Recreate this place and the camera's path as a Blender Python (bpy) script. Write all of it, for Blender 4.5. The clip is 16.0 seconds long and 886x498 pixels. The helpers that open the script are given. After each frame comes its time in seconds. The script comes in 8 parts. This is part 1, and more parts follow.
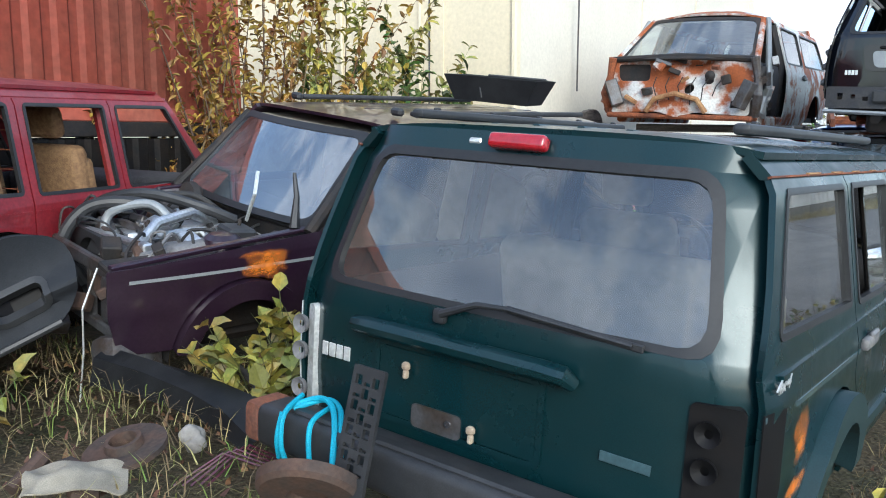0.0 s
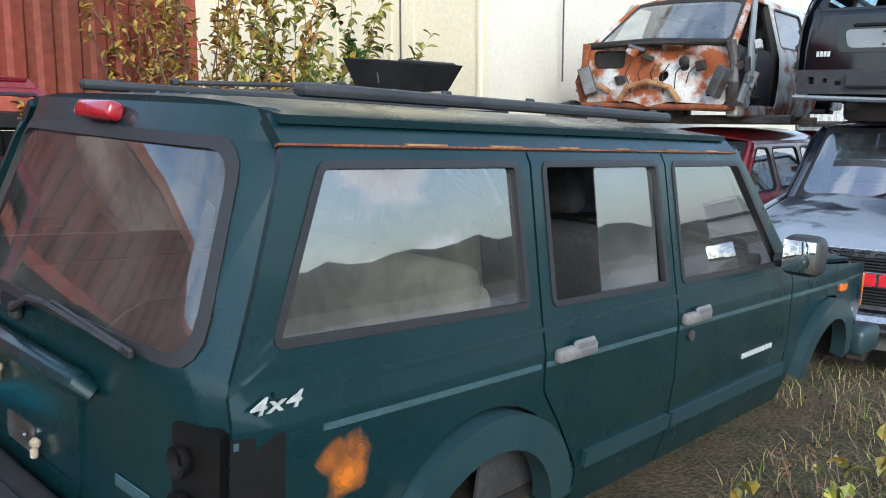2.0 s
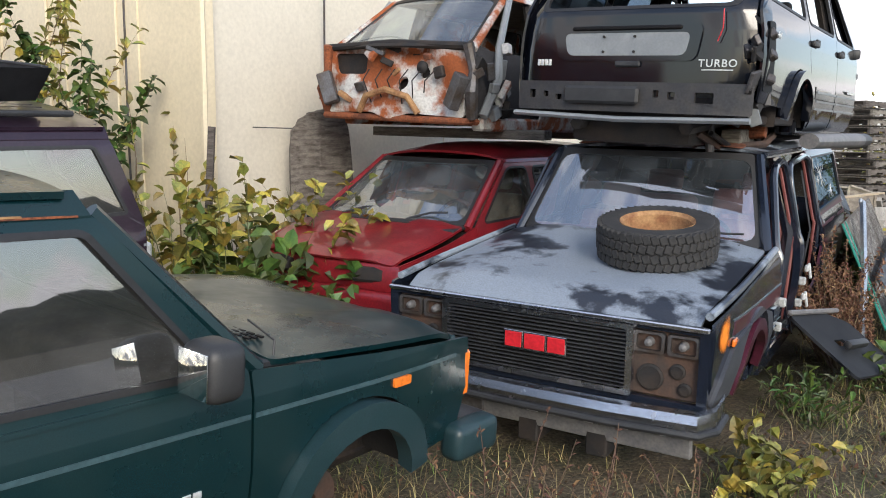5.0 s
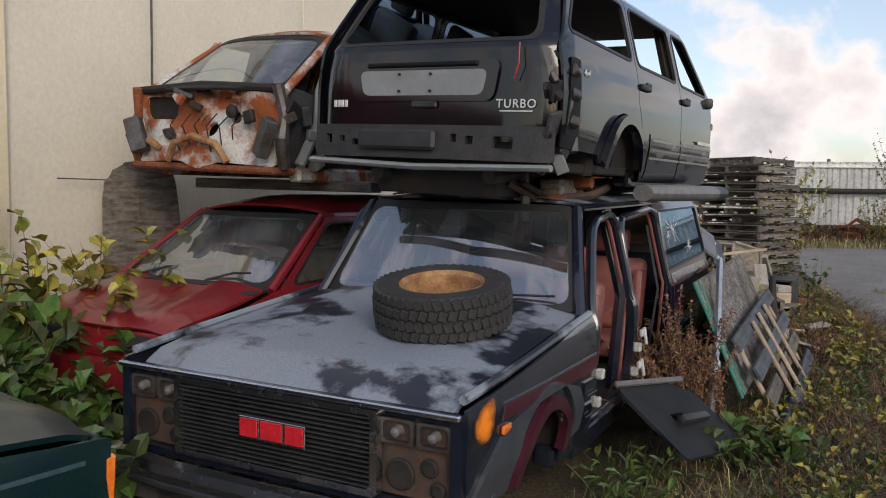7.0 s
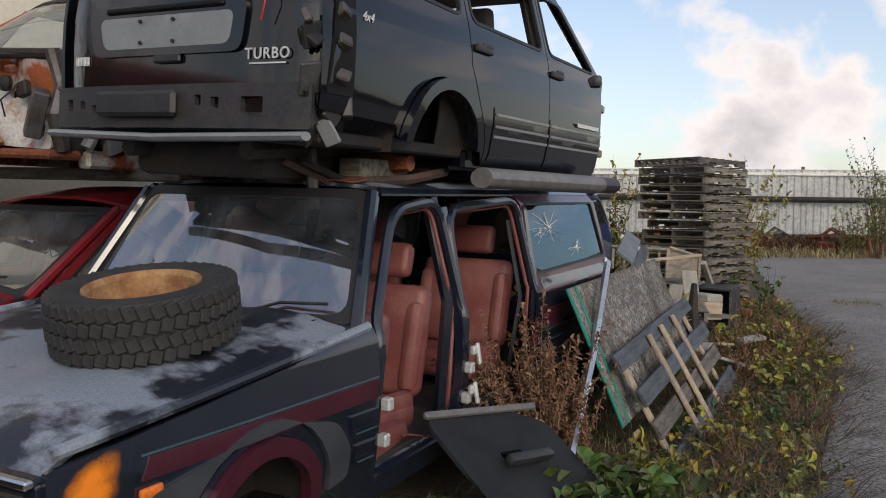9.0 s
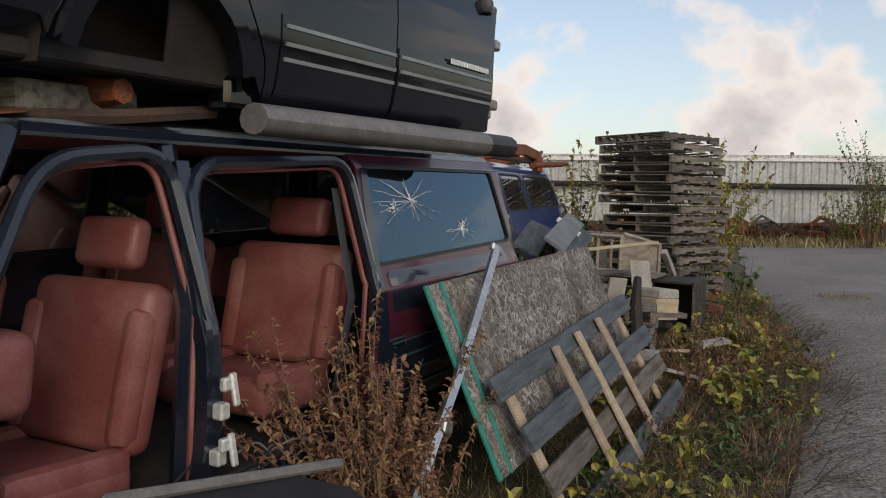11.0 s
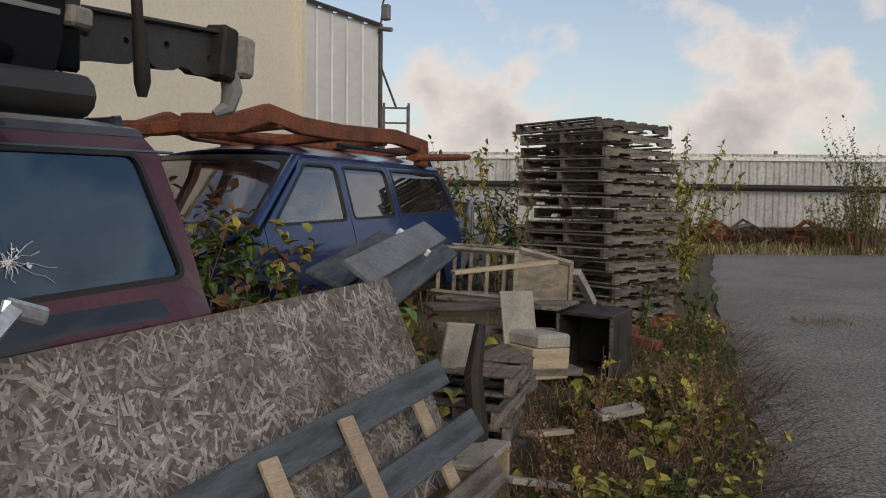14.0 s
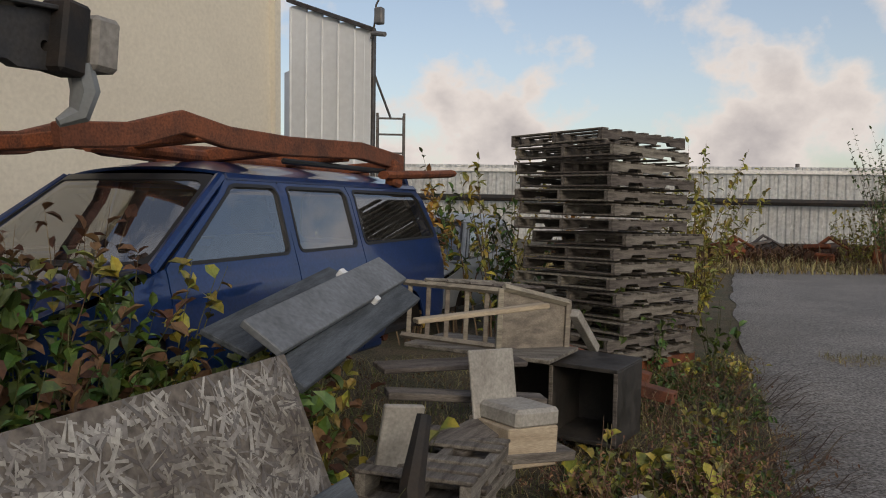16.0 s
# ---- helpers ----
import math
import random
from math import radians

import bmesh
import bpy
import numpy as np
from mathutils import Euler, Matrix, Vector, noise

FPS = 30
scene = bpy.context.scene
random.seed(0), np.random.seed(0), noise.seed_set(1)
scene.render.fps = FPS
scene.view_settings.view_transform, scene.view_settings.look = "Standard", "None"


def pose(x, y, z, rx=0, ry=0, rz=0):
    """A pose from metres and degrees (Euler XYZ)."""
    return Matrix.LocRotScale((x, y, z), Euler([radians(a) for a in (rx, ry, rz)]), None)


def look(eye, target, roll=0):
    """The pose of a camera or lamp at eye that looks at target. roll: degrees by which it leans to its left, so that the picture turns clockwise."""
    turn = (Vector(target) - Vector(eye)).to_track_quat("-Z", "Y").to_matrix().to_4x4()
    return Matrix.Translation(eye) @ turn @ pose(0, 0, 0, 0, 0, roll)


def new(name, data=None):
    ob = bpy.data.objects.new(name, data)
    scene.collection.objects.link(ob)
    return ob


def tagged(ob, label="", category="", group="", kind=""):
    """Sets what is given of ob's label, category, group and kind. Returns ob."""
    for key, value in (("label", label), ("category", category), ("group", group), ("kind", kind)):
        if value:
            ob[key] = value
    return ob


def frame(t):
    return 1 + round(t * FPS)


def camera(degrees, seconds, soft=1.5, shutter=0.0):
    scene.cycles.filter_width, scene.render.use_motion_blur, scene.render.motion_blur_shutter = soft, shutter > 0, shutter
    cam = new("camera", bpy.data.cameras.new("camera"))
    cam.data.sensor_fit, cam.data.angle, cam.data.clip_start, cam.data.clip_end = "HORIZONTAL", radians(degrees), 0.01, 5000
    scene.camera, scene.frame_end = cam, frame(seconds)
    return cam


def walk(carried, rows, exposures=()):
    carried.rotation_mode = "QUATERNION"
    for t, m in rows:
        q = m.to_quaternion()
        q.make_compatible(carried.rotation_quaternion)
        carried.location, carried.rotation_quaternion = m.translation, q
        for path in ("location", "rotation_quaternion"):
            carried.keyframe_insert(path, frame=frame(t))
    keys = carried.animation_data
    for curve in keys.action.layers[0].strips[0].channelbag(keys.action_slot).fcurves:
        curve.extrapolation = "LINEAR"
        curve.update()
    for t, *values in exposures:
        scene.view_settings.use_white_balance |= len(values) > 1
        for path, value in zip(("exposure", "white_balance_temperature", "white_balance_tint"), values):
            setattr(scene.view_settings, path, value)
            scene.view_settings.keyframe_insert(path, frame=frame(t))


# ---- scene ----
cam = camera(56.7, 16.0, soft=1.0)
METRES, EYE, TILT, LEAN, TURN = 12.5, 1.65, -8.0, 0.0, 0.0
ROWS = [
    (0.0, 0.0, 0.0, 0.0, 0.0, -0.0, 0.0),
    (0.5, 0.0283, 0.0059, -0.0026, 1.27, 0.03, -0.13),
    (1.0, 0.0563, 0.0139, -0.0048, 4.29, -0.02, -0.44),
    (1.5, 0.0844, 0.0262, -0.0033, 5.44, 0.0, -0.6),
    (2.0, 0.1121, 0.0375, -0.0023, 6.15, 0.0, -0.69),
    (2.5, 0.1414, 0.0547, -0.0002, 6.7, 0.07, -0.68),
    (3.0, 0.1666, 0.0771, 0.0052, 6.32, 0.07, -0.64),
    (3.5, 0.1913, 0.0948, 0.0101, 6.38, 0.01, -0.68),
    (4.0, 0.2135, 0.1155, 0.0139, 6.07, -0.09, -0.74),
    (4.5, 0.233, 0.1328, 0.0187, 2.66, -0.2, -0.61),
    (5.0, 0.2556, 0.1426, 0.0241, 0.78, 0.02, -0.6),
    (7.5, 0.359, 0.2167, 0.028, -3.76, 4.48, -0.07),
    (8.0, 0.3862, 0.2332, 0.0268, -3.82, 4.37, -0.09),
    (8.5, 0.4086, 0.2559, 0.0261, -3.87, 4.86, -0.06),
    (9.0, 0.4305, 0.2812, 0.028, -3.94, 4.95, -0.04),
    (11.5, 0.5346, 0.4366, 0.039, -4.38, 4.22, -0.03),
    (12.0, 0.5588, 0.4665, 0.0432, -4.43, 4.76, -0.02),
    (12.5, 0.5817, 0.4966, 0.0496, -4.51, 4.71, 0.07),
    (13.0, 0.6014, 0.5283, 0.0537, -4.6, 4.55, 0.08),
    (13.5, 0.6211, 0.5597, 0.0586, -4.66, 4.43, -0.04),
    (14.0, 0.6362, 0.5902, 0.0629, -4.77, 4.41, -0.03),
    (14.5, 0.6467, 0.6191, 0.0693, -4.84, 4.37, -0.03),
    (15.0, 0.6584, 0.6466, 0.077, -4.64, 4.27, -0.08),
    (15.5, 0.6644, 0.6708, 0.0826, -3.96, 4.29, -0.15),
    (16.0, 0.6698, 0.6828, 0.085, -3.75, 5.2, -0.26),
]
walk(cam, [(t, pose(0, 0, EYE, TILT, LEAN, TURN) @ pose(METRES * x, METRES * y, METRES * z, 90 + pitch, roll, yaw)) for t, x, y, z, yaw, pitch, roll in ROWS], [(0.0, 1.3, 5400, 4), (4.0, 1.3, 5750, 7), (5.2, 0.95, 6050, 10), (7.5, 0.17, 6350, 12), (9.2, 0.17, 6350, 12), (11.5, -0.06, 6550, 11), (16.0, -0.26, 6600, 11)])

# ---- light ----
world = bpy.data.worlds.new("sky")
scene.world = world
world.use_nodes = True
wn, wl = world.node_tree.nodes, world.node_tree.links
wn.clear()
w_out = wn.new("ShaderNodeOutputWorld")
w_bg = wn.new("ShaderNodeBackground")
w_sky = wn.new("ShaderNodeTexSky")
w_sky.sky_type = "NISHITA"
w_sky.sun_disc = False
SUN_ELEV, SUN_ROT = radians(24), radians(166)
w_sky.sun_elevation, w_sky.sun_rotation = SUN_ELEV, SUN_ROT
w_sky.dust_density = 1.5
w_coord = wn.new("ShaderNodeTexCoord")
w_map = wn.new("ShaderNodeMapping")
w_map.inputs["Scale"].default_value = (1.0, 1.0, 1.25)
w_noise = wn.new("ShaderNodeTexNoise")
w_noise.inputs["Scale"].default_value = 5.2
w_noise.inputs["Detail"].default_value = 9
w_noise.inputs["Roughness"].default_value = 0.55
w_ramp = wn.new("ShaderNodeValToRGB")
w_ramp.color_ramp.elements[0].position, w_ramp.color_ramp.elements[1].position = 0.475, 0.545
w_ramp.color_ramp.elements[0].color = (0.24, 0.24, 0.24, 1)
w_tint = wn.new("ShaderNodeValToRGB")
w_tint.color_ramp.elements[0].position, w_tint.color_ramp.elements[1].position = 0.54, 0.68
w_tint.color_ramp.elements[0].color = (6.1, 5.6, 5.25, 1)
w_tint.color_ramp.elements[1].color = (3.9, 3.6, 3.55, 1)
w_mix = wn.new("ShaderNodeMix")
w_mix.data_type = "RGBA"
wl.new(w_coord.outputs["Generated"], w_map.inputs["Vector"])
wl.new(w_map.outputs["Vector"], w_noise.inputs["Vector"])
wl.new(w_noise.outputs["Fac"], w_ramp.inputs["Fac"])
wl.new(w_noise.outputs["Fac"], w_tint.inputs["Fac"])
w_sep = wn.new("ShaderNodeSeparateXYZ")
w_high = wn.new("ShaderNodeMapRange")
w_high.inputs["From Min"].default_value, w_high.inputs["From Max"].default_value = 0.15, 0.34
w_high.inputs["To Min"].default_value, w_high.inputs["To Max"].default_value = 1.0, 0.45
w_mul = wn.new("ShaderNodeMath")
w_mul.operation = "MULTIPLY"
wl.new(w_coord.outputs["Generated"], w_sep.inputs["Vector"])
wl.new(w_sep.outputs["Z"], w_high.inputs["Value"])
wl.new(w_ramp.outputs["Color"], w_mul.inputs[0])
wl.new(w_high.outputs["Result"], w_mul.inputs[1])
wl.new(w_mul.outputs["Value"], w_mix.inputs["Factor"])
wl.new(w_sky.outputs["Color"], w_mix.inputs["A"])
wl.new(w_tint.outputs["Color"], w_mix.inputs["B"])
wl.new(w_mix.outputs["Result"], w_bg.inputs["Color"])
w_bg.inputs["Strength"].default_value = 0.15
wl.new(w_bg.outputs["Background"], w_out.inputs["Surface"])
sun = new("sun", bpy.data.lights.new("sun", "SUN"))
sun.data.energy, sun.data.angle, sun.data.color = 1.15, radians(24), (1.0, 0.88, 0.72)
sun.matrix_world = look((2.5, -10.0, 4.6), (0, 0, 0))


# ---- materials ----
def mat(name, color, rough=0.6, metal=0.0, color2=None, scale=6.0, lo=0.4, hi=0.65, fine=60.0, bump=0.0, coat=0.0, rough2=None, stretch=(1, 1, 1),
        fine_amount=0.12, rand=0.0, coords="Object", island=False, spec=0.5, trans=0.0):
    """A surface of one base colour with patches of a second, fine grain, bump and uneven gloss."""
    m = bpy.data.materials.new(name)
    m.use_nodes = True
    n, l = m.node_tree.nodes, m.node_tree.links
    b = n["Principled BSDF"]
    b.inputs["Metallic"].default_value = metal
    b.inputs["Roughness"].default_value = rough
    b.inputs["Coat Weight"].default_value = coat
    b.inputs["Coat Roughness"].default_value = 0.06
    b.inputs["Specular IOR Level"].default_value = spec
    tc = n.new("ShaderNodeTexCoord")
    mp = n.new("ShaderNodeMapping")
    mp.inputs["Scale"].default_value = stretch
    l.new(tc.outputs[coords], mp.inputs["Vector"])
    big = n.new("ShaderNodeTexNoise")
    big.inputs["Scale"].default_value, big.inputs["Detail"].default_value, big.inputs["Roughness"].default_value = scale, 7, 0.6
    small = n.new("ShaderNodeTexNoise")
    small.inputs["Scale"].default_value, small.inputs["Detail"].default_value = fine, 4
    l.new(mp.outputs["Vector"], big.inputs["Vector"])
    l.new(mp.outputs["Vector"], small.inputs["Vector"])
    ramp = n.new("ShaderNodeValToRGB")
    e = ramp.color_ramp.elements
    e[0].position, e[1].position = lo, hi
    e[0].color = (*color, 1)
    e[1].color = (*(color2 or [c * 0.82 for c in color]), 1)
    l.new(big.outputs["Fac"], ramp.inputs["Fac"])
    hsv = n.new("ShaderNodeHueSaturation")
    mr = n.new("ShaderNodeMapRange")
    mr.inputs["To Min"].default_value, mr.inputs["To Max"].default_value = 1 - fine_amount * 2, 1 + fine_amount * 2
    mr.inputs["From Min"].default_value, mr.inputs["From Max"].default_value = 0.25, 0.75
    l.new(small.outputs["Fac"], mr.inputs["Value"])
    value = mr.outputs["Result"]
    if rand:
        src = n.new("ShaderNodeNewGeometry").outputs["Random Per Island"] if island else n.new("ShaderNodeObjectInfo").outputs["Random"]
        rr = n.new("ShaderNodeMapRange")
        rr.inputs["To Min"].default_value, rr.inputs["To Max"].default_value = 1 - rand, 1 + rand
        l.new(src, rr.inputs["Value"])
        mul = n.new("ShaderNodeMath")
        mul.operation = "MULTIPLY"
        l.new(value, mul.inputs[0])
        l.new(rr.outputs["Result"], mul.inputs[1])
        value = mul.outputs["Value"]
        hr = n.new("ShaderNodeMapRange")
        hr.inputs["To Min"].default_value, hr.inputs["To Max"].default_value = 0.5 - rand * 0.06, 0.5 + rand * 0.06
        l.new(src, hr.inputs["Value"])
        l.new(hr.outputs["Result"], hsv.inputs["Hue"])
    l.new(value, hsv.inputs["Value"])
    l.new(ramp.outputs["Color"], hsv.inputs["Color"])
    l.new(hsv.outputs["Color"], b.inputs["Base Color"])
    if rough2 is not None:
        rm = n.new("ShaderNodeMapRange")
        rm.inputs["From Min"].default_value, rm.inputs["From Max"].default_value = lo, hi
        rm.inputs["To Min"].default_value, rm.inputs["To Max"].default_value = rough, rough2
        l.new(big.outputs["Fac"], rm.inputs["Value"])
        l.new(rm.outputs["Result"], b.inputs["Roughness"])
    if bump:
        bp = n.new("ShaderNodeBump")
        bp.inputs["Strength"].default_value = 1.0
        bp.inputs["Distance"].default_value = bump
        l.new(small.outputs["Fac"], bp.inputs["Height"])
        l.new(bp.outputs["Normal"], b.inputs["Normal"])
    if trans:
        b.inputs["Transmission Weight"].default_value = trans
    return m


def glass(name, tint=(0.62, 0.70, 0.72), dirt_haze=0.05, dirt_haze_color=(0.45, 0.44, 0.4), ior=2.7, sheen=(0.95, 0.97, 1.0)):
    """Thin car glass: clear, mirror-like at a slant, with a film of dust or, on windscreens, painted sky haze."""
    m = bpy.data.materials.new(name)
    m.use_nodes = True
    n, l = m.node_tree.nodes, m.node_tree.links
    n.clear()
    out = n.new("ShaderNodeOutputMaterial")
    tr = n.new("ShaderNodeBsdfTransparent")
    tr.inputs["Color"].default_value = (*tint, 1)
    gl = n.new("ShaderNodeBsdfGlossy")
    gl.inputs["Roughness"].default_value = 0.015
    gl.inputs["Color"].default_value = (*sheen, 1)
    fr = n.new("ShaderNodeFresnel")
    fr.inputs["IOR"].default_value = ior
    mix = n.new("ShaderNodeMixShader")
    l.new(fr.outputs["Fac"], mix.inputs["Fac"])
    l.new(tr.outputs["BSDF"], mix.inputs[1])
    l.new(gl.outputs["BSDF"], mix.inputs[2])
    df = n.new("ShaderNodeBsdfDiffuse")
    df.inputs["Color"].default_value = (*dirt_haze_color, 1)
    tc = n.new("ShaderNodeTexCoord")
    no = n.new("ShaderNodeTexNoise")
    no.inputs["Scale"].default_value, no.inputs["Detail"].default_value = 3.5, 8
    l.new(tc.outputs["Object"], no.inputs["Vector"])
    mr = n.new("ShaderNodeMapRange")
    mr.inputs["From Min"].default_value, mr.inputs["From Max"].default_value = 0.35, 0.75
    mr.inputs["To Min"].default_value, mr.inputs["To Max"].default_value = dirt_haze * 0.3, dirt_haze * 1.8
    l.new(no.outputs["Fac"], mr.inputs["Value"])
    mix2 = n.new("ShaderNodeMixShader")
    l.new(mr.outputs["Result"], mix2.inputs["Fac"])
    l.new(mix.outputs["Shader"], mix2.inputs[1])
    l.new(df.outputs["BSDF"], mix2.inputs[2])
    l.new(mix2.outputs["Shader"], out.inputs["Surface"])
    return m


GREEN = mat("green_paint", (0.004, 0.023, 0.028), 0.24, 0.2, (0.006, 0.025, 0.028), 2.5, coat=0.18, rough2=0.42, spec=0.42, fine=300, fine_amount=0.1)
GREEN_PLASTIC = mat("green_trim", (0.012, 0.034, 0.040), 0.4, 0.0, (0.018, 0.04, 0.048), 5, fine=200)
PURPLE = mat("plum_paint", (0.018, 0.008, 0.018), 0.3, 0.2, (0.024, 0.012, 0.022), 4, coat=0.6, rough2=0.45)
RED = mat("red_paint", (0.22, 0.012, 0.018), 0.35, 0.1, (0.16, 0.010, 0.016), 3, coat=0.5, rough2=0.5)
BLACKP = mat("black_paint", (0.003, 0.004, 0.007), 0.07, 0.0, (0.005, 0.006, 0.010), 4, coat=0.45, rough2=0.13, spec=0.36)
NAVY = mat("navy_paint", (0.009, 0.013, 0.024), 0.14, 0.0, (0.012, 0.016, 0.027), 5, coat=0.7, rough2=0.24, spec=0.45)
NAVY_FLARE = mat("faded_navy_flare", (0.05, 0.055, 0.068), 0.5, 0.0, (0.035, 0.04, 0.05), 5, coat=0.2, fine=120)
NAVY_WORN = mat("worn_navy_hood_paint", (0.014, 0.018, 0.028), 0.38, 0.0, (0.21, 0.245, 0.29), 1.7, 0.44, 0.50, coat=0.25, rough2=0.7, fine=120)
MAROON = mat("maroon_paint", (0.075, 0.014, 0.03), 0.35, 0.2, (0.06, 0.012, 0.026), 4, coat=0.5)
BLUE = mat("blue_paint", (0.010, 0.035, 0.14), 0.3, 0.2, (0.008, 0.03, 0.11), 4, coat=0.6)
WHITEP = mat("white_paint_with_rust", (0.48, 0.48, 0.46), 0.5, 0.0, (0.27, 0.075, 0.022), 3.0, 0.45, 0.56, coat=0.1, rough2=0.9, fine=50, bump=0.002)
SILVER = mat("silver_paint", (0.27, 0.29, 0.30), 0.42, 0.3, (0.22, 0.235, 0.245), 4, fine_amount=0.04)
# near-black that puts the shade of openings and slots into the colour
RECESS_SHADE = mat("recess_shade_black", (0.0035, 0.0035, 0.004), 0.6, 0.0, (0.006, 0.005, 0.005), 8, spec=0.25)
DARK_STALK = mat("dark_dead_stalk", (0.085, 0.06, 0.042), 0.9, 0.0, (0.05, 0.036, 0.028), 9, rand=0.4, island=True)
RUST = mat("rust", (0.23, 0.07, 0.025), 0.9, 0.0, (0.10, 0.035, 0.02), 7, fine=70, bump=0.003, fine_amount=0.25)
RUST_ORANGE = mat("orange_rust", (0.18, 0.062, 0.03), 0.9, 0.0, (0.09, 0.038, 0.024), 5, fine=70, bump=0.002, fine_amount=0.2)
STEEL = mat("grimy_steel", (0.10, 0.10, 0.105), 0.5, 0.5, (0.06, 0.045, 0.035), 8, bump=0.001)
DARK = mat("dark_underbody", (0.010, 0.010, 0.011), 0.75, 0.0, (0.028, 0.02, 0.015), 6, bump=0.002)
PLASTIC = mat("black_plastic", (0.018, 0.019, 0.021), 0.5, 0.0, (0.032, 0.033, 0.035), 7, fine=220)
COVER = mat("scuffed_bumper_plastic", (0.016, 0.018, 0.022), 0.75, 0.0, (0.024, 0.026, 0.03), 4, fine=220, spec=0.2)
RUBBER = mat("tyre_rubber", (0.020, 0.020, 0.021), 0.8, 0.0, (0.035, 0.034, 0.032), 9, bump=0.001)
SEAL = mat("window_rubber", (0.016, 0.016, 0.017), 0.5)
GREYP = mat("grey_plastic", (0.12, 0.12, 0.125), 0.5, 0.0, (0.17, 0.165, 0.16), 9)
CHROME = mat("chrome", (0.74, 0.75, 0.78), 0.24, 1.0, (0.56, 0.54, 0.52), 8, 0.55, 0.7, rough2=0.42, fine_amount=0.03)
ALU = mat("aluminium", (0.60, 0.62, 0.64), 0.38, 0.9, (0.48, 0.5, 0.52), 5)
BEIGE = mat("beige_cloth", (0.30, 0.27, 0.21), 0.9, 0.0, (0.20, 0.18, 0.14), 8, fine=250, bump=0.001)
REDSEAT = mat("red_leather", (0.17, 0.05, 0.046), 0.5, 0.0, (0.23, 0.095, 0.085), 4, fine=120, bump=0.001)
BLACKSEAT = mat("charcoal_cloth", (0.03, 0.03, 0.033), 0.9, 0.0, (0.04, 0.04, 0.045), 8)
WICKER = mat("woven_seat_cover", (0.28, 0.17, 0.08), 0.85, 0.0, (0.18, 0.10, 0.05), 40, fine=160, bump=0.004)
ORANGE = mat("orange_spray_paint", (0.85, 0.24, 0.01), 0.6, 0.0, (0.7, 0.2, 0.02), 12)
AMBER = mat("amber_lens", (0.8, 0.20, 0.02), 0.15, 0.0, (0.7, 0.16, 0.02), 12, coat=0.8)
LENS_RED = mat("red_lens", (0.35, 0.008, 0.014), 0.2, 0.0, (0.28, 0.01, 0.02), 15, coat=0.6)
WHITE_LETTER = mat("pale_badge", (0.62, 0.64, 0.63), 0.35, 0.4)
RED_LETTER = mat("red_badge", (0.55, 0.02, 0.03), 0.35)
# pale stripe colour; on the green body it paints the crease's bright highlight
STRIPE_OR_GLINT = mat("pale_stripe_or_glint", (0.045, 0.085, 0.10), 0.3, coat=0.5)
BROWN = mat("brown_rusty_steel", (0.085, 0.05, 0.035), 0.8, 0.2, (0.05, 0.04, 0.035), 9, bump=0.001)
ROPE = mat("blue_rope", (0.03, 0.35, 0.50), 0.7, fine=200, bump=0.003)
GLASS = glass("car_glass", (0.76, 0.82, 0.84), 0.06, ior=2.9)
GLASS_REAR = glass("rear_car_glass", (0.86, 0.90, 0.92), 0.05, (0.5, 0.5, 0.48), ior=2.1)
# the blue-grey film adds some of the sky's reflection as colour
GLASS_SCREEN = glass("windscreen_glass", (0.6, 0.7, 0.76), 0.10, (0.36, 0.42, 0.48), ior=3.8)
# blue sheen colours the reflection as if of deep blue sky
GLASS_DARK = glass("sky_sheen_tinted_glass", (0.12, 0.19, 0.28), 0.008, ior=2.3, sheen=(0.50, 0.74, 1.0))
TAN_RUST = mat("tan_rust", (0.34, 0.20, 0.09), 0.9, 0.0, (0.20, 0.09, 0.04), 9, fine=60, bump=0.002)
DARK_STEEL = mat("dark_steel", (0.035, 0.036, 0.040), 0.42, 0.3, (0.055, 0.052, 0.05), 8, rough2=0.6)
DEAD_RED = mat("reddish_dead_leaf", (0.23, 0.12, 0.07), 0.85, 0.0, (0.15, 0.08, 0.05), 9, rand=0.4, island=True)
GLASS_CLEAR = glass("clear_car_glass", (0.86, 0.92, 0.95), 0.03, ior=3.6)
GLASS_DUSTY = glass("dusty_car_glass", (0.55, 0.62, 0.64), 0.18, (0.33, 0.36, 0.38))
MIRROR = mat("mirror_glass", (0.85, 0.87, 0.88), 0.02, 1.0, (0.83, 0.85, 0.86))
OLDWOOD = mat("weathered_wood", (0.18, 0.162, 0.14), 0.9, 0.0, (0.065, 0.055, 0.046), 3, stretch=(1, 9, 9), fine=30, bump=0.003, rand=0.35, fine_amount=0.2)
NEWWOOD = mat("pale_wood", (0.40, 0.33, 0.24), 0.85, 0.0, (0.30, 0.24, 0.17), 3, stretch=(1, 8, 8), fine=30, bump=0.002, rand=0.2)
FADEDWOOD = mat("faded_grey_brown_wood", (0.25, 0.22, 0.175), 0.9, 0.0, (0.14, 0.12, 0.10), 3, stretch=(1, 6, 6), fine=30, bump=0.002, rand=0.3)
BLUEWOOD = mat("blue_grey_board", (0.085, 0.10, 0.118), 0.85, 0.0, (0.04, 0.048, 0.056), 3, stretch=(1, 8, 8), fine=30, bump=0.003)
TEAL = mat("teal_painted_wood", (0.02, 0.22, 0.17), 0.6)
# one cream sheeting, its warm sunlit and paler shaded tones put into colour
CREAM = mat("cream_wall_sheet", (0.68, 0.60, 0.43), 0.6, 0.0, (0.60, 0.53, 0.38), 0.5, fine=25, fine_amount=0.04)
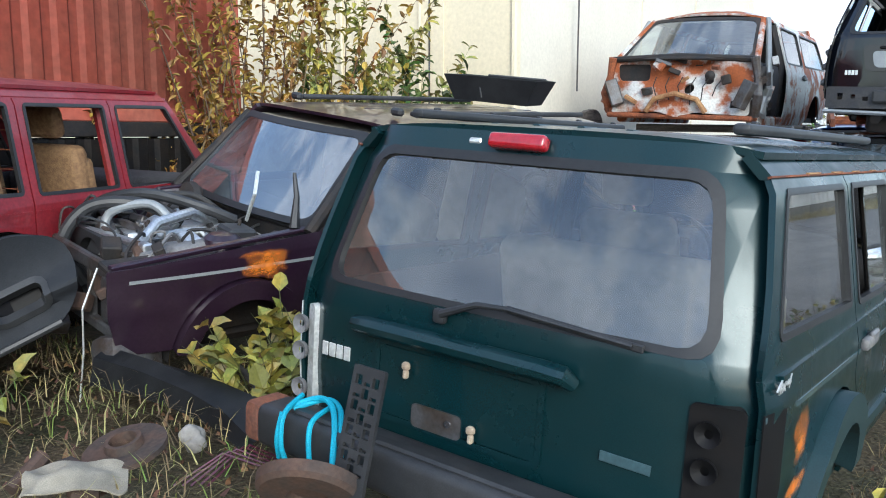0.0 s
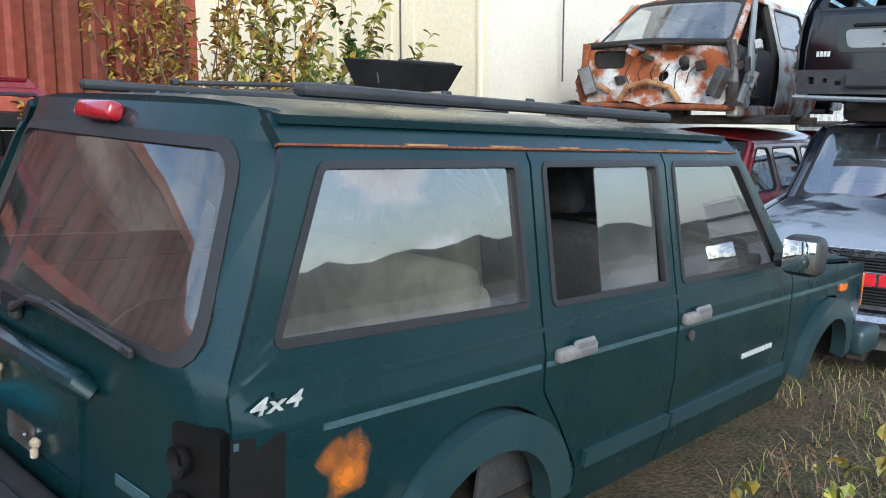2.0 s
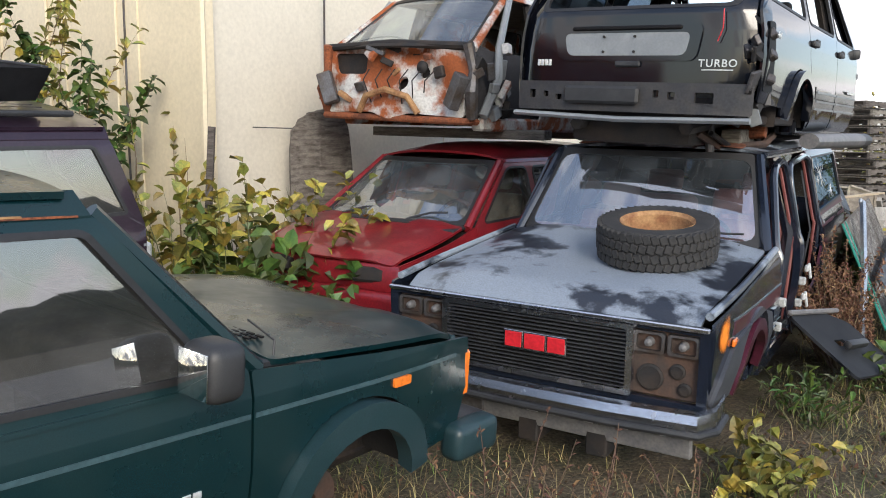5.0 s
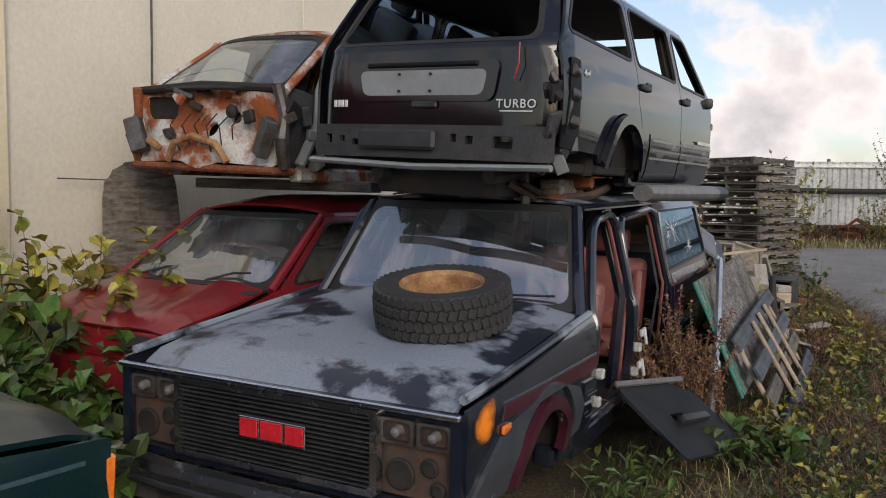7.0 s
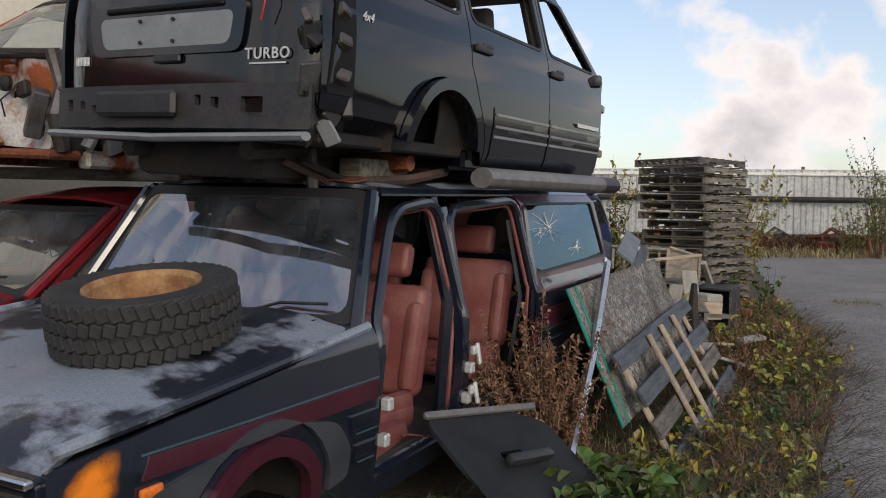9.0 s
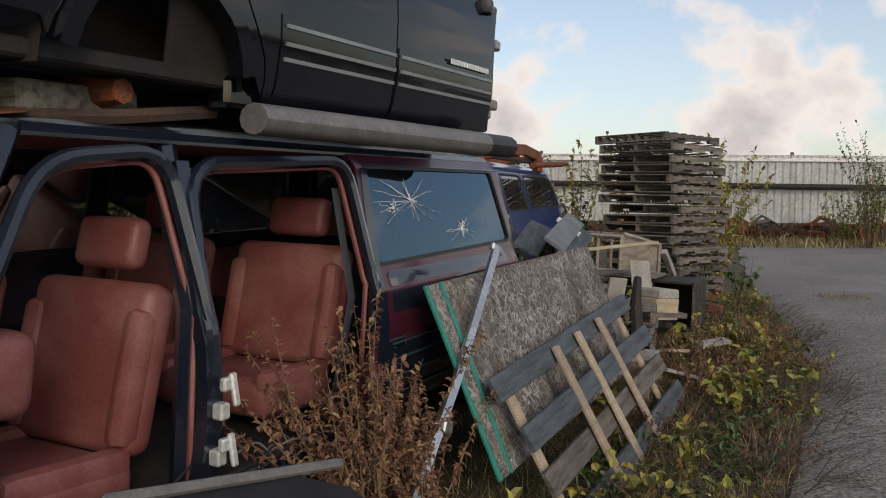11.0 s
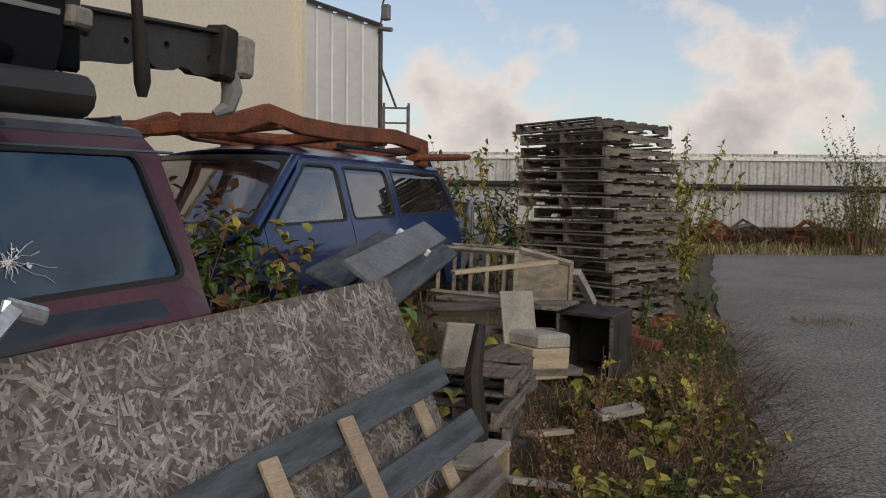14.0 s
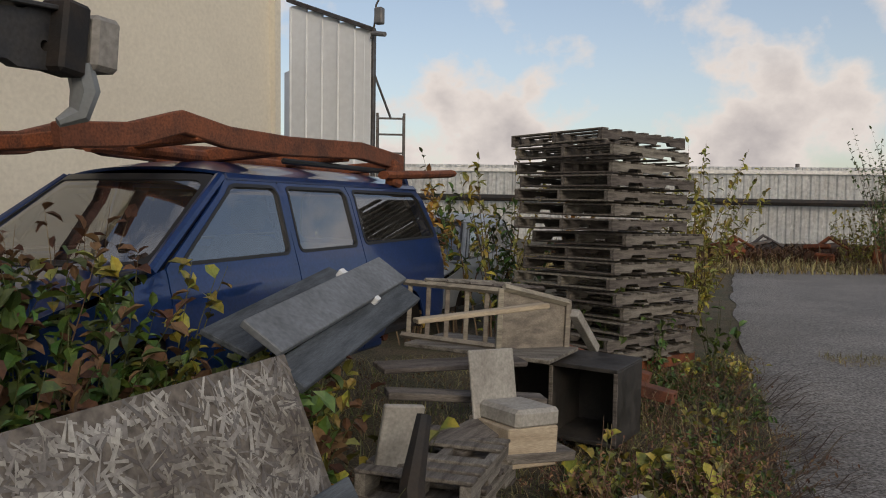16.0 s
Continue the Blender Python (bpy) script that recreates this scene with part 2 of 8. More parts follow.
CREAM_SHADE = mat("shaded_cream_wall_sheet", (0.64, 0.60, 0.50), 0.6, 0.0, (0.58, 0.54, 0.45), 0.5, fine=25, fine_amount=0.04)
CONTAINER = mat("red_container_paint", (0.40, 0.085, 0.05), 0.6, 0.0, (0.32, 0.10, 0.065), 0.8, fine=14, fine_amount=0.12, rough2=0.8)
SHEET = mat("galvanised_sheet", (0.70, 0.73, 0.75), 0.5, 0.0, (0.64, 0.66, 0.67), 0.6, fine=9, fine_amount=0.03)
FENCE_SHEET = mat("white_fence_sheet", (0.74, 0.74, 0.71), 0.6, 0.0, (0.62, 0.61, 0.58), 0.6, fine=8)
ASPHALT = mat("asphalt", (0.170, 0.160, 0.148), 0.85, 0.0, (0.225, 0.210, 0.192), 0.6, fine=42, bump=0.012, fine_amount=0.5, coords="Object")
SOIL = mat("soil_and_dead_grass", (0.10, 0.075, 0.045), 0.95, 0.0, (0.055, 0.055, 0.025), 2.0, fine=40, bump=0.02, fine_amount=0.35)
CONCRETE = mat("pale_concrete", (0.27, 0.26, 0.24), 0.85, 0.0, (0.17, 0.16, 0.15), 3, fine=40, bump=0.003)



def spray(name, color):
    """Overspray: dense in the middle of its patch, fading out in a ragged edge."""
    m = bpy.data.materials.new(name)
    m.use_nodes = True
    n, l = m.node_tree.nodes, m.node_tree.links
    b = n["Principled BSDF"]
    b.inputs["Base Color"].default_value = (*color, 1)
    b.inputs["Roughness"].default_value = 0.6
    tc = n.new("ShaderNodeTexCoord")
    mp = n.new("ShaderNodeMapping")
    mp.inputs["Location"].default_value = (-0.5, -0.5, -0.5)
    gr = n.new("ShaderNodeVectorMath")
    gr.operation = "LENGTH"
    no = n.new("ShaderNodeTexNoise")
    no.inputs["Scale"].default_value, no.inputs["Detail"].default_value = 14, 3
    ad = n.new("ShaderNodeMath")
    ad.operation = "MULTIPLY_ADD"
    ad.inputs[1].default_value = 0.32
    mr = n.new("ShaderNodeMapRange")
    mr.inputs["From Min"].default_value, mr.inputs["From Max"].default_value = 0.62, 0.36
    l.new(tc.outputs["Generated"], mp.inputs["Vector"])
    l.new(mp.outputs["Vector"], gr.inputs[0])
    l.new(tc.outputs["Object"], no.inputs["Vector"])
    l.new(no.outputs["Fac"], ad.inputs[0])
    l.new(gr.outputs["Value"], ad.inputs[2])
    l.new(ad.outputs["Value"], mr.inputs["Value"])
    l.new(mr.outputs["Result"], b.inputs["Alpha"])
    return m


SPRAY = spray("orange_overspray", (0.85, 0.24, 0.01))
LEAF_GREEN = mat("green_leaf", (0.042, 0.08, 0.018), 0.5, 0.0, (0.085, 0.12, 0.02), 9, rand=0.6, island=True, bump=0.0)
LEAF_YELLOW = mat("yellow_green_leaf", (0.16, 0.17, 0.035), 0.5, 0.0, (0.32, 0.24, 0.04), 6, 0.45, 0.6, rand=0.4, island=True)
LEAF_ORANGE = mat("autumn_leaf", (0.22, 0.15, 0.03), 0.6, 0.0, (0.32, 0.15, 0.03), 4, rand=0.5, island=True)
LEAF_BROWN = mat("dead_leaf", (0.13, 0.065, 0.03), 0.8, 0.0, (0.09, 0.05, 0.03), 9, rand=0.4, island=True)
STALK = mat("dead_stalk", (0.16, 0.11, 0.065), 0.85, 0.0, (0.10, 0.065, 0.04), 9, rand=0.4, island=True)
STALK_GREEN = mat("green_stalk", (0.08, 0.09, 0.03), 0.7)
GRASS = mat("dry_grass", (0.29, 0.225, 0.105), 0.8, 0.0, (0.16, 0.14, 0.055), 1.2, rand=0.5, island=True)
GRASS_GREEN = mat("green_grass", (0.11, 0.16, 0.028), 0.7, 0.0, (0.14, 0.15, 0.035), 1.5, rand=0.5, island=True)

# ---- building helpers ----
def mesh_of(name, bm, material, smooth=35):
    me = bpy.data.meshes.new(name)
    bm.normal_update()
    bm.to_mesh(me)
    bm.free()
    if material:
        me.materials.append(material)
    if smooth and me.polygons:
        me.polygons.foreach_set("use_smooth", [True] * len(me.polygons))
        me.set_sharp_from_angle(angle=radians(smooth))
    return me


def part(name, bm, material, parent, label="", m=None, smooth=35):
    ob = new(name, mesh_of(name, bm, material, smooth))
    ob.parent = parent
    if m is not None:
        ob.matrix_basis = m
    if label:
        ob["label"] = label
    return ob


def thing(name, m, label, category, group="", kind=""):
    ob = new(name)
    ob.empty_display_size = 0.2
    ob.matrix_basis = m
    return tagged(ob, label, category, group, kind)


def solid(name, bm, material, label, category, m=None, group="", kind="", smooth=35):
    ob = new(name, mesh_of(name, bm, material, smooth))
    if m is not None:
        ob.matrix_basis = m
    return tagged(ob, label, category, group, kind)


def box(size, at=(0, 0, 0), rot=None, bevel=0.006, bm=None, seg=1):
    """A bevelled block, added to bm."""
    out = bm or bmesh.new()
    r = bmesh.ops.create_cube(out, size=1.0)
    vs = r["verts"]
    bmesh.ops.scale(out, vec=size, verts=vs)
    if bevel:
        es = list({e for v in vs for e in v.link_edges})
        r = bmesh.ops.bevel(out, geom=es, offset=min(bevel, min(size) * 0.45), segments=seg, affect="EDGES", profile=0.5)
        vs = list({v for f in r["faces"] for v in f.verts} | {v for v in vs if v.is_valid})
    mm = Matrix.Translation(at)
    if rot:
        mm = mm @ pose(0, 0, 0, *rot)
    bmesh.ops.transform(out, matrix=mm, verts=vs)
    return out


def tube(points, r, n=8, bm=None, cap=True, flat=1.0):
    """A pipe of radius r (a number or one for each point) along points."""
    out = bm or bmesh.new()
    pts = [Vector(p) for p in points]
    rs = r if isinstance(r, (list, tuple)) else [r] * len(pts)
    rings, side = [], None
    for i, p in enumerate(pts):
        d = (pts[min(i + 1, len(pts) - 1)] - pts[max(i - 1, 0)]).normalized()
        if side is None:
            side = d.cross(Vector((0, 0, 1)))
            if side.length < 0.05:
                side = d.cross(Vector((1, 0, 0)))
        side = (side - d * side.dot(d)).normalized()
        up = side.cross(d)
        rings.append([out.verts.new(p + rs[i] * (math.cos(a) * side + flat * math.sin(a) * up)) for a in [2 * math.pi * k / n for k in range(n)]])
    for a, b in zip(rings, rings[1:]):
        for k in range(n):
            out.faces.new((a[k], a[(k + 1) % n], b[(k + 1) % n], b[k]))
    if cap:
        out.faces.new(rings[0][::-1])
        out.faces.new(rings[-1])
    return out


def smooth_path(pts, n=6):
    """A rounder line through pts."""
    p = [Vector(pts[0])] + [Vector(q) for q in pts] + [Vector(pts[-1])]
    out = []
    for i in range(1, len(p) - 2):
        a, b, c, d = p[i - 1], p[i], p[i + 1], p[i + 2]
        for k in range(n):
            t = k / n
            out.append(0.5 * (2 * b + (c - a) * t + (2 * a - 5 * b + 4 * c - d) * t * t + (3 * b - a - 3 * c + d) * t ** 3))
    return out + [p[-1]]


def lathe(profile, n=32, bm=None, close=True):
    """Turns a closed profile of (radius, height) about z."""
    out = bm or bmesh.new()
    rings = [[out.verts.new((r * math.cos(2 * math.pi * k / n), r * math.sin(2 * math.pi * k / n), z)) for k in range(n)] for r, z in profile]
    pairs = list(zip(rings, rings[1:])) + ([(rings[-1], rings[0])] if close else [])
    for a, b in pairs:
        for k in range(n):
            out.faces.new((a[k], a[(k + 1) % n], b[(k + 1) % n], b[k]))
    bmesh.ops.recalc_face_normals(out, faces=out.faces)
    return out


def rounded(pts, r, n=4):
    """Rounds the corners of a polygon; r is one radius or one for each corner."""
    out = []
    k = len(pts)
    for i, p in enumerate(pts):
        ri = r[i] if isinstance(r, (list, tuple)) else r
        p, a, b = Vector(p), Vector(pts[i - 1]), Vector(pts[(i + 1) % k])
        da, db = a - p, b - p
        c = min(ri, da.length * 0.45, db.length * 0.45)
        if c < 0.002:
            out.append(tuple(p))
            continue
        s, e = p + da.normalized() * c, p + db.normalized() * c
        for j in range(n + 1):
            t = j / n
            out.append(tuple((1 - t) ** 2 * s + 2 * t * (1 - t) * p + t * t * e))
    return out


def shrink(pts, d):
    """Moves the outline of a polygon inwards by d (outwards: minus)."""
    area = sum(a[0] * b[1] - b[0] * a[1] for a, b in zip(pts, pts[1:] + pts[:1]))
    s = 1 if area > 0 else -1
    out = []
    k = len(pts)
    for i in range(k):
        p, a, b = Vector(pts[i]), Vector(pts[i - 1]), Vector(pts[(i + 1) % k])
        e = (b - a)
        nrm = Vector((-e.y, e.x)).normalized() * s if e.length else Vector((0, 0))
        out.append(tuple(p + nrm * d))
    return out


def arch(yc, zc, r, a0, a1, n=10, squash=1.0):
    return [(yc + r * math.cos(radians(a0 + (a1 - a0) * i / n)), zc + squash * r * math.sin(radians(a0 + (a1 - a0) * i / n))) for i in range(n + 1)]


def sheet(outer, mapf, holes=(), cu=(), cv=(), t=0.012, out=None, bm=None):
    """A sheet cut to an outline with holes in (u, v), bent by mapf into space and given thickness; out: a rough outward direction."""
    bm = bmesh.new()
    for loop in (outer, *holes):
        vs = [bm.verts.new((p[0], p[1], 0)) for p in loop]
        for a, b in zip(vs, vs[1:] + vs[:1]):
            bm.edges.new((a, b))
    bmesh.ops.triangle_fill(bm, use_beauty=True, use_dissolve=False, edges=list(bm.edges))
    for c in cu:
        bmesh.ops.bisect_plane(bm, geom=list(bm.verts) + list(bm.edges) + list(bm.faces), plane_co=(c, 0, 0), plane_no=(1, 0, 0))
    for c in cv:
        bmesh.ops.bisect_plane(bm, geom=list(bm.verts) + list(bm.edges) + list(bm.faces), plane_co=(0, c, 0), plane_no=(0, 1, 0))
    for v in bm.verts:
        v.co = mapf(v.co.x, v.co.y)
    bm.normal_update()
    if out is not None:
        o = Vector(out)
        if sum(f.normal.dot(o) * f.calc_area() for f in bm.faces) < 0:
            bmesh.ops.reverse_faces(bm, faces=list(bm.faces))
        bm.normal_update()
    if t:
        bmesh.ops.solidify(bm, geom=list(bm.faces), thickness=t)
    return bm


def lerp_profile(pairs, z):
    if z <= pairs[0][0]:
        return pairs[0][1]
    for (a, va), (b, vb) in zip(pairs, pairs[1:]):
        if z <= b:
            return va + (vb - va) * (z - a) / (b - a)
    return pairs[-1][1]


def frange(a, b, n):
    return [a + (b - a) * i / n for i in range(n + 1)]


def words(text, size, material, parent, m, name="lettering", depth=0.002, shear=0.0, label="", space=1.0):
    cu = bpy.data.curves.new(name, "FONT")
    cu.body, cu.size, cu.extrude, cu.shear = text, size, depth, shear
    cu.align_x, cu.align_y = "CENTER", "CENTER"
    cu.space_character = space
    cu.offset = size * 0.012
    tmp = bpy.data.objects.new("tmp", cu)
    me = bpy.data.meshes.new_from_object(tmp)
    bpy.data.objects.remove(tmp)
    me.materials.clear()
    me.materials.append(material)
    ob = new(name, me)
    ob.parent = parent
    ob.matrix_basis = m
    if label:
        ob["label"] = label
    return ob


def seat(parent, material, at, width=0.5, back=0.62, head=True, tilt=12, label=""):
    """A car seat with cushion, backrest and headrest; it faces +y."""
    x, y, z = at
    b = box((width, 0.52, 0.18), (x, y, z + 0.09), (4, 0, 0), 0.06, seg=3)
    box((0.09, 0.5, 0.14), (x - width / 2 + 0.05, y, z + 0.15), (4, 0, 0), 0.04, b, 2)
    box((0.09, 0.5, 0.14), (x + width / 2 - 0.05, y, z + 0.15), (4, 0, 0), 0.04, b, 2)
    part("seat", b, material, parent, label)
    s, c = math.sin(radians(tilt)), math.cos(radians(tilt))
    b = box((width, 0.15, back), (x, y - 0.26 - s * back / 2, z + 0.15 + c * back / 2), (tilt, 0, 0), 0.06, seg=3)
    for k in (-1, 1):
        box((0.1, 0.12, back * 0.8), (x + k * (width / 2 - 0.05), y - 0.21 - s * back / 2, z + 0.13 + c * back / 2), (tilt, 0, 0), 0.045, b, 2)
    part("backrest", b, material, parent, label)
    if head:
        part("headrest", box((width * 0.52, 0.1, 0.2), (x, y - 0.26 - s * (back + 0.13), z + 0.17 + c * (back + 0.12)), (tilt, 0, 0), 0.045, seg=3), material, parent, label)


def steering_wheel(parent, at, tilt=-65):
    b = tube([(0.19 * math.cos(a), 0.19 * math.sin(a), 0) for a in frange(0, 2 * math.pi, 24)], 0.016, 8, cap=False)
    for a in (0.4, 2.74, 4.71):
        tube([(0, 0, -0.02), (0.19 * math.cos(a), 0.19 * math.sin(a), 0)], 0.014, 6, b)
    box((0.15, 0.12, 0.05), (0, 0, -0.01), None, 0.02, b, 2)
    part("steering_wheel", b, PLASTIC, parent, m=pose(*at, tilt, 0, 0))


def wheel(parent, at, r=0.36, w=0.22, rim=STEEL, side=1):
    """A tyre on a pressed steel rim, its axle along x."""
    m = pose(*at, 0, 90, 0)
    tyre = part("tyre", lathe([(r * 0.62, -w / 2), (r * 0.9, -w / 2 - 0.005), (r * 0.98, -w / 2 + 0.02), (r, -w / 4), (r, w / 4), (r * 0.98, w / 2 - 0.02), (r * 0.9, w / 2 + 0.005), (r * 0.62, w / 2)], 36), RUBBER, parent, m=m)
    part("rim", lathe([(0.03, 0.02 * side), (r * 0.3, 0.05 * side), (r * 0.5, -0.02 * side), (r * 0.6, w / 2 * side), (r * 0.63, w / 2 * side), (r * 0.63, -w / 2 * side), (r * 0.55, -w / 2 * side), (0.03, -0.03 * side)], 28), rim, tyre)



def cloud(name, verts, faces, material, label, category, kind="stuff", parent=None, smooth=0, m=None):
    """One mesh from arrays, for leaves, stalks and grass."""
    me = bpy.data.meshes.new(name)
    me.from_pydata(verts, [], faces)
    me.materials.append(material)
    ob = new(name, me)
    if m is not None:
        ob.matrix_basis = m
    if parent:
        ob.parent = parent
        ob["kind"] = "stuff"
        if label:
            ob["label"] = label
        return ob
    return tagged(ob, label, category, "", kind)


def add_leaf(vs, fs, p, d, up, L, W, fold=0.25):
    """A leaf folded along its rib, from p along d."""
    side = d.cross(up)
    if side.length < 1e-3:
        side = Vector((1, 0, 0))
    side.normalize()
    nrm = side.cross(d).normalized()
    k = len(vs)
    q = [p, p + d * L * 0.35 + side * W * 0.5 + nrm * W * fold, p + d * L * 0.75 + side * W * 0.34 + nrm * W * fold * 0.7, p + d * L - nrm * L * 0.12,
         p + d * L * 0.75 - side * W * 0.34 + nrm * W * fold * 0.7, p + d * L * 0.35 - side * W * 0.5 + nrm * W * fold, p + d * L * 0.5]
    vs.extend([tuple(v) for v in q])
    fs.extend([(k, k + 1, k + 6), (k + 1, k + 2, k + 6), (k + 2, k + 3, k + 6), (k + 3, k + 4, k + 6), (k + 4, k + 5, k + 6), (k + 5, k, k + 6)])


def add_stem(vs, fs, pts, r0, r1):
    """A thin three-sided stalk along pts."""
    n = len(pts)
    k0 = len(vs)
    for i, p in enumerate(pts):
        r = r0 + (r1 - r0) * i / max(1, n - 1)
        for a in (0, 2.09, 4.19):
            vs.append((p[0] + r * math.cos(a), p[1] + r * math.sin(a), p[2]))
    for i in range(n - 1):
        for j in range(3):
            a, b = k0 + i * 3 + j, k0 + i * 3 + (j + 1) % 3
            fs.append((a, b, b + 3, a + 3))


def rnd(a, b):
    return random.uniform(a, b)


def unit():
    a, z = rnd(0, 2 * math.pi), rnd(-1, 1)
    s = math.sqrt(1 - z * z)
    return Vector((s * math.cos(a), s * math.sin(a), z))


def bent_stem(p, d, L, droop, n=5):
    pts, q, dd = [Vector(p)], Vector(p), Vector(d).normalized()
    for i in range(n):
        dd = (dd + Vector((rnd(-0.12, 0.12), rnd(-0.12, 0.12), -droop / n))).normalized()
        q = q + dd * L / n
        pts.append(q.copy())
    return pts


def plant(name, m, label, category, leaf_mat, stem_mat, stems, height, spread, leaf=(0.06, 0.04), per=14, droop=0.5, lean=(0, 0, 0), lift=0.15, base=0.1):
    """A weed or shrub: stalks from one root with leaves along them."""
    t = thing(name, m, label, category)
    vs, fs, ls, lf = [], [], [], []
    for i in range(stems):
        a = rnd(0, 2 * math.pi)
        out = rnd(0.05, 1.0) * spread
        h = height * rnd(0.6, 1.05)
        d = Vector((math.cos(a) * out, math.sin(a) * out, h)) + Vector(lean)
        pts = bent_stem((math.cos(a) * base * rnd(0, 1), math.sin(a) * base * rnd(0, 1), 0), d, d.length, droop, 6)
        add_stem(vs, fs, pts, 0.005 + height * 0.003, 0.0015)
        for k in range(per):
            f = rnd(lift, 1.0) * 6
            j = min(5, int(f))
            p = pts[j].lerp(pts[j + 1], f - j)
            dd = (unit() + Vector((0, 0, 0.1))).normalized()
            s = rnd(0.6, 1.25)
            add_leaf(ls, lf, p, dd, Vector((0, 0, 1)) + unit() * 0.5, leaf[0] * s, leaf[1] * s)
    cloud("stalk", vs, fs, stem_mat, "", "", parent=t)
    cloud("foliage", ls, lf, leaf_mat, "", "", parent=t)
    return t

# ---- vehicles ----
def strip_outline(pts, w):
    """A closed ring outline between a polyline and the same moved by w along its normal."""
    inner = []
    for i, p in enumerate(pts):
        a, b = Vector(pts[max(i - 1, 0)]), Vector(pts[min(i + 1, len(pts) - 1)])
        e = (b - a).normalized()
        inner.append((p[0] - e.y * w, p[1] + e.x * w))
    return list(pts) + inner[::-1]


def car(name, m, label, P, paint, category="car", group=""):
    """A wrecked car built of sheet panels. It faces +y, its right side is +x, z is 0 where its wheels would stand."""
    g = P.get
    yr, yf, zs, zb, zt, zr = P["yr"], P["yf"], P["zs"], P["zb"], P["zt"], P["zr"]
    yq, yb, yc, ya = P["yq"], P["yb"], P["yc"], P["ya"]
    prof, (axr, axf), ar, az = P["prof"], P["ax"], P["ar"], P["az"]
    rs, hz = P["rs"], P["hz"]
    skip, mats = g("skip", ()), g("mats", {})
    gl = g("glass", GLASS)
    hw = max(p[1] for p in prof)
    ze = zt + g("rail", 0.045)
    edge, boxy = g("edge", 0.03), g("boxy", 2.6)
    body = thing(name, m, label, category, group)
    cz = frange(zs, ze, 12) + [p[0] for p in prof]

    def wide(y, z):
        x = lerp_profile(prof, z)
        if y > axf:
            x -= g("nose", 0.05) * ((y - axf) / (yf - axf)) ** 2
        d = yr + 0.14 - y
        if d > 0:
            x -= 0.05 * (d / 0.14) ** 2
        return x

    def rear_y(z):
        return yr + (0 if z < zb else rs * (z - zb) / (zr - zb))

    slope = lambda z: yr + 0.05 + (0 if z < zb else rs * (z - zb) / (zr - zb))
    a_line = lambda z: yc + (ya - yc) * (z - zb) / (ze - zb)
    low = g("low", zs + 0.1)
    quarter = [(slope(low), low), (axr - ar - 0.02, low - 0.02)] + arch(axr, az, ar, 170, 20, 12) + [(yq + 0.24, zs + 0.02), (yq + 0.22, zs + 0.16), (yq + 0.005, zb - 0.2), (yq, ze), (slope(ze), ze), (slope(zb), zb)]
    if g("van"):
        quarter = [(slope(low), low), (axr - ar - 0.02, low - 0.02)] + arch(axr, az, ar, 170, 5, 12) + [(yq, zs), (yq, ze), (slope(ze), ze), (slope(zb), zb)]
        rdoor = [(yq + 0.01, zs), (yb - 0.005, zs), (yb - 0.005, ze), (yq + 0.01, ze)]
    else:
        rdoor = [(yq + 0.25, zs), (yb - 0.005, zs), (yb - 0.005, zb), (yb - 0.03, ze), (yq + 0.01, ze), (yq + 0.015, zb - 0.2), (yq + 0.23, zs + 0.16)]
    fdoor = [(yb + 0.005, zs), (yc - 0.005, zs), (yc - 0.005, zb), (ya + 0.02, ze), (yb - 0.02, ze), (yb + 0.005, zb)]
    fender = [(yc + 0.005, zs), (axf - ar - 0.01, zs)] + arch(axf, az, ar, 175, 10, 12) + [(yf - 0.05, low), (yf, low + 0.2), (yf, hz - 0.02), (yc + 0.005, zb)]
    pillar = 0.055
    qwin = [(slope(zb) + 0.11, zb + 0.085), (yq - pillar, zb + 0.06), (yq - pillar - 0.01, zt), (slope(zt) + 0.11, zt)]
    rwin = [(yq + 0.075, zb + 0.05), (yb - pillar - 0.01, zb + 0.04), (yb - pillar - 0.035, zt), (yq + 0.07, zt)]
    fwin = [(yb + pillar + 0.005, zb + 0.035), (a_line(zb) - 0.13, zb + 0.02), (a_line(zt) - 0.06, zt), (yb + pillar - 0.02, zt)]
    for side, s in (("R", 1), ("L", -1)):
        def on(d, s=s):
            return lambda u, v: Vector((s * (wide(u, v) + d), u, v))
        for pname, key, poly, win in (("quarter_panel", "quarter", quarter, qwin), ("rear_door", "rear_door", rdoor, rwin), ("front_door", "front_door", fdoor, fwin), ("fender", "fender", fender, None)):
            tag = side + "_" + key
            if tag in skip or key in skip:
                continue
            cy = frange(min(p[0] for p in poly), max(p[0] for p in poly), 6)
            holes = []
            if win and tag + "_blind" not in skip:
                win = rounded(win, g("round", 0.045))
                holes = [shrink(win, -0.012)]
            panel = part(pname, sheet(rounded(poly, 0.012, 2), on(0), holes, cy, cz, 0.018, (s, 0, 0)), mats.get(tag, mats.get(key, paint)), body, P.get("labels", {}).get(tag, ""))
            if holes:
                part("window_seal", sheet(shrink(win, -0.013), on(0.004), [shrink(win, 0.007)], cy, cz, 0.022, (s, 0, 0)), SEAL, panel)
                if tag + "_glass" not in skip and key + "_glass" not in skip:
                    pane = part("window_pane", sheet(shrink(win, 0.005), on(-0.012), [], cy, cz, 0.0, (s, 0, 0)), mats.get(tag + "_glass", gl), panel)
                    pane.visible_shadow = False
            if key in ("rear_door", "front_door") and not g("no_handles"):
                hy = min(p[0] for p in poly if p[1] > zb - 0.3) + 0.14
                hm = pose(s * (wide(hy, zb - 0.1) + 0.012), hy, zb - 0.1)
                b = box((0.03, 0.2, 0.045), bevel=0.012, seg=2)
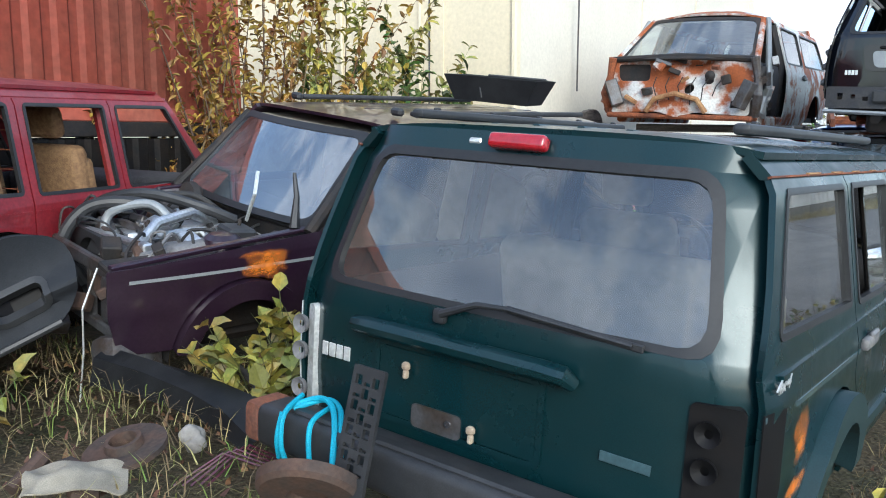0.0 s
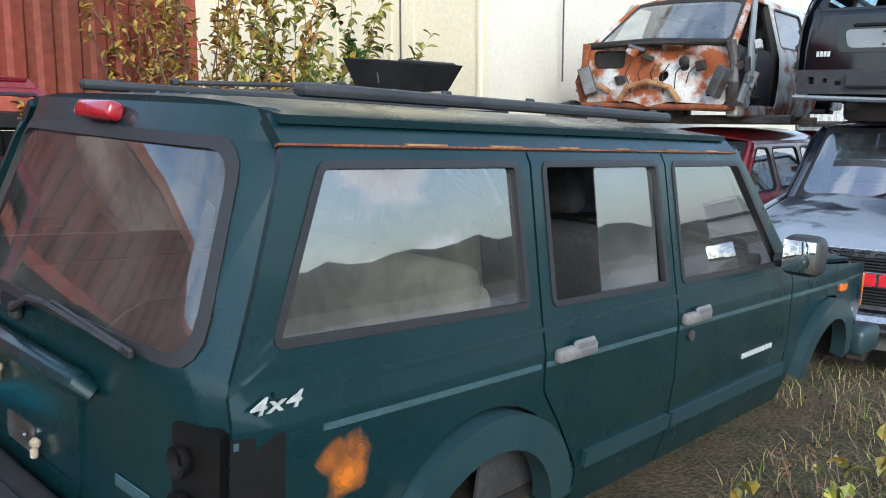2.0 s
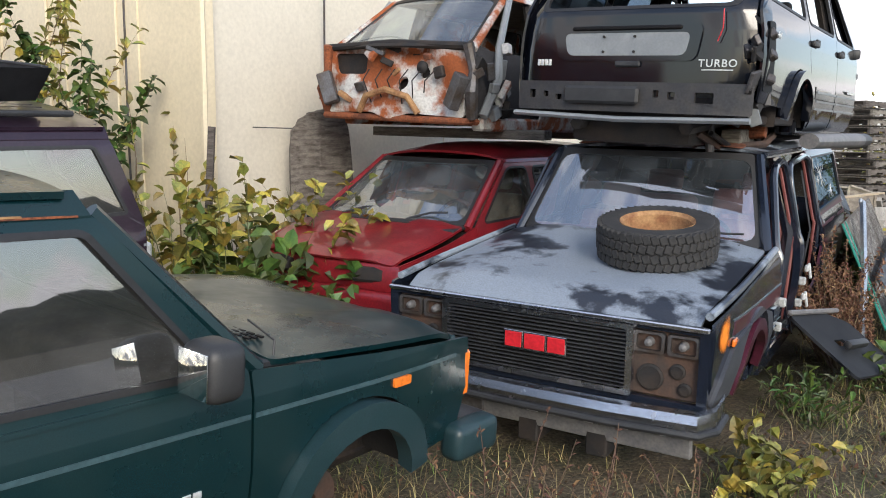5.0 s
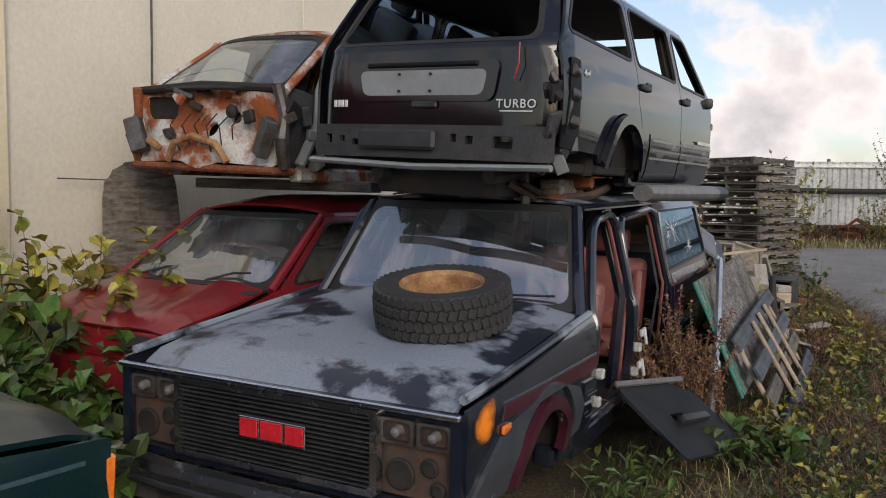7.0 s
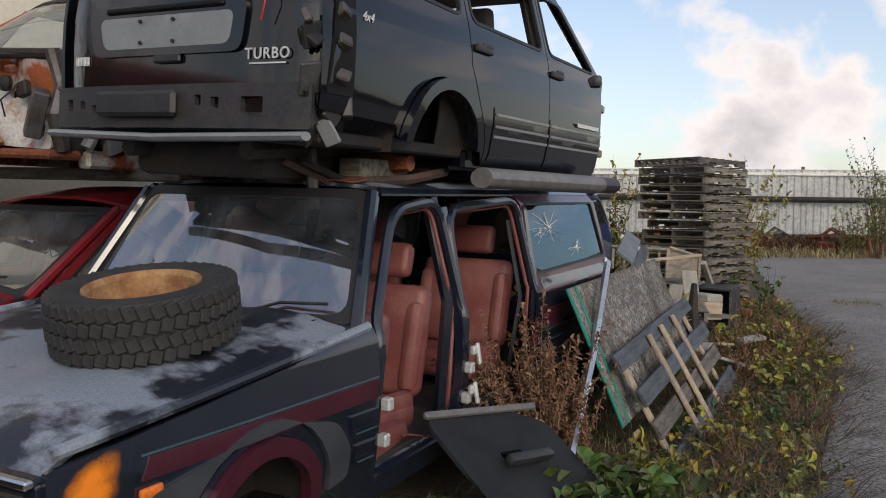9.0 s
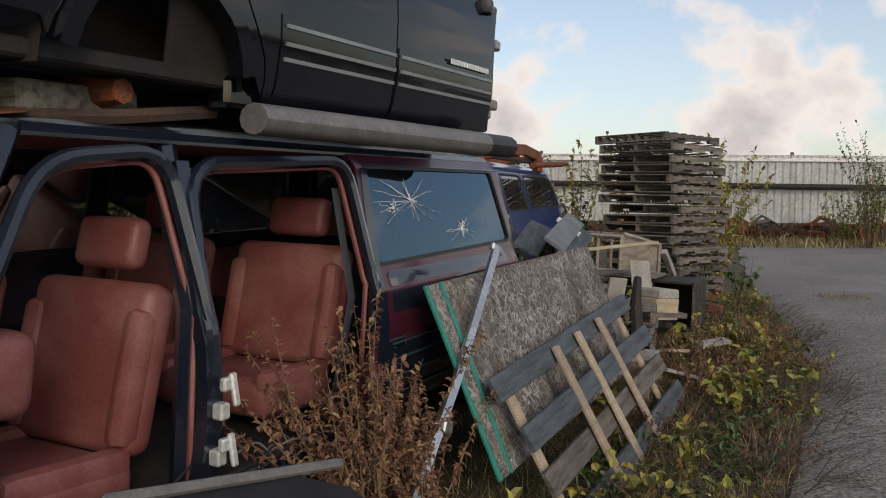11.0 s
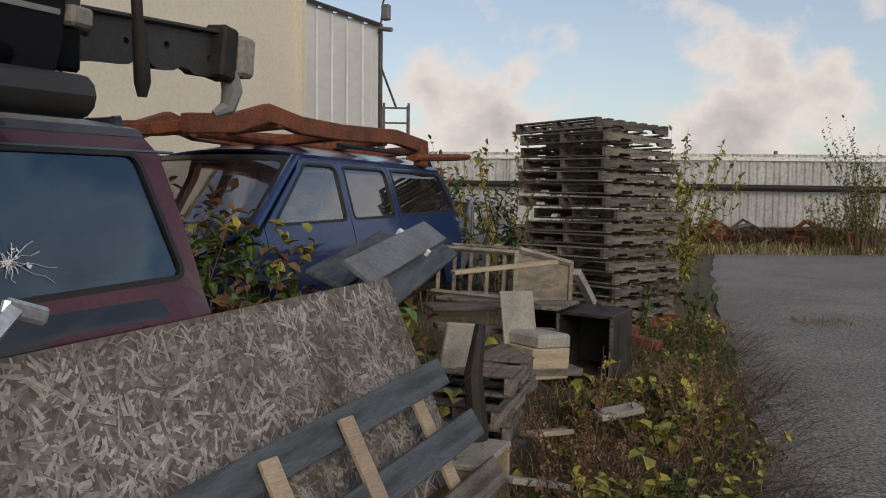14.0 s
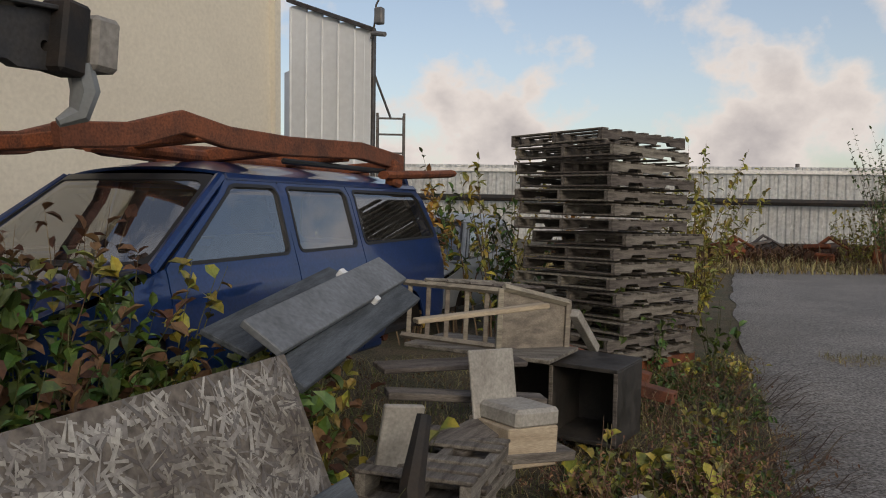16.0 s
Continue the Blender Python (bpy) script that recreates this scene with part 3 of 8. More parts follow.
                box((0.02, 0.11, 0.03), (s * 0.006, 0.03, 0.022), None, 0.008, b)
                part("door_handle", b, g("handle", GREYP), panel, m=hm)
        if g("flare") and side + "_flare" not in skip:
            for a, fr in ((axr, (172, 8)), (axf, (172, 8))):
                if side + "_fender" in skip and a == axf:
                    continue
                lo = az + ar * math.sin(radians(8))
                outl = strip_outline(arch(a, az, ar - 0.01, *fr, 14), -g("flare"))
                part("fender_flare", sheet(outl, on(0.05), [], [], frange(lo, az + ar, 5), 0.07, (s, 0, 0)), mats.get("flare", paint), body)
        if g("moulding"):
            z0, z1 = g("moulding")
            for y0, y1 in ((slope(zb), axr - ar - 0.05), (axr + ar + 0.1, yb - 0.01), (yb + 0.01, yc - 0.01), (yc + 0.01, axf - ar - 0.06)):
                if y1 - y0 > 0.08:
                    part("side_moulding", sheet([(y0, z0), (y1, z0), (y1, z1), (y0, z1)], on(0.016), [], [], [], 0.02, (s, 0, 0)), mats.get("moulding", GREEN_PLASTIC), body)
        # thin line of colour; on the green wreck it paints the body crease's highlight
        if g("pinstripe"):
            z0, z1 = g("pinstripe")
            for y0, y1 in ((slope(zb), yq - 0.01), (yq + 0.015, yb - 0.01), (yb + 0.01, yc - 0.01), (yc + 0.01, yf - 0.1)):
                part("pinstripe", sheet([(y0, z0 - y0 * 0.011), (y1, z0 - y1 * 0.011), (y1, z1 - y1 * 0.011), (y0, z1 - y0 * 0.011)], on(0.003), [], frange(y0, y1, 4), [], 0.003, (s, 0, 0)), mats.get("pinstripe", STRIPE_OR_GLINT), body)
        # pillars
        if "pillars" not in skip:
            b = tube([(s * (wide(yc, zb) - 0.05), yc + 0.06, zb - 0.02), (s * (wide(ya, ze) - 0.04), ya + 0.03, ze)], 0.035, 8)
            part("windscreen_pillar", b, mats.get("a_pillar", paint), body)
            b = tube([(s * (wide(yb, zs) - 0.09), yb, zs + 0.05), (s * (wide(yb, zb) - 0.07), yb, zb), (s * (wide(yb, ze) - 0.05), yb - 0.02, ze - 0.01)], 0.05, 8)
            part("door_pillar", b, mats.get("b_pillar", DARK), body)
        # roof rail and sill
        part("roof_edge", sheet([(slope(ze), ze - 0.012), (ya + 0.02, ze - 0.012), (ya + 0.0, ze + edge), (slope(ze), ze + edge)], lambda u, v, s=s: Vector((s * (lerp_profile(prof, ze) - max(0, v - ze) * 1.0 + 0.004), u, v)), [], frange(yr, ya, 6), [ze], 0.03, (s, 0, 0)), mats.get("roof_edge", paint), body)
        part("sill", box((0.12, axf - axr - 2 * ar + 0.1, 0.12), (s * (lerp_profile(prof, zs) - 0.08), (axf + axr) / 2, zs + 0.03), None, 0.02), mats.get("sill", paint), body)
        for a in (axr, axf):
            if a == axf and "front_clip" in skip:
                continue
            outl = arch(a, az, ar + 0.005, 180, 0, 12)
            bm = bmesh.new()
            rows = [[bm.verts.new((s * x, p[0], p[1])) for p in outl] for x in (hw - 0.05, hw - 0.36)]
            for i in range(len(outl) - 1):
                bm.faces.new((rows[0][i], rows[0][i + 1], rows[1][i + 1], rows[1][i]))
            bm.faces.new(rows[1])
            part("wheel_housing", bm, mats.get("housing", DARK), body, smooth=0)
        if not g("no_lining"):
            part("door_lining", sheet([(axr + 0.1, zs + 0.05), (yc, zs + 0.05), (yc, zb - 0.01), (slope(zb) + 0.05, zb - 0.01), (slope(zb) + 0.05, az + ar), (axr + 0.1, az + ar)], on(-0.09), [], [], cz, 0.01, (s, 0, 0)), mats.get("lining", BLACKSEAT), body)
    # roof
    if "roof" not in skip:
        xe = lerp_profile(prof, ze) - 0.025
        bm = sheet([(-1, 0), (1, 0), (1, 1), (-1, 1)], lambda u, v: Vector((u * xe, rear_y(zr) + 0.03 + (ya - rear_y(zr) - 0.02) * v - 0.05 * u * u * (v > 0.9), ze + edge + (zr - ze - edge) * (1 - abs(u) ** boxy) * (1 - 0.6 * max(0, v - 0.8) ** 2 / 0.04 - 0.3 * max(0, 0.12 - v) ** 2 / 0.0144))), [], frange(-1, 1, 14), frange(0, 1, 14), 0.02, (0, 0, 1))
        part("roof", bm, mats.get("roof", paint), body, g("labels", {}).get("roof", ""))
        part("headliner", sheet([(-0.95, 0.02), (0.95, 0.02), (0.95, 0.98), (-0.95, 0.98)], lambda u, v: Vector((u * xe, rear_y(zr) + 0.03 + (ya - rear_y(zr)) * v, ze - 0.01)), [], [], [], 0.01, (0, 0, -1)), mats.get("headliner", BEIGE), body)
        for i in range(g("ribs", 0)):
            x = (i - (g("ribs") - 1) / 2) * 0.17
            part("roof_rib", box((0.03, (ya - yr) * 0.7, 0.012), (x, (ya + yr) / 2, zr - 0.004 - 0.03 * (x / xe) ** 2), None, 0.005), mats.get("roof", paint), body)
    # windscreen
    wb, wt, zw = lerp_profile(prof, zb) - 0.06, lerp_profile(prof, ze) - 0.05, zb + g("cowl", 0.0)
    scr = lambda d: (lambda u, v: Vector((u * (wb + (wt - wb) * v), yc + g("bow", 0.1) * (1 - u * u) + 0.03 + (ya - yc - 0.0) * v, zw + (ze + 0.02 - zw) * v + d)))
    if "windscreen" not in skip:
        frm = part("windscreen_frame", sheet(rounded([(-1, 0.0), (1, 0.0), (1, 1), (-1, 1)], 0.1), scr(0.0), [rounded([(-0.93, 0.06), (0.93, 0.06), (0.93, 0.93), (-0.93, 0.93)], 0.12)], frange(-1, 1, 10), frange(0, 1, 3), 0.02, (0, 1, 0.5)), mats.get("screen_frame", SEAL), body)
        pane = part("windscreen_pane", sheet(rounded([(-0.95, 0.04), (0.95, 0.04), (0.95, 0.95), (-0.95, 0.95)], 0.12), scr(-0.008), [], frange(-1, 1, 10), frange(0, 1, 3), 0, (0, 1, 0.5)), mats.get("screen", gl), frm)
        pane.visible_shadow = False
    # bonnet and cowl
    if "hood" not in skip:
        hmap = lambda u, v: Vector((u * (wide(yc + (yf - yc) * v, zb) - 0.05), yc + 0.12 + (yf - 0.02 - yc - 0.12) * v + 0.04 * (1 - u * u) * v, zb + (hz - zb) * v + g("hood_crown", 0.03) * (1 - u ** 4) * (1 - 0.5 * v) + 0.012 * (0.45 < abs(u) < 0.86) - g("hood_drop", 0.03) * max(0, v - 0.85) ** 2 / 0.0225))
        part("bonnet", sheet(rounded([(-1, 0), (1, 0), (1, 1), (-1, 1)], 0.04), hmap, [], frange(-1, 1, 16), frange(0, 1, 10), 0.02, (0, 0, 1)), mats.get("hood", paint), body, g("labels", {}).get("hood", ""))
        part("cowl_panel", box((wb * 2, 0.2, 0.03), (0, yc + 0.1 + 0.05, zb - 0.02), (-6, 0, 0), 0.008), mats.get("cowl", PLASTIC), body)
        part("cowl_grille", box((wb * 1.2, 0.1, 0.012), (0, yc + 0.17, zb + 0.008), (-6, 0, 0), 0.004), DARK, body)
    # tailgate
    if "tailgate" not in skip:
        tmap = lambda d: (lambda u, v: Vector((u * (lerp_profile(prof, v) - 0.03), rear_y(v) - d + 0.09 * abs(u) ** 9 + 0.015 * u * u, v)))
        zl = g("gate_low", low + 0.02)
        win = rounded([(-0.86, zb + 0.03), (0.86, zb + 0.03), (0.84, zt + g("gate_up", 0.03)), (-0.84, zt + g("gate_up", 0.03))], [0.1, 0.1, 0.09, 0.09])
        gate = part("tailgate", sheet(rounded([(-1, zl), (1, zl), (1, ze + edge - 0.03), (0.95, zr - 0.03), (-0.95, zr - 0.03), (-1, ze + edge - 0.03)], 0.03), tmap(0), [win], frange(-1, 1, 14), cz, 0.025, (0, -1, 0)), mats.get("tailgate", paint), body)
        part("window_seal", sheet([(p[0] * 1.035, zb + 0.23 + (p[1] - zb - 0.23) * 1.09) for p in win], tmap(0.004), [[(p[0] * 0.985, zb + 0.2 + (p[1] - zb - 0.2) * 0.97) for p in win]], frange(-1, 1, 8), frange(zb, zt, 3), 0.02, (0, -1, 0)), SEAL, gate)
        if "tailgate_glass" not in skip:
            pane = part("rear_window", sheet(win, tmap(-0.008), [], frange(-1, 1, 8), frange(zb, zt, 3), 0, (0, -1, 0)), mats.get("tailgate_glass", gl), gate)
            pane.visible_shadow = False
    # inside
    part("floor_pan", box((hw * 2 - 0.2, yc - yr - 0.3, 0.06), (0, (yc + yr) / 2, zs + 0.07), None, 0.01), DARK, body)
    part("dashboard", box((hw * 2 - 0.25, 0.34, 0.26), (0, yc - 0.16, zb - 0.1), (8, 0, 0), 0.06, seg=3), mats.get("dash", BLACKSEAT), body)
    part("firewall", box((hw * 2 - 0.2, 0.04, zb - zs - 0.1), (0, yc + 0.02, (zb + zs) / 2), None, 0.01), DARK, body)
    seats = g("seats")
    if seats:
        for x in (-0.36, 0.36):
            seat(body, g("front_seats", seats) if x > 0 else g("front_left", seats), (x, yb + 0.28, zs + 0.14), 0.5, 0.58)
        seat(body, seats, (0, yq + 0.32, zs + 0.14), 1.2, 0.5, False)
        steering_wheel(body, (-0.37, yc - 0.42, zb - 0.02))
    if "underbody" not in skip:
        for k in (-1, 1):
            part("frame_rail", tube([(k * 0.4, yr + 0.1, zs), (k * 0.42, axr, zs + 0.08), (k * 0.42, axr + 0.6, zs - 0.03), (k * 0.38, yf - 0.1 - g("short", 0), zs)], 0.05, 6), DARK, body)
        part("rear_axle", tube([(-hw + 0.2, axr, az - 0.04), (-0.12, axr, az - 0.04), (0.12, axr, az - 0.04), (hw - 0.2, axr, az - 0.04)], [0.045, 0.05, 0.12, 0.045], 8), RUST, body)
    body["wide"] = hw
    return body, wide


XJ = dict(yr=-2.09, yf=2.03, zs=0.38, zb=1.035, zt=1.485, zr=1.635, yq=-1.03, yb=-0.225, yc=0.84, ya=0.36,
          prof=[(0.35, 0.80), (0.5, 0.845), (0.72, 0.865), (0.95, 0.86), (1.04, 0.84), (1.485, 0.76), (1.53, 0.735)],
          ax=(-1.27, 1.33), ar=0.40, az=0.44, rs=0.21, hz=0.96, low=0.52, edge=0.062, boxy=4.0, flare=0.10, moulding=(0.53, 0.585), pinstripe=(0.895, 0.911), ribs=6, round=0.02)
SUBURBAN = dict(yr=-3.05, yf=2.62, zs=0.22, zb=0.98, zt=1.505, zr=1.68, rail=0.065, yq=-1.12, yb=0.02, yc=0.94, ya=0.58,
                prof=[(0.25, 0.93), (0.5, 0.99), (0.75, 1.0), (0.92, 0.985), (0.98, 0.955), (1.505, 0.84), (1.57, 0.78)],
                ax=(-1.75, 1.75), ar=0.38, az=0.31, rs=0.18, hz=0.84, low=0.36, nose=0.03)
ZJ = dict(yr=-2.2, yf=2.4, zs=0.37, zb=1.13, zt=1.57, zr=1.73, yq=-0.92, yb=0.21, yc=1.26, ya=0.62,
          prof=[(0.3, 0.80), (0.45, 0.86), (0.62, 0.885), (0.85, 0.885), (1.0, 0.875), (1.13, 0.85), (1.57, 0.73), (1.64, 0.69)],
          ax=(-1.20, 1.60), ar=0.42, az=0.40, rs=0.38, hz=0.98, low=0.55, flare=0.06, round=0.07)
VAN = dict(yr=-2.25, yf=2.25, zs=0.32, zb=1.0, zt=1.45, zr=1.66, yq=-0.75, yb=0.25, yc=1.35, ya=0.62,
           prof=[(0.25, 0.82), (0.45, 0.87), (0.7, 0.885), (0.9, 0.875), (1.0, 0.85), (1.45, 0.71), (1.53, 0.66)],
           ax=(-1.4, 1.5), ar=0.36, az=0.36, rs=0.25, hz=0.80, low=0.42, nose=0.12, van=True, round=0.07, bow=0.2)


def heading(deg, away=True):
    """The turn about z of a car that points deg to the right of straight ahead, or the opposite way."""
    return -deg if away else 180 - deg


# ---- ground, road and buildings ----
def hills(x, y):
    ease = lambda t: (lambda c: c * c * (3 - 2 * c))(max(0.0, min(1.0, t)))
    bank = 0.46 * ease((-x + 0.35) / 1.1) * ease((y - 1.0) / 1.2) * ease((x + 12) / 6)
    fall = -0.22 * ease((y - 2.5) / 8.0)
    return bank + fall + 0.035 * noise.noise((x * 0.8, y * 0.8, 0.0)) + 0.02 * noise.noise((x * 2.7, y * 2.7, 3.0))


def road_edge(y):
    """x of the left edge of the asphalt."""
    return lerp_profile([(-60, -38.0), (0, 3.2), (8.1, 7.9), (12.2, 10.4), (17.3, 12.3), (25.0, 15.4), (31.0, 18.0), (200, 90.0)], y)


def near_grid(a, b, fine0, fine1, step, coarse):
    out, v = [], a
    while v < b:
        out.append(v)
        v += step if fine0 <= v < fine1 else coarse
    return out + [b]


bm = bmesh.new()
xs, ys = near_grid(-400, 400, -8, 16, 0.25, 16), near_grid(-400, 400, -4, 26, 0.25, 16)
rows = [[bm.verts.new((x, y, hills(x, y) - 0.045 * (x > road_edge(y) + 0.3))) for x in xs] for y in ys]
for a, b in zip(rows, rows[1:]):
    for i in range(len(xs) - 1):
        bm.faces.new((a[i], a[i + 1], b[i + 1], b[i]))
ground = solid("ground", bm, SOIL, "brown soil with matted dead grass and litter", "ground", kind="structure")

bm = bmesh.new()
ys = near_grid(-40, 34, -4, 34, 0.4, 3)
prev = None
for y in ys:
    e = road_edge(y) + 0.10 * noise.noise((y * 0.7, 1.0, 5.0)) + 0.04 * noise.noise((y * 3.1, 2.0, 5.0))
    fall = -0.22 * (lambda c: c * c * (3 - 2 * c))(max(0.0, min(1.0, (y - 2.5) / 8.0)))
    row = [bm.verts.new((e + dx, y, fall + 0.012 + 0.01 * (dx > 0.05) + 0.008 * noise.noise((dx, y * 0.6, 0.0)))) for dx in (0, 0.06, 0.5, 1.2, 2.2, 3.4, 5, 8, 14, 30)]
    if prev:
        for i in range(len(row) - 1):
            bm.faces.new((prev[i], prev[i + 1], row[i + 1], row[i]))
    prev = row
solid("road", bm, ASPHALT, "worn grey asphalt road with loose grit", "road", kind="structure")

CORNER, FAR_CORNER = Vector((0.85, 9.67)), Vector((7.0, 19.0))
U = (FAR_CORNER - CORNER).normalized()
V = Vector((-U.y, U.x))


def wall_sheet(name, a, b, height, material, label, lean=0.0, lap=1.1, out=(1, 0, 0)):
    """A wall of lapped sheets from a to b with its wave of loose cladding."""
    a, b = Vector(a), Vector(b)
    d = b - a
    L = d.length
    d = d.normalized()
    nrm = Vector((d.y, -d.x))

    def f(u, v):
        k = 0.018 * noise.noise((u * 0.7, v * 0.35, a.x)) + 0.02 * ((u / lap) % 1.0)
        p = a + d * u + nrm * (k - lean * v)
        return Vector((p.x, p.y, v))
    us = []
    for i in range(int(L / lap) + 1):
        us += [i * lap - 0.001, i * lap + 0.001, i * lap + lap / 3, i * lap + 2 * lap / 3]
    bmw = sheet([(0, 0), (L, 0), (L, height), (0, height)], f, [], [u for u in us if 0 < u < L], frange(0, height, 12), 0.1, out)
    return solid(name, bmw, material, label, "wall", kind="structure", smooth=25)


# walls of the same cream; side-by-side light difference is in the two colours
wall_sheet("wall_long", CORNER, FAR_CORNER, 6.2, CREAM_SHADE, "cream sheet-clad wall of a large shed in a paler shaded tone", 0.03, 2.4, (1, -1, 0))
wall_sheet("wall_end", CORNER + V * 14, CORNER, 6.2, CREAM, "cream sheet-clad end wall of a shed in a warm sunlit tone", 0.0, 1.3, (-1, -1, 0))
far = FAR_CORNER + V * 14
wall_sheet("wall_back", FAR_CORNER, far, 6.2, CREAM_SHADE, "cream sheet-clad far wall of the shed", 0.0, 2.4, (1, 1, 0))
b = bmesh.new()
vs = [b.verts.new((p.x, p.y, z)) for p, z in ((CORNER, 6.15), (FAR_CORNER, 6.15), (far, 8.2), (CORNER + V * 14, 8.2))]
b.faces.new(vs)
bmesh.ops.solidify(b, geom=list(b.faces), thickness=0.12)
solid("shed_roof", b, CREAM, "pale sheet roof of the shed", "roof", kind="structure")


# seams and loose edges of the cladding
def seam(p, z0, z1, r, material, label, out):
    pts = [(p[0] + out[0] + 0.01 * noise.noise((z, p[0], 0)), p[1] + out[1], z) for z in frange(z0, z1, 8)]
    return solid("trim", tube(pts, r, 6), material, label, "trim", kind="structure")


WV = Vector((U.y, -U.x))
for d, z0, z1, r in ((1.58, 2.2, 6.0, 0.012), (3.9, 0.0, 6.1, 0.008), (6.6, 0.0, 6.1, 0.008)):
    q = CORNER + U * d + WV * 0.05
    seam(q, z0, z1, r, STEEL if r > 0.01 else CREAM, "dark open seam between wall sheets" if r > 0.01 else "rolled edge of a wall sheet", (0, 0))
for d, r, mt in ((0.02, 0.035, CREAM), (1.2, 0.012, STEEL), (1.35, 0.02, CREAM), (2.6, 0.02, CREAM)):
    q = CORNER + V * d - U * 0.03
    seam(q, 0.0, 6.1, r, mt, "rolled edge of a wall sheet" if mt is CREAM else "dark cord hanging down the wall", (0, 0))
q = CORNER + U * 0.5 + WV * 0.06
solid("trim", tube([(q.x, q.y, 1.75), (q.x + U.x * 1.0, q.y + U.y * 1.0, 1.74)], 0.006, 5), STEEL, "horizontal seam low on the shed wall", "trim", kind="structure")


def corrugated(L, H, pitch, depth, m, material, parent, name="corrugated_panel", label=""):
    """A trapezoid-ribbed steel sheet in the local xz plane."""
    b = bmesh.new()
    pts, x = [], 0.0
    while x < L:
        for k, dd in ((0.0, 0.0), (0.3, 0.0), (0.45, depth), (0.85, depth)):
            pts.append((min(L, x + k * pitch), dd))
        x += pitch
    pts.append((L, 0))
    lowr = [b.verts.new((px, -pd, 0)) for px, pd in pts]
    topr = [b.verts.new((px, -pd, H)) for px, pd in pts]
    for i in range(len(pts) - 1):
        if pts[i + 1][0] > pts[i][0]:
            b.faces.new((lowr[i], lowr[i + 1], topr[i + 1], topr[i]))
    bmesh.ops.solidify(b, geom=list(b.faces), thickness=0.01)
    return part(name, b, material, parent, label, m, smooth=0)


def container(m, label, paint=CONTAINER, height=2.59):
    c = thing("shipping_container", m, label, "container", "stacked containers")
    L, W, H = 12.2, 2.44, height
    corrugated(L - 0.3, H - 0.3, 0.28, 0.036, pose(0.15, 0.03, 0.15), paint, c)
    corrugated(L - 0.3, H - 0.3, 0.28, 0.036, pose(L - 0.15, W - 0.03, 0.15, 0, 0, 180), paint, c)
    corrugated(W - 0.3, H - 0.3, 0.28, 0.036, pose(L - 0.03, 0.15, 0.15, 0, 0, 90), paint, c)
    corrugated(W - 0.3, H - 0.3, 0.28, 0.036, pose(0.03, W - 0.15, 0.15, 0, 0, -90), paint, c)
    for x in (0.08, L - 0.08):
        for y in (0.08, W - 0.08):
            part("corner_post", box((0.16, 0.16, H), (x, y, H / 2), None, 0.01), paint, c)
    for y in (0.06, W - 0.06):
        for z in (0.08, H - 0.06):
            part("side_rail", box((L - 0.3, 0.1, 0.14), (L / 2, y, z), None, 0.01), paint, c)
    part("roof_sheet", box((L - 0.2, W - 0.2, 0.04), (L / 2, W / 2, H - 0.06), None, 0.005), paint, c)
    part("floor_sheet", box((L - 0.2, W - 0.2, 0.08), (L / 2, W / 2, 0.12), None, 0.005), DARK, c)
    return c


cdir = Vector((0.42, 0.907))
cstart = Vector((-2.25, 9.3)) - cdir * 12.2
ang = math.degrees(math.atan2(cdir.y, cdir.x))
container(pose(cstart.x, cstart.y, -0.4, 0, 0, ang), "dark brown corrugated steel shipping container on the ground", DARK, 2.15)
container(pose(cstart.x, cstart.y, 1.75, 0, 0, ang), "faded red corrugated steel container stacked on another", CONTAINER, 1.55)

# far fence and grey shed
fence = thing("fence", pose(4.0, 40.0, 0, 0, 0, -9), "tall white corrugated sheet fence with a dark pipe along it", "fence", kind="structure")
for i in range(12):
    corrugated(5.0, 2.72, 0.3, 0.05, pose(-6 + i * 5.02, 0.02 * (i % 2), 0.45), FENCE_SHEET, fence)
    part("fence_post", box((0.12, 0.12, 3.3), (-6 + i * 5.02, 0.2, 1.65), None, 0.01), STEEL, fence)
part("pipe", tube([(-6, -0.3, 2.0), (10, -0.32, 1.95), (20, -0.3, 1.9), (54, -0.3, 1.8)], 0.12, 8), DARK, fence)
part("top_rail", box((60, 0.1, 0.14), (24, -0.1, 2.98), None, 0.01), FENCE_SHEET, fence)


# a tall ribbed grey shed beyond the cream one
shed2 = thing("grey_shed", pose(0, 0, 0), "tall pale grey ribbed metal shed behind the cream one", "building", kind="structure")
S0, SD = Vector((6.45, 24.7)), Vector((0.89, -0.456))
ang2 = math.degrees(math.atan2(SD.y, SD.x))
L2, N2 = 1.75, 5
for i in range(N2):
    part("wall_sheet", box((L2 / N2 - 0.006, 0.06, 5.35 - 0.13 * i), ((i + 0.5) * L2 / N2, 0, (5.35 - 0.13 * i) / 2), None, 0.004), SHEET, shed2, m=pose(S0.x, S0.y, 0, 0, 0, ang2))
    part("rib", box((0.04, 0.04, 5.33 - 0.13 * i), (i * L2 / N2, -0.04, (5.33 - 0.13 * i) / 2), None, 0.01), SHEET, shed2, m=pose(S0.x, S0.y, 0, 0, 0, ang2))
part("corner_flashing", box((0.1, 0.1, 4.8), (L2, 0.03, 2.4), None, 0.01), STEEL, shed2, m=pose(S0.x, S0.y, 0, 0, 0, ang2))
part("roof_edge", box((L2 + 0.2, 0.2, 0.08), (L2 / 2, -0.03, 5.12), (0, 20.5, 0), 0.01), STEEL, shed2, m=pose(S0.x, S0.y, 0, 0, 0, ang2))
tip0 = S0 + SD * L2
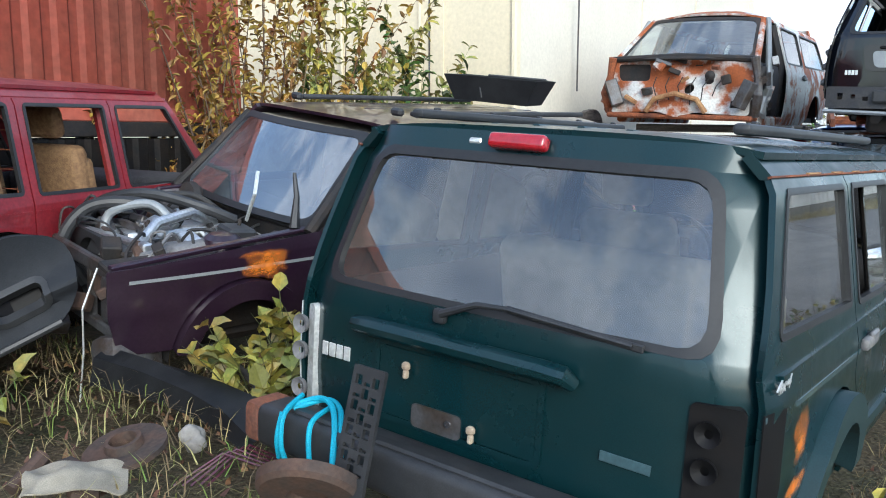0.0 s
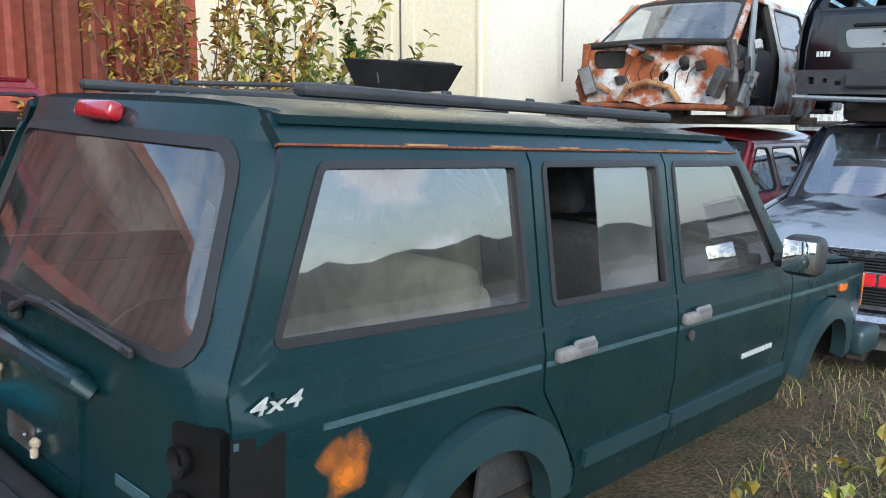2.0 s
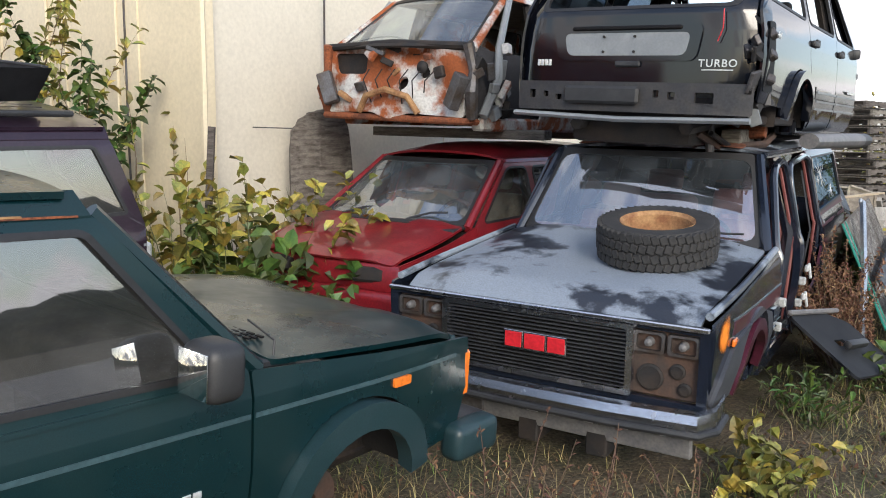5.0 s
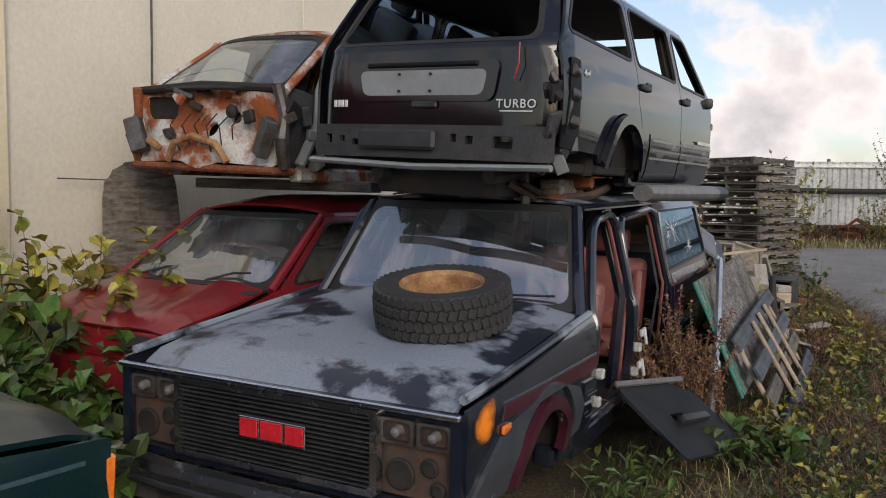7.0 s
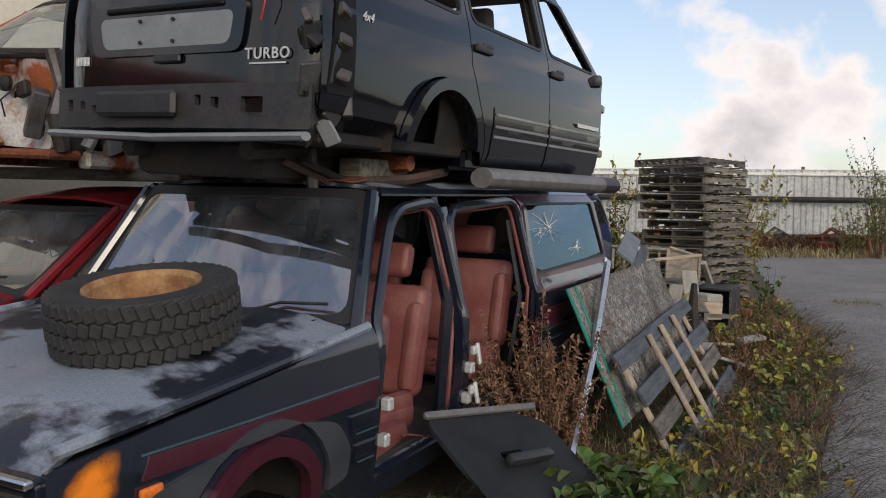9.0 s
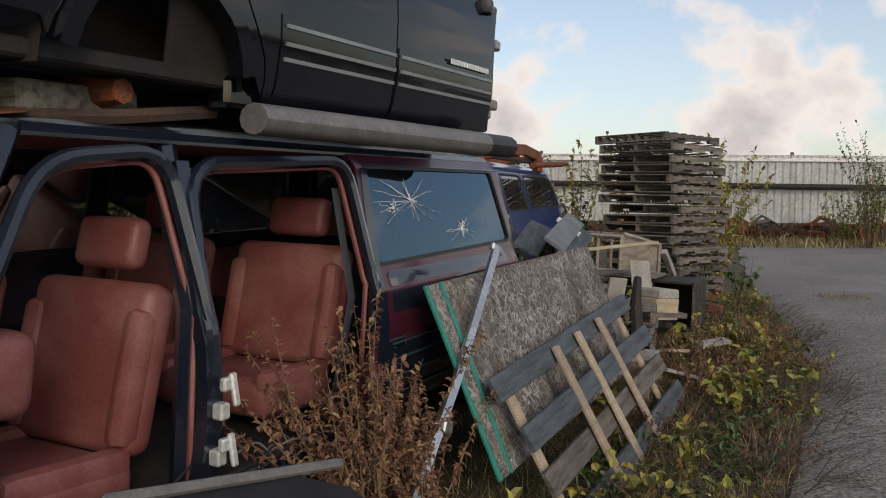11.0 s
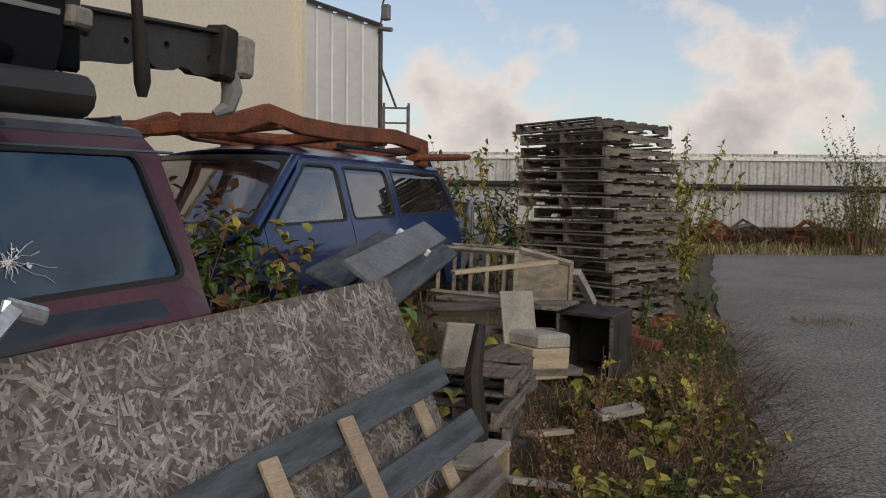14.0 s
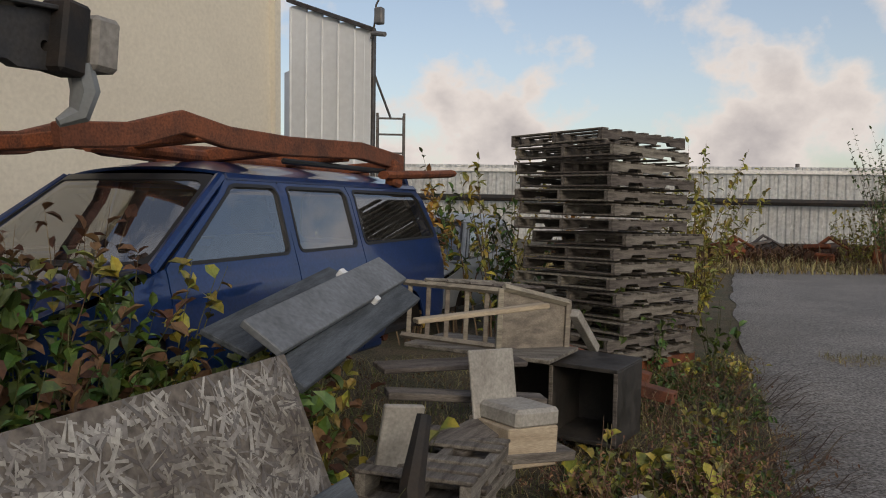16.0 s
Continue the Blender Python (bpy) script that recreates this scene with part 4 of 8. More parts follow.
part("side_wall", box((0.1, 5, 4.7), (0, 2.5, 2.35), None, 0.01), SHEET, shed2, m=pose(tip0.x - 0.1, tip0.y + 0.05, 0, 0, 0, 24))
tip = S0 + SD * (L2 + 0.1)
lampb = thing("floodlight", pose(tip.x, tip.y - 0.1, 4.95, 0, 0, ang2), "old grey floodlight on the corner of the shed", "lamp")
part("housing", box((0.16, 0.14, 0.3), (0.05, 0, 0.05), None, 0.02), GREYP, lampb)
part("bracket", tube([(-0.12, 0, -0.35), (-0.05, 0, -0.1), (-0.02, 0, 0.25), (0.08, 0, 0.42)], 0.018, 6), STEEL, lampb)
part("camera_arm", tube([(-0.1, 0, -0.25), (0.2, -0.05, -0.3)], 0.045, 8), GREYP, lampb)
gantry = thing("steel_gantry", pose(tip.x + 0.02, tip.y + 0.3, 0, 0, 0, 0), "small rusty steel platform with a handrail beside the shed", "platform")
for x, y in ((0, 0), (0.5, 0), (0, 0.5), (0.5, 0.5)):
    part("post", box((0.05, 0.05, 3.3), (x, y, 1.65), None, 0.005), STEEL, gantry)
for z in (2.55, 2.9, 3.2):
    part("rail", box((0.5, 0.035, 0.035), (0.25, 0, z), None, 0.005), STEEL, gantry)
part("brace", tube([(-0.1, 0, 4.1), (0.25, 0, 3.2)], 0.025, 6), STEEL, gantry)

# wooded hills round the yard, behind the road and the start of the walk
FOREST = mat("far_forest", (0.028, 0.034, 0.016), 0.95, 0.0, (0.05, 0.04, 0.02), 0.05, fine=0.4, fine_amount=0.3)
bm = bmesh.new()
prev = None
for i in range(150):
    a = radians(58 + 245 * i / 149)
    top = 5.5 + 2.6 * noise.noise((i * 0.07, 0, 2)) + 2.2 * noise.noise((i * 0.6, 1, 2)) + 1.0 * noise.noise((i * 2.1, 3, 2))
    top *= min(1.0, i / 14 + 0.15, (149 - i) / 14 + 0.15)
    col = [bm.verts.new((8 + math.sin(a) * r, 8 + math.cos(a) * r, z)) for r, z in ((78, -0.5), (84, top * 0.45), (92, top * 0.85 + noise.noise((i * 1.1, 5, 1))), (100, top), (130, top * 0.7), (150, -0.5))]
    if prev:
        for k in range(5):
            bm.faces.new((prev[k], prev[k + 1], col[k + 1], col[k]))
    prev = col
solid("backdrop", bm, FOREST, "dark wooded hills beyond the yard", "hills", kind="structure")

# ---- the wrecks ----
def side_patch(outline, wide, s, d, cy=(), cz=(), t=0.003):
    """A sheet that lies on a car's flank."""
    return sheet(outline, lambda u, v: Vector((s * (wide(u, v) + d), u, v)), [], cy, cz, t, (s, 0, 0))


def rect(y0, y1, z0, z1):
    return [(y0, z0), (y1, z0), (y1, z1), (y0, z1)]


def bars_badge(name, parent, m, sizes, material, height, gap=0.012, label=""):
    """A badge drawn as a row of plain bars."""
    bm, x = bmesh.new(), 0.0
    total = sum(sizes) + gap * (len(sizes) - 1)
    for w in sizes:
        box((w, height, 0.006), (x + w / 2 - total / 2, 0, 0), None, 0.002, bm)
        x += w + gap
    ob = part(name, bm, material, parent, label, m)
    if len(sizes) > 6:
        ob["kind"] = "stuff"
    return ob


def gate_y(P, x, z, d=0.0):
    """The y of a tailgate's skin."""
    u = x / (lerp_profile(P["prof"], z) - 0.03)
    return P["yr"] + (0 if z < P["zb"] else P["rs"] * (z - P["zb"]) / (P["zr"] - P["zb"])) + 0.09 * abs(u) ** 9 + 0.015 * u * u - d


def support(x, y, z, material=None):
    """A stack of timber offcuts under a car."""
    n = max(1, int(z / 0.09))
    for i in range(n):
        ob = solid("timber_block", box((0.3, 0.14, z / n - 0.002), (0, 0, z / n * (i + 0.5)), None, 0.006), OLDWOOD, "short grey timber block under a wreck", "wood block", pose(x, y, 0.0, 0, 0, 40 + 90 * (i % 2)), "blocks under the wrecks")


# green off-roader
GP = {**XJ, "seats": BEIGE, "front_seats": BLACKSEAT, "mats": {"moulding": GREEN_PLASTIC, "flare": GREEN_PLASTIC, "lining": BLACKSEAT, "roof_edge": GREEN, "tailgate_glass": GLASS_REAR}, "front_left": BEIGE, "skip": ("R_rear_door_glass",)}
green, gw = car("green_suv", pose(1.33, 4.125, 0.0, -1.5, 3.0, heading(37.5)), "dark green boxy four-door off-roader standing among weeds", GP, GREEN)
pane = part("half_open_pane", side_patch(rounded(rect(-0.68, -0.32, 1.06, 1.48), 0.02), gw, 1, -0.014, [], frange(1.06, 1.48, 3), 0.004), GLASS, green)
pane.visible_shadow = False
# roof rails, gutter, spoiler light
for k in (-1, 1):
    b = box((0.055, 1.75, 0.035), (k * 0.60, -0.85, 1.652), None, 0.014, seg=2)
    for i in range(5):
        box((0.02, 0.03, 0.012), (k * 0.60, -1.6 + i * 0.38, 1.672), None, 0.004, b)
    part("roof_rail", b, PLASTIC, green)
    part("rusty_gutter", side_patch(rect(-1.88, 0.34, 1.527, 1.532), gw, k, 0.008, frange(-1.8, 0.3, 8), [], 0.012), RUST, green, "rusted drip gutter")
b = box((0.21, 0.05, 0.05), bevel=0.015, seg=3)
part("brake_light", b, LENS_RED, green, m=pose(-0.02, gate_y(XJ, 0, 1.57, 0.02), 1.575, -18))
b = box((0.05, 0.012, 0.02), bevel=0.005)
part("washer_nozzle", b, WHITE_LETTER, green, m=pose(-0.2, gate_y(XJ, -0.2, 1.585, 0.004), 1.57, -18))
# tailgate bar, plate recess, lamps and badge
b = tube([(-0.50, -2.10, 0.915), (-0.48, -2.125, 0.935), (-0.42, -2.135, 0.94), (0.24, -2.135, 0.94), (0.31, -2.125, 0.935), (0.33, -2.10, 0.91)], [0.025, 0.034, 0.036, 0.036, 0.034, 0.025], 10, flat=0.9)
part("handle_bar", b, GREEN, green)
recess = part("plate_recess", sheet(rounded(rect(-0.42, 0.24, 0.62, 0.90), 0.03), lambda u, v: Vector((u, -2.098, v)), [rounded(rect(-0.40, 0.22, 0.64, 0.88), 0.03)], [], [], 0.012, (0, -1, 0)), GREEN, green)
part("plate_field", box((0.62, 0.008, 0.24), (-0.09, -2.092, 0.76), None, 0.004), GREEN, green)
part("latch_plate", sheet(rounded(rect(-0.25, -0.05, 0.63, 0.71), 0.02), lambda u, v: Vector((u, -2.101, v)), [], [], [], 0.008, (0, -1, 0)), STEEL, green)
part("lock", lathe([(0.0, 0), (0.012, 0), (0.012, 0.008), (0.0, 0.008)], 12, close=False), CHROME, green, m=pose(-0.09, -2.11, 0.68, 90))
for x, z in ((-0.27, 0.83), (0.0, 0.685)):
    b = box((0.03, 0.025, 0.028), bevel=0.008)
    box((0.018, 0.02, 0.03), (0.005, -0.005, -0.025), None, 0.005, b)
    part("lamp_socket", b, NEWWOOD, green, "brittle cream plastic lamp socket", pose(x, -2.115, z))
part("reflective_patch", box((0.15, 0.004, 0.03), bevel=0.001), STRIPE_OR_GLINT, green, m=pose(0.50, gate_y(XJ, 0.50, 0.725, 0.004), 0.725, 0, 2, 3))
bars_badge("badge", green, pose(-0.62, gate_y(XJ, -0.62, 0.80, 0.006), 0.80, 90, 0, 0), (0.028, 0.03, 0.03, 0.03), WHITE_LETTER, 0.05, 0.006)
# rear wiper
b = tube([(-0.14, -2.115, 1.03), (0.0, -2.125, 1.085), (0.1, -2.12, 1.09)], [0.014, 0.01, 0.008], 8)
tube([(0.1, -2.12, 1.09), (0.5, -2.11, 1.06)], 0.007, 6, b)
box((0.44, 0.012, 0.022), (0.31, -2.10, 1.07), (0, 4, 0), 0.003, b)
box((0.05, 0.03, 0.05), (-0.15, -2.105, 1.02), None, 0.014, b, 2)
part("rear_wiper", b, PLASTIC, green)
# tail lamp openings: the right one is a near-black sheet painting its inner shade
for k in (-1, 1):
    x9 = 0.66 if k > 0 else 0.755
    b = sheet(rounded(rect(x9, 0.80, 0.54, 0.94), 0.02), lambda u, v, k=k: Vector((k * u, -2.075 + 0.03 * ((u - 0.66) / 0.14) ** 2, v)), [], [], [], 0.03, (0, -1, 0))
    hole = part("tail_lamp_opening", b, RECESS_SHADE if k > 0 else WHITE_LETTER, green, "empty tail lamp opening, its shade painted near-black" if k > 0 else "bare white tail lamp housing")
    part("opening_side", side_patch(rect(-2.045, -1.93, 0.54, 0.94), gw, k, 0.003, [], [0.72], 0.004), RECESS_SHADE if k > 0 else WHITE_LETTER, green)
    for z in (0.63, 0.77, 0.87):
        part("socket", lathe([(0.012, 0.0), (0.035, 0.012), (0.035, 0.0), (0.03, -0.01)], 14), RECESS_SHADE if k > 0 else GREYP, hole, m=pose(k * (0.72 if k > 0 else 0.79), -2.09, z, 90))
# bumper with its rope, and a drilled plastic strip leaning on it
b = box((1.62, 0.17, 0.15), (0, 0, 0), None, 0.03, seg=3)
box((1.3, 0.05, 0.02), (0, -0.03, 0.078), None, 0.008, b)
bump = part("rear_bumper", b, PLASTIC, green, "dark faded plastic-clad bumper", pose(0.0, -2.20, 0.53, 0, 0, 0))
part("bumper_end", box((0.1, 0.165, 0.15), (0, 0, 0), None, 0.03, seg=2), RUST_ORANGE, green, "rust-orange bumper end", pose(-0.83, -2.20, 0.53))
# side: letters, spray, mirror, indicator
words("4x4", 0.05, WHITE_LETTER, green, pose(gw(-1.95, 1.0) + 0.004, -1.95, 1.0, 90, 0, 90) @ Matrix.Diagonal((1.6, 1, 1, 1)), shear=0.25, space=1.1)
bars_badge("model_badge", green, pose(gw(0.4, 0.70) + 0.004, 0.50, 0.70, 90, 0, 90), (0.018,) * 8 + (0.03, 0.03, 0.03), WHITE_LETTER, 0.022, 0.007)
part("orange_mark", side_patch(rect(-1.92, -1.62, 0.60, 0.92), gw, 1, 0.008, frange(-1.9, -1.65, 4), frange(0.6, 0.9, 5), 0.0), SPRAY, green, "orange spray-paint mark")
for k in (-1, 1):
    b = box((0.16, 0.13, 0.17), (k * 0.12, 0, 0), None, 0.04, seg=3)
    tube([(0, 0.02, -0.04), (k * 0.08, 0.01, -0.02)], 0.03, 8, b)
    mir = part("wing_mirror", b, PLASTIC, green, m=pose(k * 0.86, 0.60, 1.12, 0, 0, 0))
    part("mirror_glass", box((0.13, 0.004, 0.13), (k * 0.12, -0.067, 0.0), None, 0.02, seg=2), MIRROR, mir)
    part("side_marker", side_patch(rounded(rect(1.50, 1.60, 0.84, 0.875), 0.008), gw, k, 0.01, [], [], 0.012), AMBER, green, "amber side marker lamp")
    part("corner_lamp", box((0.03, 0.05, 0.2), (k * 0.80, 2.03, 0.78), None, 0.01), AMBER, green, "amber corner lamp")
b = box((1.5, 0.05, 0.3), (0, 2.03, 0.78), None, 0.02)
part("front_panel", b, GREEN, green)
part("front_bumper", box((1.66, 0.2, 0.14), (0, 2.12, 0.50), None, 0.03, seg=3), PLASTIC, green)
for k in (-1, 1):
    part("bumper_cap", box((0.12, 0.3, 0.16), (k * 0.84, 2.05, 0.50), None, 0.04, seg=3), GREEN_PLASTIC, green)
part("wiper_arm", tube([(0.3, 1.0, 1.05), (0.1, 0.86, 1.12), (-0.1, 0.80, 1.17)], 0.008, 6), PLASTIC, green)
part("radio_aerial", tube([(0.76, 1.0, 1.03), (0.74, 1.02, 1.08), (0.5, 1.1, 1.09)], 0.004, 6), PLASTIC, green)
# cowl slots: near-black blocks that paint the shade inside them
for k in range(27):
    part("vent_slot", box((0.035, 0.014, 0.006), (0.22 + 0.05 * (k % 9), 1.0 + 0.028 * (k // 9), 1.066 - 0.002 * (k // 9)), None, 0.001), RECESS_SHADE, green)
for y in frange(-1.5, 0.1, 5):
    part("gutter_rust", side_patch(rect(y, y + rnd(0.05, 0.16), 1.531, 1.536), gw, 1, 0.010, [], [], 0.01), TAN_RUST, green)
for k in (-1, 1):
    part("belt_ledge", side_patch(rect(-1.95, 0.70, 1.012, 1.026), gw, k, 0.008, frange(-1.9, 0.7, 8), [], 0.014), GREEN, green)
part("door_lock", lathe([(0.0, 0), (0.02, 0), (0.02, 0.01), (0.0, 0.01)], 14, close=False), STEEL, green, m=pose(gw(-0.13, 0.86) + 0.002, -0.13, 0.865, 0, 90))
for a in (-1.27, 1.33):
    for k in (-1, 1):
        part("brake_drum", lathe([(0.03, 0.0), (0.13, 0.0), (0.14, -0.02), (0.14, -0.09), (0.03, -0.09)], 20), BROWN, green, m=pose(k * 0.62, a, 0.36, 0, 90))

rope = tube(smooth_path([(-0.02, 0.02, 0.03), (0.02, -0.1, 0.0), (0.03, -0.12, -0.1), (0.04, -0.1, -0.17)]), 0.0095, 8)
tube(smooth_path([(0.12, 0.02, 0.02), (0.15, -0.1, 0.0), (0.17, -0.12, -0.12), (0.19, -0.1, -0.2)]), 0.0095, 8, rope)
tube(smooth_path([(-0.02, -0.05, 0.0), (0.05, 0.02, 0.035), (0.14, 0.0, 0.04), (0.22, -0.06, 0.0), (0.3, -0.14, -0.14), (0.42, -0.18, -0.3), (0.46, -0.22, -0.38)]), 0.0105, 8, rope)
tube(smooth_path([(0.0, -0.04, 0.0), (0.07, 0.04, 0.03), (0.16, 0.02, 0.03), (0.24, -0.05, -0.01), (0.33, -0.13, -0.16), (0.44, -0.17, -0.32)]), 0.0105, 8, rope)
tube(smooth_path([(0.0, -0.09, 0.0), (0.01, -0.12, -0.08), (0.0, -0.1, -0.16)]), 0.0095, 8, rope)
solid("rope", rope, ROPE, "bright blue twisted rope tied round the rear bumper", "rope", green.matrix_basis @ pose(-0.66, -2.20, 0.615))
b = sheet(rounded(rect(-0.065, 0.065, 0, 0.76), 0.01), lambda u, v: Vector((u, 0, v)),
          [rounded(rect(x, x + 0.028, z, z + 0.012 + 0.02 * ((i + j) % 2)), 0.002, 1) for i, x in enumerate((-0.05, -0.015, 0.02)) for j, z in enumerate(frange(0.03, 0.70, 17)) if not 0.30 < z < 0.42], [], [], 0.014, (0, -1, 0))
solid("plastic_strip", b, PLASTIC, "black perforated plastic step strip leaning on the bumper", "plastic strip", green.matrix_basis @ pose(-0.27, -2.46, 0.12, -13, 0, 0))

# plum off-roader with open engine bay
plum, pw = car("plum_suv", pose(-0.715, 5.80, 0.205, -0.76, -7.0, heading(46, False)), "dark plum off-roader with its bonnet and front end stripped", {**XJ, "seats": BEIGE, "skip": ("hood",), "mats": {"flare": PURPLE, "moulding": PURPLE, "a_pillar": DARK, "pinstripe": SILVER, "screen": GLASS_SCREEN}, "glass": GLASS}, PURPLE)
for k in (-1, 1):
    part("roof_rail", box((0.05, 1.75, 0.035), (k * 0.60, -0.85, 1.652), None, 0.014, seg=2), PLASTIC, plum)
    part("crossbar_end", box((0.1, 0.05, 0.05), (k * 0.55, 0.1, 1.66), None, 0.015), PLASTIC, plum)
    part("inner_wing", box((0.22, 1.1, 0.04), (k * 0.66, 1.42, 0.90), (0, k * 8, 0), 0.01), DARK, plum)
part("orange_mark", side_patch(rect(1.0, 1.42, 0.74, 1.0), pw, -1, 0.006, frange(1.0, 1.4, 4), frange(0.74, 1.0, 4), 0.0), SPRAY, plum, "orange spray-paint mark")
b = box((1.35, 0.04, 0.08), (0, 1.9, 0.86), None, 0.01)
box((1.35, 0.05, 0.06), (0, 1.9, 0.55), None, 0.01, b)
for x in (-0.62, -0.3, 0.3, 0.62):
    box((0.05, 0.04, 0.3), (x, 1.9, 0.7), None, 0.008, b)
part("radiator_support", b, STEEL, plum)
part("headlamp_bucket", box((0.28, 0.12, 0.24), (-0.62, 1.88, 0.72), None, 0.03, seg=2), STEEL, plum)
part("engine_block", box((0.5, 0.75, 0.35), (0.05, 1.35, 0.70), None, 0.04, seg=2), STEEL, plum)
b = box((0.32, 0.6, 0.08), (0.0, 1.35, 0.90), (0, 6, 0), 0.03, seg=2)
part("valve_cover", b, ALU, plum, "dull alloy valve cover")
for i in range(6):
    part("manifold_pipe", tube([(-0.16, 1.1 + 0.1 * i, 0.92), (-0.3, 1.1 + 0.1 * i, 0.86), (-0.33, 1.1 + 0.1 * i, 0.74)], 0.022, 8), ALU, plum)
part("battery_tray", box((0.26, 0.2, 0.2), (0.5, 1.55, 0.80), None, 0.01), PLASTIC, plum)
part("air_box", box((0.32, 0.3, 0.18), (-0.42, 1.62, 0.83), (5, 8, 20), 0.03, seg=2), GREYP, plum)
random.seed(5)
for i in range(26):
    p0 = Vector((rnd(-0.6, 0.6), rnd(0.95, 1.85), rnd(0.8, 0.95)))
    p3 = Vector((rnd(-0.6, 0.6), rnd(0.95, 1.85), rnd(0.72, 0.92)))
    mid = (p0 + p3) / 2 + Vector((rnd(-0.1, 0.1), rnd(-0.1, 0.1), rnd(0.05, 0.18)))
    pts = [p0.lerp(mid, t) * (1 - t) + mid.lerp(p3, t) * t for t in frange(0, 1, 8)]
    part("hose" if i % 3 == 0 else "cable", tube(pts, (0.022 if i % 6 else 0.03) if i % 3 == 0 else 0.006, 6), (PLASTIC, DARK, STEEL, GREYP)[i % 4], plum)
part("silver_hose", tube([(-0.1, 1.1, 0.95), (-0.2, 1.3, 1.05), (-0.3, 1.55, 1.03), (-0.35, 1.7, 0.9)], 0.03, 10), ALU, plum, "silver foil-wrapped hose")
part("bonnet_prop", tube([(-0.3, 1.0, 1.0), (-0.42, 1.02, 1.18), (-0.38, 0.98, 1.3)], 0.012, 6), WHITE_LETTER, plum)
part("wiper_arm", tube([(-0.72, 0.95, 1.03), (-0.66, 0.9, 1.2), (-0.6, 0.88, 1.32)], [0.03, 0.016, 0.01], 6), PLASTIC, plum)
words("4x4", 0.072, WHITE_LETTER, plum, pose(-pw(-1.86, 0.965) - 0.004, -1.83, 0.975, 90, 0, -90), shear=0.25, space=1.1)
part("tail_lamp", box((0.06, 0.06, 0.36), (-0.80, -2.05, 0.75), None, 0.015), WHITE_LETTER, plum, "bare white tail lamp housing")

# more of the engine bay: shroud, tanks, big hoses, looms and brackets
part("fan_shroud", sheet(rounded(rect(-0.42, 0.42, 0.5, 0.94), 0.05), lambda u, v: Vector((u, 1.74, v)), [arch(0.0, 0.72, 0.19, 0, 345, 22)], [], [], 0.05, (0, -1, 0)), PLASTIC, plum)
part("radiator_tank", box((0.06, 0.07, 0.44), (0.45, 1.78, 0.74), None, 0.02, seg=2), PLASTIC, plum)
part("strut_tower", lathe([(0.0, 0.06), (0.07, 0.055), (0.1, 0.03), (0.13, -0.1), (0.0, -0.1)], 20, close=False), PURPLE, plum, m=pose(0.56, 1.3, 0.95))
part("strut_tower", lathe([(0.0, 0.06), (0.07, 0.055), (0.1, 0.03), (0.13, -0.1), (0.0, -0.1)], 20, close=False), PURPLE, plum, m=pose(-0.56, 1.3, 0.95))
part("coolant_bottle", box((0.2, 0.24, 0.16), (0.52, 1.05, 0.96), (0, 4, 12), 0.04, seg=2), GREYP, plum)
part("brake_servo", lathe([(0.0, 0.09), (0.05, 0.08), (0.12, 0.04), (0.13, 0.0), (0.1, -0.05), (0.0, -0.06)], 24, close=False), DARK, plum, m=pose(0.42, 0.98, 0.98, -80))
part("fuse_box", box((0.2, 0.16, 0.1), (-0.5, 1.18, 0.97), (4, 0, -8), 0.015), PLASTIC, plum)
part("orange_connector", box((0.1, 0.06, 0.05), (0.38, 1.5, 0.97), (8, 10, 30), 0.012), RUST_ORANGE, plum)
part("orange_connector", box((0.07, 0.05, 0.04), (0.18, 1.3, 1.0), (8, 0, -20), 0.012), RUST_ORANGE, plum)
part("top_hose", tube(smooth_path([(0.3, 1.72, 0.92), (0.26, 1.6, 1.06), (0.05, 1.42, 1.12), (-0.14, 1.2, 1.06), (-0.2, 1.02, 0.98)]), 0.034, 10), PLASTIC, plum)
part("intake_hose", tube(smooth_path([(0.12, 1.78, 0.62), (0.16, 1.88, 0.86), (0.12, 1.74, 1.06), (-0.02, 1.5, 1.08), (-0.1, 1.3, 0.98)]), 0.036, 10), PLASTIC, plum)
part("heater_hose", tube(smooth_path([(0.1, 0.96, 0.98), (0.2, 1.1, 1.07), (0.32, 1.35, 1.04), (0.36, 1.6, 0.9)]), 0.02, 8), RUBBER, plum)
part("foil_hose", tube(smooth_path([(0.02, 1.7, 0.82), (0.06, 1.66, 1.02), (-0.08, 1.48, 1.09), (-0.22, 1.4, 0.98)]), 0.026, 10), SILVER, plum, "grey foil-wrapped hose")
random.seed(51)
for i in range(34):
    x, y = rnd(-0.62, 0.64), rnd(0.95, 1.88)
    part("bracket", box((rnd(0.03, 0.12), rnd(0.03, 0.14), rnd(0.02, 0.09)), (x, y, rnd(0.82, 0.98)), (rnd(-30, 30), rnd(-30, 30), rnd(0, 180)), 0.008), (DARK, PLASTIC, STEEL, ALU, BROWN, RECESS_SHADE)[i % 6], plum)
for i in range(26):
    a = Vector((rnd(-0.6, 0.6), rnd(0.95, 1.85), rnd(0.9, 1.0)))
    b9 = a + Vector((rnd(-0.35, 0.35), rnd(-0.35, 0.35), rnd(-0.06, 0.03)))
    part("cable", tube(smooth_path([a, a.lerp(b9, 0.3) + Vector((rnd(-0.05, 0.05), 0, rnd(0.03, 0.12))), a.lerp(b9, 0.7) + Vector((0, rnd(-0.05, 0.05), rnd(0.02, 0.1))), b9], 4), rnd(0.004, 0.012), 5), (DARK, RUBBER, PLASTIC, STEEL, GREYP)[i % 5], plum)
